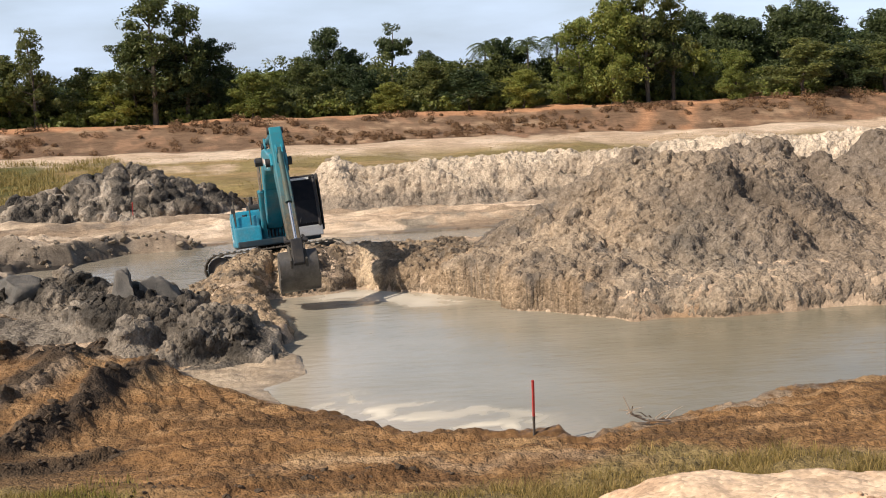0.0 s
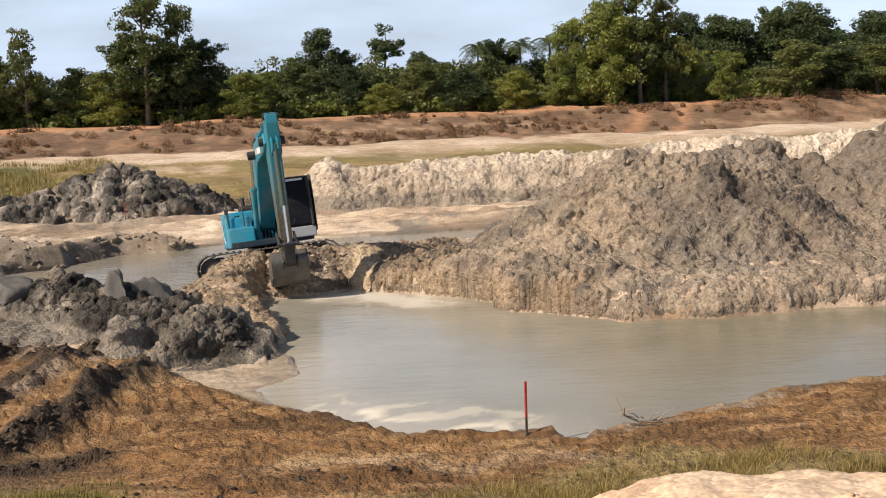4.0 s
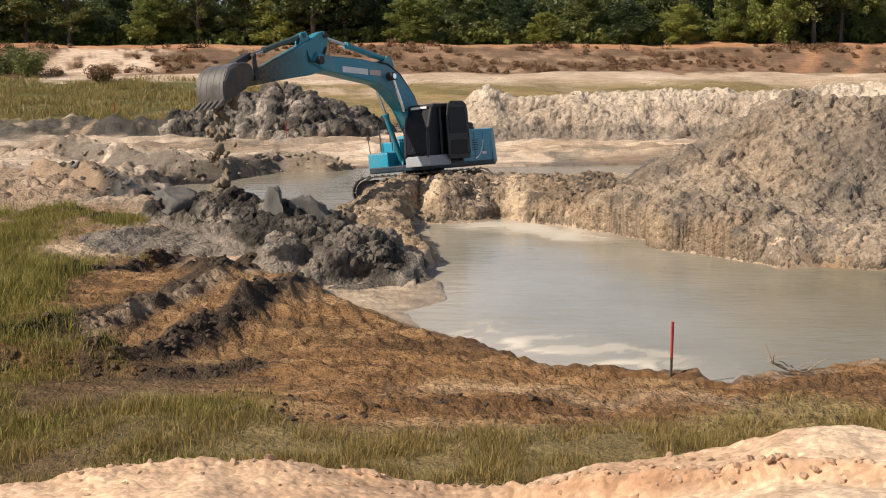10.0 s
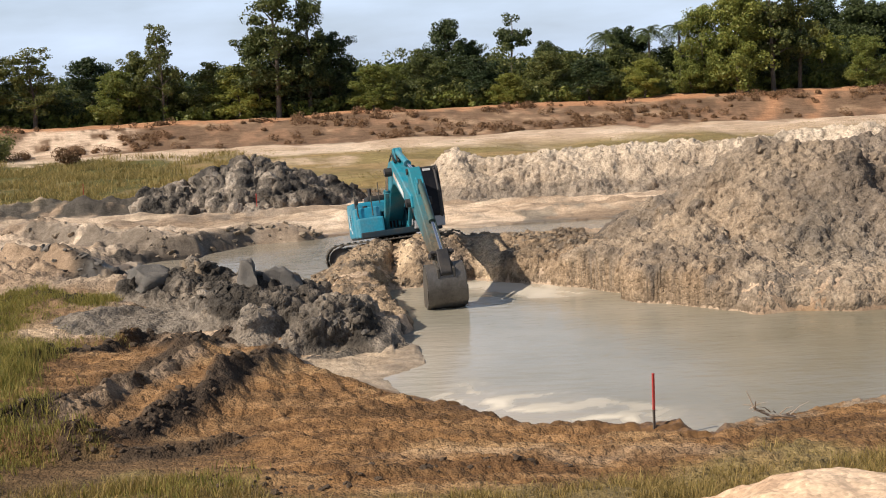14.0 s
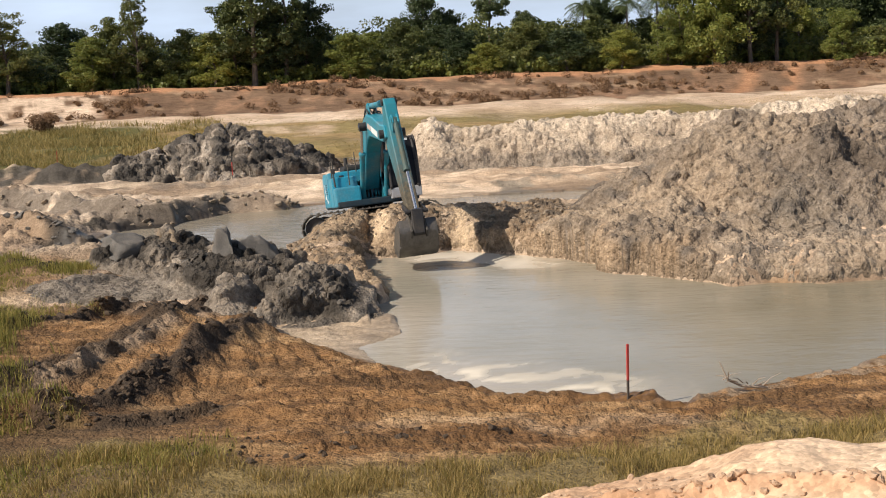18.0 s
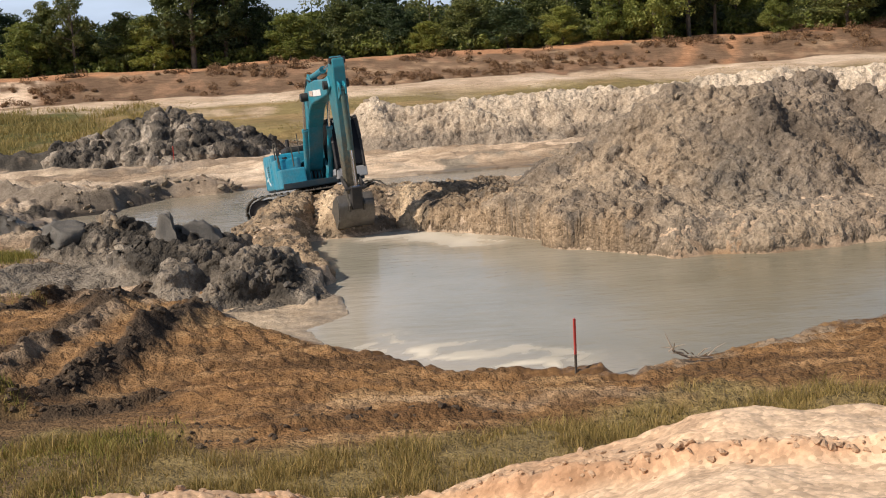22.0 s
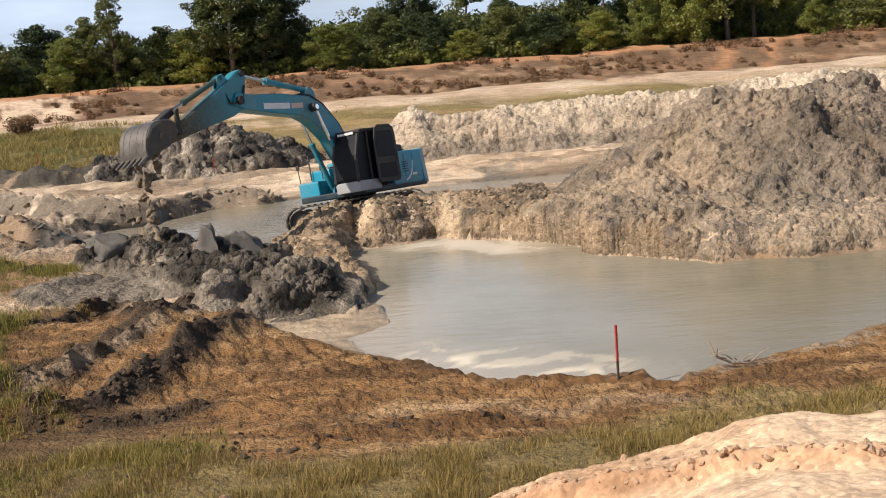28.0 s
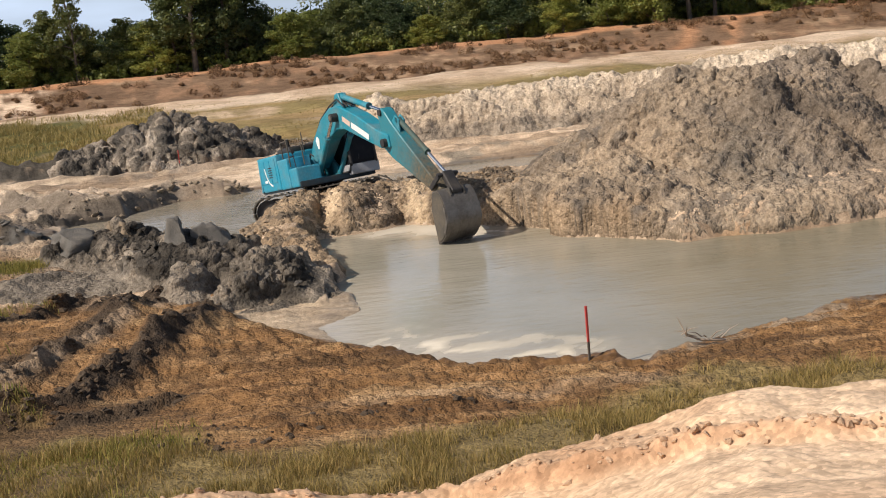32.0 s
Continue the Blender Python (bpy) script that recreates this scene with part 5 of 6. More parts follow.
def make_shrub(x, y, high, wide, material, label, seed):
    rng, rnd = np.random.default_rng(seed), random.Random(seed)
    shrub = thing("shrub", label, "shrub", pose(x, y, land(x, y) - 0.05), group="shrubs in the far grass")
    bm = bmesh.new()
    centres = []
    for i in range(9):
        a = i * 2.4
        tip = Vector((math.cos(a) * wide * rnd.uniform(0.2, 0.9), math.sin(a) * wide * rnd.uniform(0.2, 0.9), high * rnd.uniform(0.45, 0.9)))
        tube(bm, [(0, 0, 0), tip * 0.5 + Vector((0, 0, 0.1)), tip], [0.03, 0.02, 0.008], 5)
        centres += [tip, tip * 0.7, tip * 0.45]
    part("stems", bm, M_BARK, shrub)
    v, f = leaf_cards(rng, np.array(centres), 0.1, np.full(len(centres), 0.26 * wide), 60)
    crown = new("crown", mesh_from("crown", v, f, material, False))
    crown.parent = shrub


make_trees()
make_grass()
make_shrub(-26.9, 98.6, 1.5, 1.2, M_DRY, "rust-brown shrub standing in the far grass", 61)
make_shrub(-31.5, 82.0, 1.0, 0.8, M_GRASS, "low dry shrub at the edge of the grass", 62)
for i, (sx, sy) in enumerate(((-38, 108), (-35.5, 106.5), (-41, 107), (-36.5, 110))):
    make_shrub(sx, sy, 2.6, 2.0, M_LEAF, "green bush below the end of the road bank", 63 + i)


# ---- the excavator ----
M_BLUE = plain_material("blue_paint", (0.02, 0.27, 0.4), 0.35, dirty=0.35, scale=1.6)
M_TEAL = plain_material("teal_paint", (0.015, 0.22, 0.3), 0.38, dirty=0.4, scale=1.4)
M_ARM = plain_material("muddied_paint", (0.04, 0.09, 0.085), 0.6, dirt=(0.11, 0.085, 0.05), dirty=0.98, scale=1.1)


def arm_material():
    """Teal paint that wears to dried mud towards the bucket."""
    m, nt, b = nodes_of("teal_paint_with_mud")
    co = nt.nodes.new("ShaderNodeTexCoord").outputs["Object"]
    sep = nt.nodes.new("ShaderNodeSeparateXYZ")
    nt.links.new(co, sep.inputs[0])
    n, n2 = noise_node(nt, 1.6, 6, 0.7, co), noise_node(nt, 9.0, 5, 0.65, co)
    worn = ranged(nt, weighed(nt, ((sep.outputs["X"], 1.0), (n.outputs["Fac"], 2.4), (n2.outputs["Fac"], 1.0))), 1.9, 4.4, 0, 1)
    mud = mixed(nt, ranged(nt, n2.outputs["Fac"], 0.35, 0.65, 0, 1), (0.045, 0.042, 0.03), (0.14, 0.11, 0.07))
    c = mixed(nt, worn, mixed(nt, ranged(nt, n2.outputs["Fac"], 0.35, 0.7, 0, 0.3), (0.015, 0.2, 0.26), (0.1, 0.12, 0.1)), mud)
    nt.links.new(c, b.inputs["Base Color"])
    nt.links.new(ranged(nt, worn, 0, 1, 0.4, 0.8), b.inputs["Roughness"])
    bumped(nt, b, n2.outputs["Fac"], 0.4, 0.008)
    return m


M_ARM_PAINT = arm_material()
M_DECK = plain_material("dirty_dark_paint", (0.008, 0.026, 0.04), 0.5, dirt=(0.07, 0.056, 0.042), dirty=0.6, scale=1.8)
M_BLACK = plain_material("black_steel", (0.02, 0.019, 0.021), 0.6, dirty=0.16)
M_GLASS = plain_material("tinted_glass", (0.01, 0.011, 0.015), 0.4, dirty=0.04)
M_GLASS.node_tree.nodes["Principled BSDF"].inputs["Specular IOR Level"].default_value = 0.12
M_STEEL = plain_material("worn_steel", (0.16, 0.145, 0.13), 0.42, 0.45, dirt=(0.06, 0.048, 0.037), dirty=0.95, scale=1.4, relief=0.004)
M_MUDDY = plain_material("muddy_steel", (0.07, 0.062, 0.052), 0.7, 0.1, dirt=(0.16, 0.13, 0.095), dirty=0.8, scale=2.0, relief=0.01)
M_CHROME = plain_material("chrome_rod", (0.75, 0.75, 0.76), 0.18, 1.0, dirty=0.15)
M_WHITE = plain_material("white_decal", (0.75, 0.75, 0.74), 0.45, dirty=0.2)
M_PINK = plain_material("faded_decal", (0.6, 0.45, 0.38), 0.5, dirty=0.2)
M_SILL = plain_material("grey_paint", (0.34, 0.35, 0.37), 0.45, dirty=0.45)

SIZE = 1.212                                   # against a twenty-tonne machine
BOOM, ARM = 5.567, 3.056           # pin to pin
FOOT = Vector((0.027, 0, 1.674))
ARM_END = (-0.585, 0.633)
STAND = Matrix.Translation((-0.242, 46.263, -0.162)) @ Euler((-0.137, 0, 0)).to_matrix().to_4x4() @ Euler((0, -0.083, 0)).to_matrix().to_4x4()


def big(bm):
    bmesh.ops.scale(bm, vec=(SIZE, SIZE, SIZE), verts=bm.verts)
    return bm


def soft_edges(bm, r, seg=2):
    if r:
        bmesh.ops.bevel(bm, geom=list(bm.edges), offset=r, segments=seg, profile=0.6, affect="EDGES", clamp_overlap=True)
    return bm


def box(x0, y0, z0, x1, y1, z1, r=0.03, bm=None):
    b = bmesh.new()
    bmesh.ops.create_cube(b, size=1, matrix=Matrix.Translation(((x0 + x1) / 2, (y0 + y1) / 2, (z0 + z1) / 2)) @ Matrix.Diagonal((x1 - x0, y1 - y0, z1 - z0, 1)))
    soft_edges(b, r)
    return join(bm, b)


def join(bm, b):
    if bm is None:
        return b
    me = bpy.data.meshes.new("joined")
    b.to_mesh(me)
    b.free()
    bm.from_mesh(me)
    bpy.data.meshes.remove(me)
    return bm


def plate(profile, y0, y1, r=0.02, bm=None):
    """A side profile in x and z, given thickness across y."""
    b = bmesh.new()
    lo = [b.verts.new((x, y0, z)) for x, z in profile]
    hi = [b.verts.new((x, y1, z)) for x, z in profile]
    b.faces.new(lo)
    b.faces.new(hi[::-1])
    n = len(profile)
    for i in range(n):
        b.faces.new((lo[i], hi[i], hi[(i + 1) % n], lo[(i + 1) % n]))
    bmesh.ops.recalc_face_normals(b, faces=b.faces)
    soft_edges(b, r, 1)
    return join(bm, b)


def rod(p, q, r, sides=14, bm=None):
    b = bmesh.new()
    p, q = Vector(p), Vector(q)
    tube(b, [p, q], [r, r], sides)
    return join(bm, b)


def sweep(profile, y0, y1, thick, bm=None):
    """A bent sheet: an open profile in x and z with a thickness, across y."""
    n = len(profile)
    outer, inner = [], []
    for i, (x, z) in enumerate(profile):
        a, c = profile[max(i - 1, 0)], profile[min(i + 1, n - 1)]
        t = Vector((c[0] - a[0], c[1] - a[1])).normalized()
        outer.append((x, z))
        inner.append((x - t.y * thick, z + t.x * thick))
    return plate(outer + inner[::-1], y0, y1, 0.0, bm)


def rounded(profile, steps):
    """The profile as a smooth curve through its points."""
    p = [Vector(q) for q in profile]
    p = [2 * p[0] - p[1]] + p + [2 * p[-1] - p[-2]]
    out = []
    for a, b, c, d in zip(p, p[1:], p[2:], p[3:]):
        for k in range(steps):
            t = k / steps
            q = 0.5 * (2 * b + (c - a) * t + (2 * a - 5 * b + 4 * c - d) * t * t + (3 * b - a - 3 * c + d) * t**3)
            out.append((q.x, q.y))
    return out + [tuple(profile[-1])]


def put(name, bm, mat, parent, label=""):
    return part(name, big(bm), mat, parent, label)


def make_track(parent, side):
    """One crawler: frame, wheels and a loop of separate shoes."""
    y0, y1 = side * 1.2 - 0.3, side * 1.2 + 0.3
    put("track_frame", box(-1.7, y0 + 0.08, 0.25, 1.7, y1 - 0.08, 0.65, 0.04), M_BLACK, parent)
    for x, name in ((-1.75, "sprocket"), (1.75, "idler")):
        put(name, rod((x, y0 + 0.12, 0.46), (x, y1 - 0.12, 0.46), 0.36, 20), M_BLACK, parent)
    for i in range(7):
        put("roller", rod((-1.2 + 0.4 * i, y0 + 0.12, 0.2), (-1.2 + 0.4 * i, y1 - 0.12, 0.2), 0.11, 12), M_BLACK, parent)
    shoe = box(-0.095, y0, -0.02, 0.095, y1, 0.02, 0.006)
    shoe = box(-0.05, y0, 0.02, -0.02, y1, 0.05, 0, shoe)
    me = bpy.data.meshes.new("track_shoe")
    big(shoe).to_mesh(me)
    shoe.free()
    me.materials.append(M_MUDDY)
    r, straight = 0.44, 3.5
    length = 2 * straight + 2 * math.pi * r
    n = 48
    for i in range(n):
        s = i / n * length
        if s < straight:
            x, z, a = -1.75 + s, 0.46 + r, 0
        elif s < straight + math.pi * r:
            t = (s - straight) / r
            x, z, a = 1.75 + r * math.sin(t), 0.46 + r * math.cos(t), t
        elif s < 2 * straight + math.pi * r:
            x, z, a = 1.75 - (s - straight - math.pi * r), 0.46 - r, math.pi
        else:
            t = (s - 2 * straight - math.pi * r) / r
            x, z, a = -1.75 - r * math.sin(t), 0.46 - r * math.cos(t), math.pi + t
        ob = new("track_shoe", me)
        ob.parent = parent
        ob.matrix_basis = Matrix.Translation((x * SIZE, 0, z * SIZE)) @ Matrix.Rotation(a, 4, "Y")


def make_excavator():
    ex = thing("excavator", "teal-blue crawler excavator with a dark cab, digging from a sand causeway", "excavator", STAND)
    under = thing("undercarriage", "", "")
    under.parent = ex
    under.matrix_basis = Matrix.Rotation(radians(177), 4, "Z")
    make_track(under, 1)
    make_track(under, -1)
    put("car_body", box(-0.9, -1.0, 0.45, 0.9, 1.0, 0.85, 0.08), M_BLACK, under)
    put("slew_ring", rod((0, 0, 0.85), (0, 0, 1.02), 0.62, 28), M_BLACK, under)

    # the part that swings
    house = put("upper_structure", box(-2.2, -1.26, 1.0, 1.25, 1.3, 1.2, 0.04), M_DECK, ex, "dirty dark revolving deck")
    cw = []
    for i in range(9):
        a = math.pi * (0.5 + i / 8)
        cw.append((-2.05 + 0.95 * math.cos(a) if 0 < i < 8 else -2.05, 1.33 * math.sin(a)))
    b = bmesh.new()
    lo, hi = [b.verts.new((x, y, 1.06)) for x, y in cw], [b.verts.new((x + 0.06, y * 0.98, 2.2)) for x, y in cw]
    b.faces.new(lo), b.faces.new(hi[::-1])
    for i in range(9):
        b.faces.new((lo[i], hi[i], hi[(i + 1) % 9], lo[(i + 1) % 9]))
    bmesh.ops.recalc_face_normals(b, faces=b.faces)
    weight = put("counterweight", soft_edges(b, 0.06), M_BLUE, house, "blue rounded counterweight")
    for y in (-0.55, 0.55):
        put("lifting_eye", rod((-2.1, y, 2.2), (-2.1, y, 2.28), 0.07, 10), M_BLACK, weight)
    hood = put("engine_cover", box(-2.04, -1.3, 1.06, -0.35, 1.3, 2.18, 0.06), M_BLUE, house, "blue engine cover")
    put("hood_top", box(-1.6, -0.75, 2.18, -0.45, 0.75, 2.36, 0.06), M_BLACK, house, "black raised top of the engine cover")
    for y in (-1.305, 1.305):
        for k in range(3):
            x = -1.98 + 0.5 * k
            put("side_panel", box(x, y - 0.012, 1.32, x + 0.46, y + 0.012, 2.08, 0.012), M_BLUE, hood)
        for k in range(5):
            put("vent_slat", box(-1.2, y - 0.02, 1.5 + 0.075 * k, -0.86, y + 0.02, 1.53 + 0.075 * k, 0.004), M_BLACK, hood)
        # sweeping pale stripe on each flank
        pts = [(-0.95 - 0.55 * math.sin(t), 1.25 + 0.75 * (1 - math.cos(t))) for t in np.linspace(0.1, 1.35, 9)]
        put("stripe", sweep(pts, y - 0.018, y + 0.018, 0.05), M_WHITE, hood, "pale curved stripe")
        put("model_mark", box(-1.66, y - 0.016, 1.36, -1.42, y + 0.016, 1.44, 0), M_WHITE, hood, "small pale bar of unreadable writing")
    tank = put("fuel_tank", box(-0.33, -1.3, 1.04, 0.55, -0.5, 1.98, 0.05), M_BLUE, house, "blue fuel tank")
    put("tool_box", box(0.57, -1.3, 1.04, 1.22, -0.5, 1.64, 0.05), M_BLUE, house, "blue tool box with a step")
    put("tank_cap", rod((-0.05, -0.9, 1.98), (-0.05, -0.9, 2.05), 0.08, 12), M_BLACK, tank)
    rail = rod((0.62, -1.22, 1.7), (0.62, -1.22, 2.5), 0.022, 8)
    rail = rod((0.1, -1.22, 1.95), (0.1, -1.22, 2.5), 0.022, 8, rail)
    rail = rod((0.1, -1.22, 2.5), (0.62, -1.22, 2.5), 0.022, 8, rail)
    rail = rod((0.62, -0.75, 1.7), (0.62, -0.75, 2.35), 0.02, 8, rail)
    put("handrail", rail, M_MUDDY, house, "thin steel handrail")
    put("exhaust", rod((-0.9, -0.6, 2.25), (-0.9, -0.6, 2.62), 0.06, 12), M_BLACK, house)
    put("mirror_stalk", rod((1.14, -1.25, 1.62), (1.15, -1.28, 2.1), 0.014, 6), M_BLACK, house)
    put("mirror", box(1.13, -1.34, 2.08, 1.17, -1.22, 2.24, 0.02), M_BLACK, house)
    put("engine_cowl", box(-1.45, 0.15, 2.18, -0.55, 1.05, 2.42, 0.09), M_BLACK, house, "black rounded air cleaner cover")
    for a, c in (((-0.1, 1.2, 2.95), (-0.95, 1.24, 2.2)), ((-0.1, -0.4, 2.1), (-0.1, -0.4, 2.75))):
        put("grab_rail", rod(a, c, 0.018, 6), M_MUDDY, house, "thin grab rail")
    put("foot_bracket", plate([(-0.35, 1.15), (0.75, 1.15), (0.7, 1.45), (0.25, 1.85), (-0.1, 1.85), (-0.35, 1.5)], -0.36, -0.28, 0.01, plate([(-0.35, 1.15), (0.75, 1.15), (0.7, 1.45), (0.25, 1.85), (-0.1, 1.85), (-0.35, 1.5)], 0.28, 0.36, 0.01)), M_TEAL, house)
    for k in range(5):
        y = -0.22 + 0.11 * k
        pts = [(-0.35 + 0.02 * k, y, 1.25), (-0.3, y, 1.75), (0.0, y * 1.1, 2.0), (0.25, y, 1.9 + 0.04 * k)]
        b = bmesh.new()
        tube(b, pts, [0.03] * 4, 6)
        put("hose", b, M_BLACK, house)
    # the cab: posts, roof, panes, and its door folded back along the side
    prof = [(0.0, 1.2), (1.38, 1.2), (1.48, 1.45), (1.43, 2.2), (1.16, 2.86), (1.02, 2.95), (0.1, 2.95), (0.0, 2.85)]
    cab = put("cab", plate([(x * 0.97 + 0.03, 1.22 + (z - 1.2) * 0.975) for x, z in prof], 0.44, 1.28, 0.05), M_GLASS, house, "dark tinted cab")
    for y in (0.4, 1.26):
        for i in range(8):
            (xa, za), (xb, zb) = prof[i], prof[(i + 1) % 8]
            put("cab_post", rod((xa, y + 0.03, za), (xb, y + 0.03, zb), 0.05, 8), M_BLACK, cab)
    put("cab_post", rod((0.8, 1.31, 1.2), (0.75, 1.31, 2.9), 0.04, 8), M_BLACK, cab)
    put("cab_roof", box(0.0, 0.38, 2.9, 1.1, 1.34, 3.0, 0.04), M_BLACK, cab)
    put("cab_sill", box(0.42, 0.4, 1.1, 1.5, 1.36, 1.42, 0.03), M_SILL, cab, "grey lower panel of the cab")
    put("windscreen", plate([(1.5, 1.5), (1.45, 2.2), (1.19, 2.83), (1.17, 2.82), (1.43, 2.19), (1.48, 1.5)], 0.47, 1.25, 0.0), M_GLASS, cab)
    put("name_strip", box(1.17, 0.55, 2.86, 1.2, 1.15, 2.93, 0.0), M_WHITE, cab, "pale bar of writing above the windscreen")
    put("wiper", rod((1.51, 0.7, 1.55), (1.29, 0.95, 2.55), 0.012, 6), M_BLACK, cab)
    out = [(-0.5, 1.38), (-0.42, 1.26), (0.6, 1.26), (0.7, 1.38), (0.68, 2.5), (0.55, 2.94), (0.38, 3.06), (-0.28, 3.06), (-0.44, 2.95), (-0.5, 2.7)]
    door = put("cab_door", plate(out, 1.46, 1.51, 0.015), M_BLACK, house, "black cab door folded back against the side")
    put("door_pane", plate([(0.12 + (x + 0.16) * 0.9, 2.44 + (z - 2.42) * 0.84) for x, z in ((-0.68, 1.95), (0.36, 1.95), (0.36, 2.5), (0.24, 2.92), (-0.6, 2.92), (-0.68, 2.7))], 1.45, 1.52, 0.0), M_GLASS, door)
    put("door_pane", box(-0.36, 1.45, 1.4, 0.56, 1.52, 1.85, 0.02), M_GLASS, door)
    put("door_hinge", rod((0.1, 1.3, 1.7), (0.1, 1.46, 1.7), 0.03, 8, rod((0.1, 1.3, 2.6), (0.1, 1.46, 2.6), 0.03, 8)), M_BLACK, door)
    put("door_handle", rod((-0.44, 1.53, 1.9), (-0.44, 1.53, 2.2), 0.02, 8), M_STEEL, door)

    # boom
    up = [(-0.16, 0.1), (0.42, 0.72), (1.3, 1.25), (2.1, 1.49), (2.8, 1.45), (3.9, 1.02), (5.1, 0.42), (5.72, 0.2)]
    down = [(5.74, -0.16), (5.2, -0.12), (3.9, 0.36), (2.95, 0.72), (2.45, 0.77), (1.6, 0.58), (0.8, 0.12), (0.16, -0.22), (-0.12, -0.16)]
    boom = put("boom", plate(up + down, -0.24, 0.24, 0.03), M_TEAL, ex, "teal bent boom with a white name strip")
    for y in (-0.25, 0.25):
        s = 1 if y > 0 else -1
        mark = plate([(3.5, 0.7), (4.55, 0.2), (4.62, 0.36), (3.57, 0.86)], min(y, y + 0.006 * s), max(y, y + 0.006 * s), 0.0)
        put("name_strip", mark, M_WHITE, boom, "white bar of writing")
        mark = plate([(2.95, 0.98), (3.43, 0.74), (3.5, 0.88), (3.02, 1.12)], min(y, y + 0.006 * s), max(y, y + 0.006 * s), 0.0)
        put("faded_strip", mark, M_PINK, boom, "faded pinkish bar of writing")
        blob = [(0.8 + 0.13 * math.cos(t) * (1 + 0.3 * math.sin(3 * t)), 0.58 + 0.2 * math.sin(t)) for t in np.linspace(0, 6.28, 13)[:-1]]
        put("emblem", plate(blob, min(y, y + 0.006 * s), max(y, y + 0.006 * s), 0.0), M_WHITE, boom, "pale rounded emblem")
    put("boom_pin", rod((2.6, -0.46, 1.14), (2.6, 0.46, 1.14), 0.13, 14), M_BLACK, boom)
    put("boom_pin", rod((BOOM, -0.36, 0), (BOOM, 0.36, 0), 0.12, 14), M_BLACK, boom)
    put("boom_pin", rod((0, -0.4, 0), (0, 0.4, 0), 0.12, 14), M_BLACK, boom)
    put("cylinder_bracket", plate([(2.2, 1.44), (2.95, 1.38), (2.75, 1.82), (2.5, 1.82)], -0.13, -0.08, 0.01, plate([(2.2, 1.44), (2.95, 1.38), (2.75, 1.82), (2.5, 1.82)], 0.08, 0.13, 0.01)), M_TEAL, boom)
    for k in range(4):
        y = -0.18 + 0.12 * k
        b = bmesh.new()
        tube(b, [(0.35, y, 0.66), (1.2, y, 1.24), (2.05, y, 1.53), (2.7, y, 1.66 - 0.04 * k), (3.15, y, 1.36)], [0.026] * 5, 6)
        put("hose", b, M_BLACK, boom)

    # arm
    top = [(-0.72, 0.48), (-0.62, 0.76), (-0.4, 0.76), (0.1, 0.62), (0.75, 0.5), (2.9, 0.16), (3.12, 0.12)]
    low = [(3.16, -0.1), (2.95, -0.14), (1.2, -0.26), (0.35, -0.34), (-0.15, -0.3), (-0.4, 0.0)]
    arm = put("arm", plate(top + low, -0.17, 0.17, 0.025), M_ARM_PAINT, ex, "teal arm, muddy towards the bucket")
    put("arm_pin", rod((0, -0.3, 0), (0, 0.3, 0), 0.11, 14), M_BLACK, arm)
    put("arm_pin", rod((ARM_END[0], -0.22, ARM_END[1]), (ARM_END[0], 0.22, ARM_END[1]), 0.09, 12), M_BLACK, arm)
    put("cylinder_lug", plate([(-0.05, 0.6), (0.5, 0.5), (0.35, 0.85), (0.1, 0.88)], -0.1, -0.05, 0.01, plate([(-0.05, 0.6), (0.5, 0.5), (0.35, 0.85), (0.1, 0.88)], 0.05, 0.1, 0.01)), M_TEAL, arm)
    b = bmesh.new()
    tube(b, [(-0.5, 0.19, 0.3), (-0.1, 0.24, -0.1), (0.35, 0.22, 0.05), (0.3, 0.12, 0.55)], [0.03] * 4, 6)
    put("hose", b, M_BLACK, arm)

    # bucket: bent shell, cheeks, ribs, lip and five teeth
    shell = [(-0.12, 0.1), (-0.14, 0.36), (0.03, 0.53), (0.33, 0.65), (0.66, 0.65), (0.93, 0.47), (1.1, 0.24), (1.18, 0.02)]
    shell = rounded(shell, 5)
    w = 0.49
    bucket = put("bucket", sweep(shell, -w, w, 0.035), M_STEEL, ex, "worn steel bucket with five teeth")
    for y in (-w, w):
        put("cheek", plate([(-0.1, 0.08)] + shell[1:] + [(0.8, -0.02), (0.36, -0.06)], y - 0.02, y + 0.02, 0.008), M_MUDDY, bucket, "muddy side plate")
        put("wear_strip", plate([(0.26, 0.67), (0.67, 0.68), (0.96, 0.49), (0.9, 0.44), (0.63, 0.6), (0.26, 0.59)], y - 0.035, y + 0.035, 0.004), M_STEEL, bucket)
    for k in range(4):
        y = -0.36 + 0.24 * k
        put("rib", sweep([(x + 0.012, z + 0.018) for x, z in shell[12:34]], y - 0.014, y + 0.014, 0.02), M_STEEL, bucket)
    put("lip", plate([(1.02, -0.02), (1.24, -0.02), (1.24, 0.05), (1.02, 0.05)], -w, w, 0.01), M_MUDDY, bucket)
    for k in (14, 22):
        (xa, za), (xb, zb) = shell[k], shell[k + 2]
        put("wear_plate", sweep([(xa + 0.01, za + 0.014), (xb + 0.01, zb + 0.014)], -w, w, 0.012), M_STEEL, bucket)
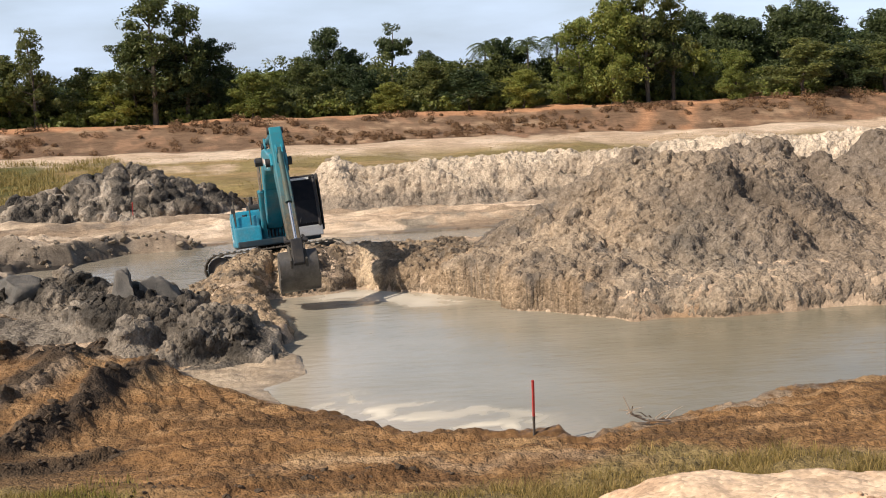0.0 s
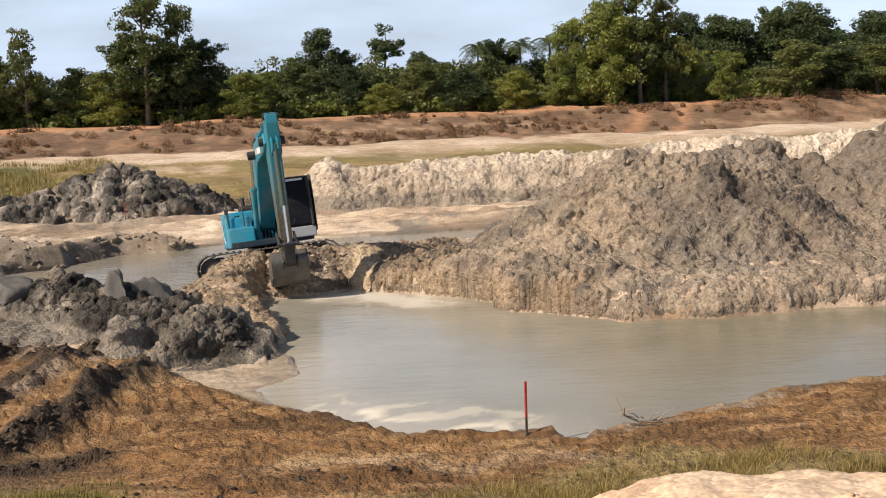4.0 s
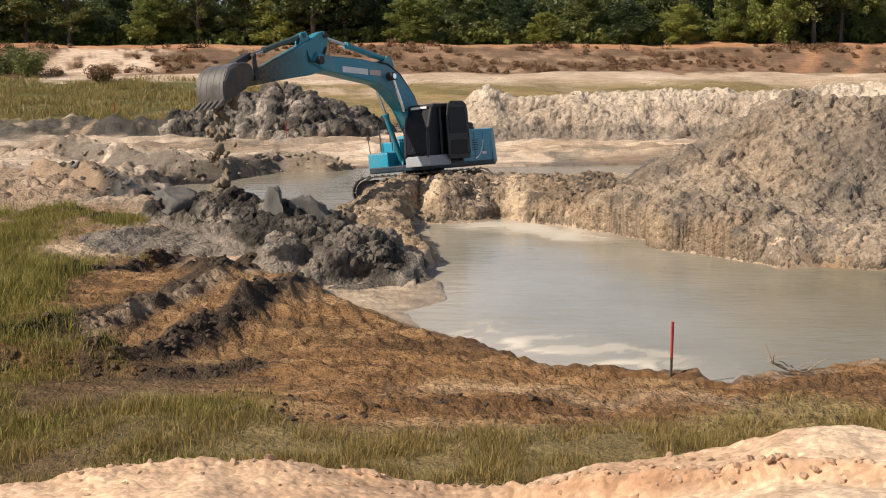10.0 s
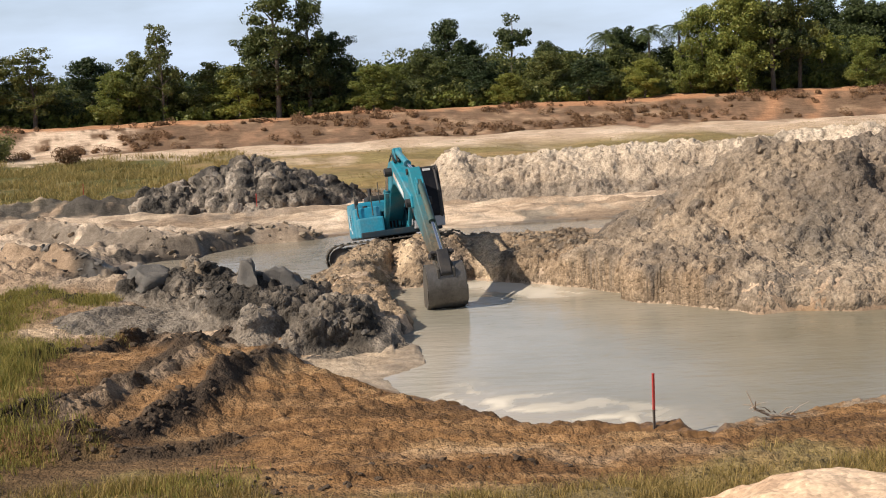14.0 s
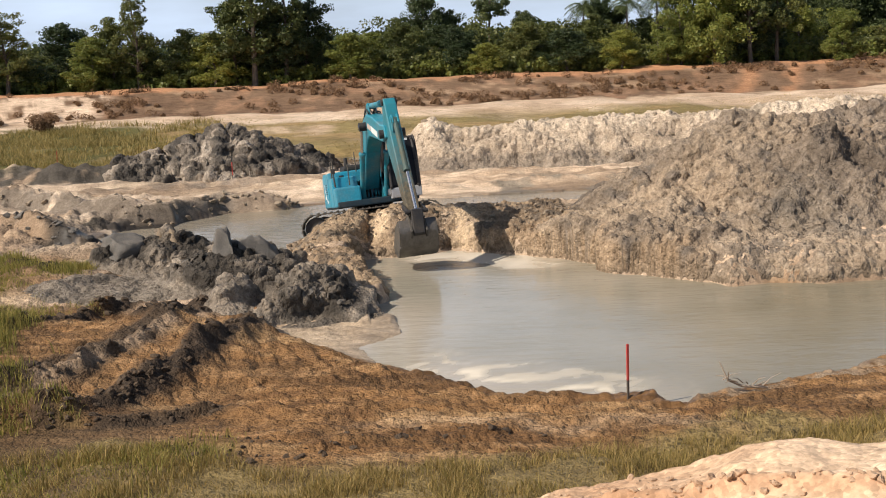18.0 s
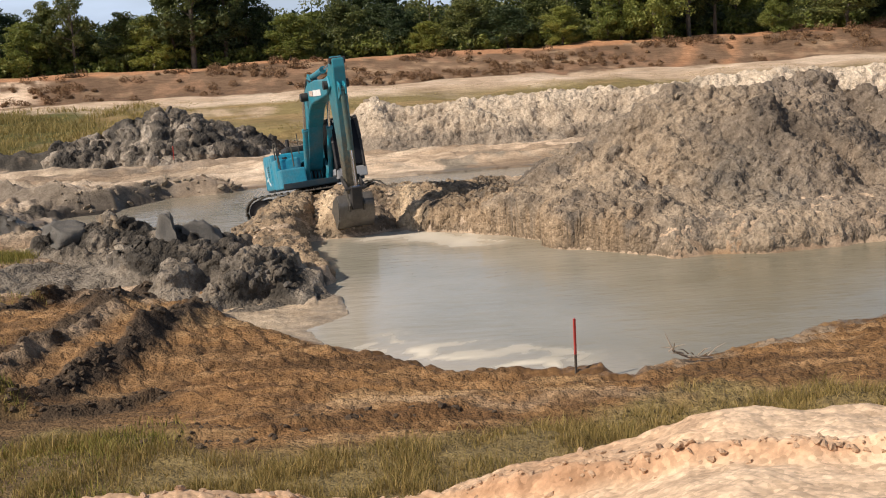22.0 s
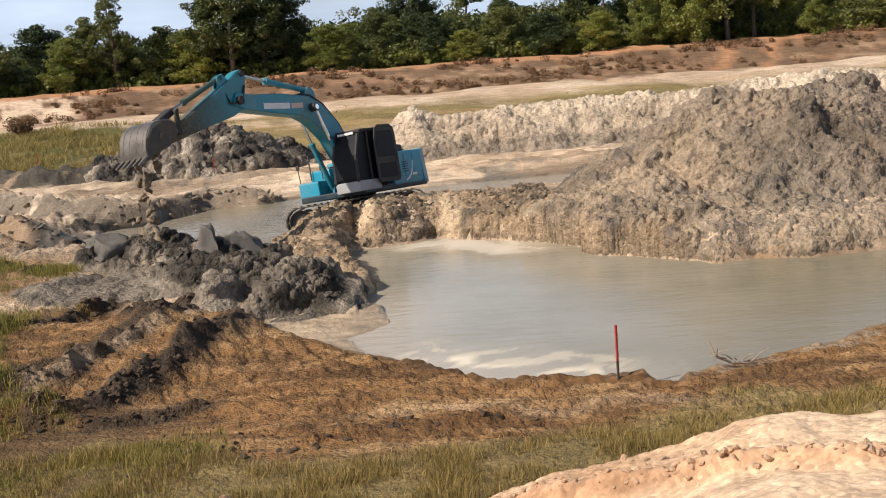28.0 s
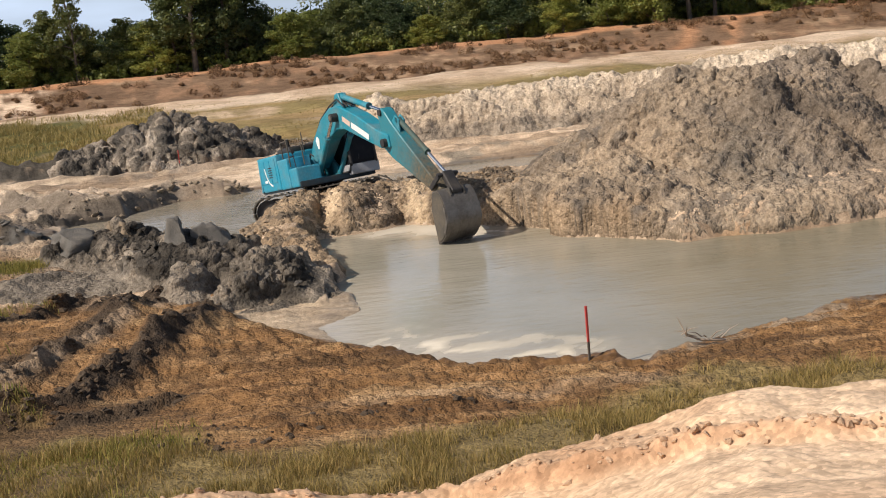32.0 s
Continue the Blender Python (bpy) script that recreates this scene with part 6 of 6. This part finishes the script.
    for k in range(5):
        y = -0.42 + 0.21 * k
        b = bmesh.new()
        vs = [b.verts.new(v) for v in ((1.08, y - 0.065, -0.05), (1.08, y + 0.065, -0.05), (1.08, y + 0.065, 0.11), (1.08, y - 0.065, 0.11), (1.54, y - 0.035, -0.01), (1.54, y + 0.035, -0.01), (1.54, y + 0.035, 0.03), (1.54, y - 0.035, 0.03))]
        for f in ((0, 1, 2, 3), (4, 7, 6, 5), (0, 4, 5, 1), (1, 5, 6, 2), (2, 6, 7, 3), (3, 7, 4, 0)):
            b.faces.new([vs[i] for i in f])
        bmesh.ops.recalc_face_normals(b, faces=b.faces)
        put("tooth", soft_edges(b, 0.01, 1), M_STEEL, bucket)
    for y in (-0.2, 0.2):
        put("bucket_ear", plate([(-0.14, -0.12), (0.14, -0.1), (0.2, 0.3), (0.0, 0.58), (-0.22, 0.5)], y - 0.03, y + 0.03, 0.01), M_MUDDY, bucket)

    # hydraulic rams: barrels point along +x from their pin, rods along -x from theirs
    rams = {}
    for name, barrel, r in (("boom_ram", 1.75, 0.085), ("arm_ram", 1.95, 0.085), ("bucket_ram", 1.65, 0.075)):
        for s in ((-1, 1) if name == "boom_ram" else (0,)):
            a = put(name, rod((0, 0, 0), (barrel, 0, 0), r, 14, rod((barrel - 0.08, 0, 0), (barrel, 0, 0), r * 1.25, 14, rod((0, -0.1, 0), (0, 0.1, 0), r * 1.1, 12))), M_TEAL if name != "bucket_ram" else M_ARM, ex, "hydraulic ram")
            c = put(name + "_rod", rod((0, 0, 0), (-barrel * 0.93, 0, 0), r * 0.55, 12, rod((0, -0.1, 0), (0, 0.1, 0), r * 1.0, 12)), M_CHROME, ex, "bright piston rod")
            rams[name, s] = (a, c)
    rocker = put("rocker_link", plate([(-0.06, -0.07), (0.6, -0.07), (0.66, 0.0), (0.6, 0.07), (-0.06, 0.07)], -0.27, -0.21, 0.01), M_BLACK, ex, "dark rocker link")
    put("link_plate", plate([(-0.06, -0.07), (0.6, -0.07), (0.66, 0.0), (0.6, 0.07), (-0.06, 0.07)], 0.21, 0.27, 0.01), M_BLACK, rocker)
    put("link_pin", rod((0.6, -0.3, 0), (0.6, 0.3, 0), 0.05, 10), M_BLACK, rocker)
    link = put("bucket_link", plate([(-0.06, -0.09), (0.58, -0.09), (0.64, 0.0), (0.58, 0.09), (-0.06, 0.09)], -0.15, 0.15, 0.02), M_BLACK, ex, "dark bucket link")
    return dict(house=house, boom=boom, arm=arm, bucket=bucket, rams=rams, rocker=rocker, link=link)


EXCAVATOR = make_excavator()
# seconds, then the swing, boom, arm and bucket angles in degrees
JOINTS = [
    (0.0, -85.9, 16.0, -55.3, -134.0), (2.5, -84.8, 20.4, -74.5, -142.0), (5.0, -84.7, 24.3, -90.8, -152.0),
    (6.0, -89.0, 28.6, -82.7, -160.0), (6.5, -97.6, 33.8, -82.9, -160.0), (7.0, -112.3, 32.4, -76.5, -152.0),
    (8.0, -126.9, 31.6, -47.0, -140.0), (8.5, -127.4, 30.0, -31.0, -114.0), (9.0, -128.1, 28.4, -18.7, -50.0),
    (10.0, -126.2, 28.6, -12.1, -27.8), (10.5, -119.0, 26.5, -8.7, -31.0), (11.0, -110.0, 28.6, -12.6, -32.4),
    (11.5, -99.4, 28.0, -8.5, -66.0), (12.0, -88.7, 17.3, -16.3, -104.5), (12.5, -83.8, 5.7, -32.0, -84.0),
    (13.0, -82.4, 0.3, -33.4, -112.0), (16.0, -82.2, 6.5, -39.6, -131.0), (17.0, -82.3, 10.4, -45.2, -138.0), (19.0, -80.7, 14.2, -60.9, -150.0),
    (20.0, -80.6, 18.0, -76.3, -150.0), (22.0, -79.3, 21.1, -90.9, -150.0), (23.0, -80.1, 20.6, -107.9, -156.0),
    (24.0, -88.0, 25.0, -108.7, -168.0), (24.5, -96.5, 31.7, -94.2, -168.0), (26.5, -130.7, 29.2, -40.2, -96.0),
    (27.0, -129.9, 28.2, -30.0, -80.0), (27.5, -128.8, 27.2, -21.4, -37.9), (28.0, -126.8, 26.8, -17.8, -23.5),
    (28.5, -119.6, 27.2, -17.0, -26.0), (29.0, -110.7, 27.8, -16.5, -26.0), (29.5, -100.4, 30.3, -24.9, -48.4),
    (30.0, -87.0, 28.8, -40.6, -118.3), (30.5, -74.6, 23.6, -54.6, -92.3), (31.0, -65.9, 17.0, -51.1, -77.9),
    (31.5, -64.4, 9.1, -44.4, -81.5), (32.0, -67.3, 0.9, -33.4, -93.0),
]


def joints_at(t):
    """The four angles at t seconds, easing through the rows."""
    tt = np.array([r[0] for r in JOINTS])
    v = np.radians(np.array([r[1:] for r in JOINTS]))
    k = int(np.clip(np.searchsorted(tt, t, side="right") - 1, 0, len(tt) - 2))
    h, u = tt[k + 1] - tt[k], (t - tt[k]) / (tt[k + 1] - tt[k])

    def slope(i):
        if i == 0 or i == len(tt) - 1:
            return np.zeros(4)
        a, b = (v[i] - v[i - 1]) / (tt[i] - tt[i - 1]), (v[i + 1] - v[i]) / (tt[i + 1] - tt[i])
        with np.errstate(divide="ignore", invalid="ignore"):
            m = 2 * a * b / (a + b)
        return np.where(a * b > 0, m, 0.0)

    m0, m1 = slope(k), slope(k + 1)
    return ((2 * u**3 - 3 * u**2 + 1) * v[k] + (u**3 - 2 * u**2 + u) * h * m0 + (-2 * u**3 + 3 * u**2) * v[k + 1] + (u**3 - u**2) * h * m1)


def in_plane(p, angle):
    """A pose in the machine's upright plane: p is x and z, angle is up from forward."""
    return Matrix.Translation((p[0] * SIZE, 0, p[1] * SIZE)) @ Matrix.Rotation(-angle, 4, "Y")


def circle_meet(a, ra, b, rb, side):
    d = b - a
    l = max(min(d.length, ra + rb - 1e-4), abs(ra - rb) + 1e-4)
    u = d.normalized()
    x = (ra * ra - rb * rb + l * l) / (2 * l)
    h = math.sqrt(max(ra * ra - x * x, 0))
    return a + u * x + Vector((-u.y, u.x)) * h * side


def machine_poses(t):
    """Poses of all moving parts at t, in the excavator's space."""
    swing, b, a, k = joints_at(t)
    turn = Matrix.Rotation(swing, 4, "Z")
    d = lambda ang: Vector((math.cos(ang), math.sin(ang)))
    n = lambda ang: Vector((-math.sin(ang), math.cos(ang)))
    foot = Vector((FOOT.x, FOOT.z))
    pin = foot + BOOM * d(b)
    cpin = pin + ARM * d(a)
    out = {"house": turn, "boom": turn @ in_plane(foot, b), "arm": turn @ in_plane(pin, a), "bucket": turn @ in_plane(cpin, k)}

    def ram(name, p, q, y=0.0):
        ang = math.atan2((q - p).y, (q - p).x)
        shift = Matrix.Translation((0, y * SIZE, 0))
        out[name] = (turn @ shift @ in_plane(p, ang), turn @ shift @ in_plane(q, ang))

    for s in (-1, 1):
        ram(("boom_ram", s), Vector((0.62, 1.22)), foot + 2.6 * d(b) + 1.14 * n(b), 0.38 * s)
    ram(("arm_ram", 0), foot + 2.62 * d(b) + 1.75 * n(b), pin + ARM_END[0] * d(a) + ARM_END[1] * n(a))
    hinge = pin + 2.62 * d(a) + 0.02 * n(a)
    ear = cpin - 0.08 * d(k) + 0.5 * n(k)
    knee = circle_meet(hinge, 0.6, ear, 0.58, 1)
    if (knee - pin).dot(n(a)) < (circle_meet(hinge, 0.6, ear, 0.58, -1) - pin).dot(n(a)):
        knee = circle_meet(hinge, 0.6, ear, 0.58, -1)
    ram(("bucket_ram", 0), pin + 0.22 * d(a) + 0.78 * n(a), knee)
    out["rocker"] = turn @ in_plane(hinge, math.atan2((knee - hinge).y, (knee - hinge).x))
    out["link"] = turn @ in_plane(knee, math.atan2((ear - knee).y, (ear - knee).x))
    return out


# ---- small things ----
M_RED = plain_material("red_paint", (0.42, 0.03, 0.025), 0.6, dirty=0.35, scale=6)
M_WOOD = plain_material("grey_wood", (0.33, 0.26, 0.2), 0.85, dirty=0.4, scale=8, relief=0.004)
M_MUDSTONE = plain_material("grey_clay", (0.105, 0.096, 0.085), 0.7, dirt=(0.2, 0.175, 0.148), dirty=0.8, scale=2.5, relief=0.05)


def make_stake(x, y, h, label, lean=0.0):
    st = thing("marker_stake", label, "stake", pose(x, y, land(x, y) - 0.12, 0, lean, 15), group="survey stakes")
    bm = box(-0.022, -0.022, 0.45 * h, 0.022, 0.022, h + 0.12, 0.006)
    part("painted_top", bm, M_RED, st, "red painted upper part")
    part("shaft", box(-0.021, -0.021, 0, 0.021, 0.021, 0.45 * h, 0.004), M_BARK, st, "bare dark lower part")
    return st


def make_boulder(name, label, loc, size, seed, cuts, material, turn=0.0):
    """A lump of stiff clay: a rough ball cut flat on some sides."""
    bm = bmesh.new()
    bmesh.ops.create_icosphere(bm, subdivisions=4, radius=1)
    for nx, ny, nz, d in cuts:
        nrm = Vector((nx, ny, nz)).normalized()
        for v in bm.verts:
            over = v.co.dot(nrm) - d
            if over > 0:
                v.co -= nrm * over
    for v in bm.verts:
        p = v.co * 1.7 + Vector((seed, 0, 0))
        v.co += v.co.normalized() * (0.13 * noise.fractal(p * 1.3, 0.8, 2.1, 5) + 0.07 * noise.noise(Vector((p.x * 7, p.y * 7, p.z * 1.5))) + 0.03 * noise.noise(p * 5))
        v.co = Vector((v.co.x * size[0], v.co.y * size[1], v.co.z * size[2]))
    for f in bm.faces:
        f.smooth = True
    ob = part(name, bm, material)
    ob.matrix_basis = pose(*loc, 0, 0, turn)
    return tagged(ob, label, "clay lump")


def make_branch():
    br = thing("dead_branch", "pale dead branch lying on the near shore", "branch", pose(6.7, 22.5, land(6.7, 22.5)))
    rnd = random.Random(2)
    bm = bmesh.new()
    tube(bm, [(0.7, 0, 0.06), (0.2, 0.05, 0.1), (-0.1, 0, 0.25), (-0.25, 0.05, 0.62)], [0.03, 0.028, 0.02, 0.008], 6)
    part("stem", bm, M_WOOD, br)
    for i in range(9):
        b = Vector((0.6 - 0.1 * i, 0, 0.1 + 0.02 * i))
        bm = bmesh.new()
        a = rnd.uniform(0, 6.28)
        tip = b + Vector((math.cos(a) * 0.35, math.sin(a) * 0.3, rnd.uniform(0.0, 0.28)))
        tube(bm, [b, b.lerp(tip, 0.5) + Vector((0, 0, 0.04)), tip], [0.014, 0.01, 0.004], 5)
        part("twig", bm, M_WOOD, br)


make_stake(4.6, 22.4, 1.1, "thin red survey stake at the pond's near shore")
make_stake(-7.6, 62.1, 1.0, "small red survey stake before the dark clay heap")
make_stake(-19.6, 74.1, 1.1, "small survey stake at the edge of the grass", 3)
make_boulder("clay_block", "upright pointed slab of stiff grey clay on the mud pile", (-4.7, 35.0, 1.1), (0.6, 0.7, 0.98), 3.0, [(-0.45, -1, 0.2, 0.35), (-1, 0.1, 0.45, 0.62), (1, -0.1, 0.3, 0.5)], M_MUDSTONE, 10)
make_boulder("clay_block", "rounded dark block of stiff clay on the mud pile", (-3.9, 35.3, 0.9), (0.8, 0.78, 0.85), 8.0, [(0.35, -1, 0.2, 0.4), (-1, -0.2, 0.1, 0.5)], M_MUDSTONE, -14)
make_boulder("clay_block", "broken slab of clay lying below the upright one", (-5.0, 34.5, 0.55), (0.65, 0.55, 0.5), 5.0, [(-0.3, -1, 0.6, 0.4), (1, -0.5, 0.3, 0.5)], M_MUDSTONE, 30)
make_boulder("clay_block", "drum-shaped lump of clay on the mud pile", (-8.35, 38.5, 1.05), (0.9, 0.7, 0.55), 12.0, [(-1, -0.35, 0.1, 0.5), (0.1, -0.3, 1, 0.7), (1, 0, 0, 0.7)], M_MUDSTONE, 15)
make_boulder("clay_block", "flat dark lump of clay on the sand strip", (3.9, 45.6, 0.42), (0.62, 0.3, 0.16), 15.0, [(0, 0, 1, 0.7), (-1, 0, 0.3, 0.8)], M_MUDSTONE, 5)
make_branch()


# ---- what moves ----
M_FALLING = plain_material("brown_mud", (0.2, 0.15, 0.1), 0.75, dirt=(0.32, 0.24, 0.15), dirty=0.7, scale=3, relief=0.03)


def make_clods():
    """Mud that the bucket lifts, carries and drops, lump by lump."""
    rnd = random.Random(77)
    loads = []
    for picked, drop0, drop1, count in ((4.4, 8.2, 10.3, 160), (23.0, 26.3, 28.9, 165)):
        for i in range(count):
            bm = bmesh.new()
            size = rnd.uniform(0.12, 0.2) if i % 12 == 0 else rnd.uniform(0.045, 0.12)
            bmesh.ops.create_icosphere(bm, subdivisions=2, radius=1)
            off = Vector((i * 3.1, picked, 0))
            for v in bm.verts:
                v.co *= size * max(0.25, 1 + 1.1 * noise.fractal(v.co * 1.5 + off, 0.7, 2.2, 3))
                v.co.z *= 1.4
            for f in bm.faces:
                f.smooth = True
            clod = part("mud_clod", bm, M_FALLING)
            tagged(clod, "lump of wet brown-grey mud dug up by the bucket", "mud lump", "lumps of dug mud")
            share = (i + rnd.uniform(0, 1)) / count
            spot = Vector((rnd.uniform(0.25, 0.85), rnd.uniform(-0.4, 0.4), rnd.uniform(0.08, 0.4)))
            loads.append((clod, picked, drop0 + (drop1 - drop0) * share, spot, rnd.uniform(0, 360), rnd.uniform(0.03, 0.2)))
    return loads


def bucket_world(t):
    return STAND @ machine_poses(t)["bucket"]


def motions():
    times = [round(0.1 * i, 1) for i in range(321)]
    poses = {t: machine_poses(t) for t in times}
    for key in ("house", "boom", "arm", "bucket", "rocker", "link"):
        walk(EXCAVATOR[key], [(t, poses[t][key]) for t in times])
    for key, (barrel, piston) in EXCAVATOR["rams"].items():
        walk(barrel, [(t, poses[t][key][0]) for t in times])
        walk(piston, [(t, poses[t][key][1]) for t in times])
    for clod, picked, dropped, spot, spin, sink in make_clods():
        place = lambda t: bucket_world(t) @ (spot * SIZE)
        start = place(picked)
        start.z = -0.9
        turn = Matrix.Rotation(radians(spin), 4, "Z")
        rows = [(0.0, Matrix.Translation(start) @ turn), (picked, Matrix.Translation(start) @ turn)]
        t = round(picked + 0.5, 1)
        while t < dropped:
            rows.append((t, Matrix.Translation(place(t)) @ turn))
            t = round(t + 0.1, 1)
        last = rows[-1][0]
        p = place(last)
        floor = max(0.4, float(mud_pile(np.array([p.x]), np.array([p.y]), np.array([0.0]))[0])) - sink
        fall = math.sqrt(max(2 * (p.z - floor) / 9.8, 0.02))
        steps = max(2, int(fall / 0.1) + 1)
        for k in range(1, steps + 1):
            u = fall * k / steps
            q = Vector((p.x, p.y, p.z - 4.9 * u * u))
            rows.append((last + u, Matrix.Translation(q) @ turn @ Matrix.Rotation(0.9 * u, 4, "X")))
        if rows[-1][0] < 32.0:
            rows.append((32.0, rows[-1][1]))
        seen, clean = set(), []
        for t, m in rows:
            if frame(t) not in seen:
                seen.add(frame(t))
                clean.append((t, m))
        walk(clod, clean)


motions()
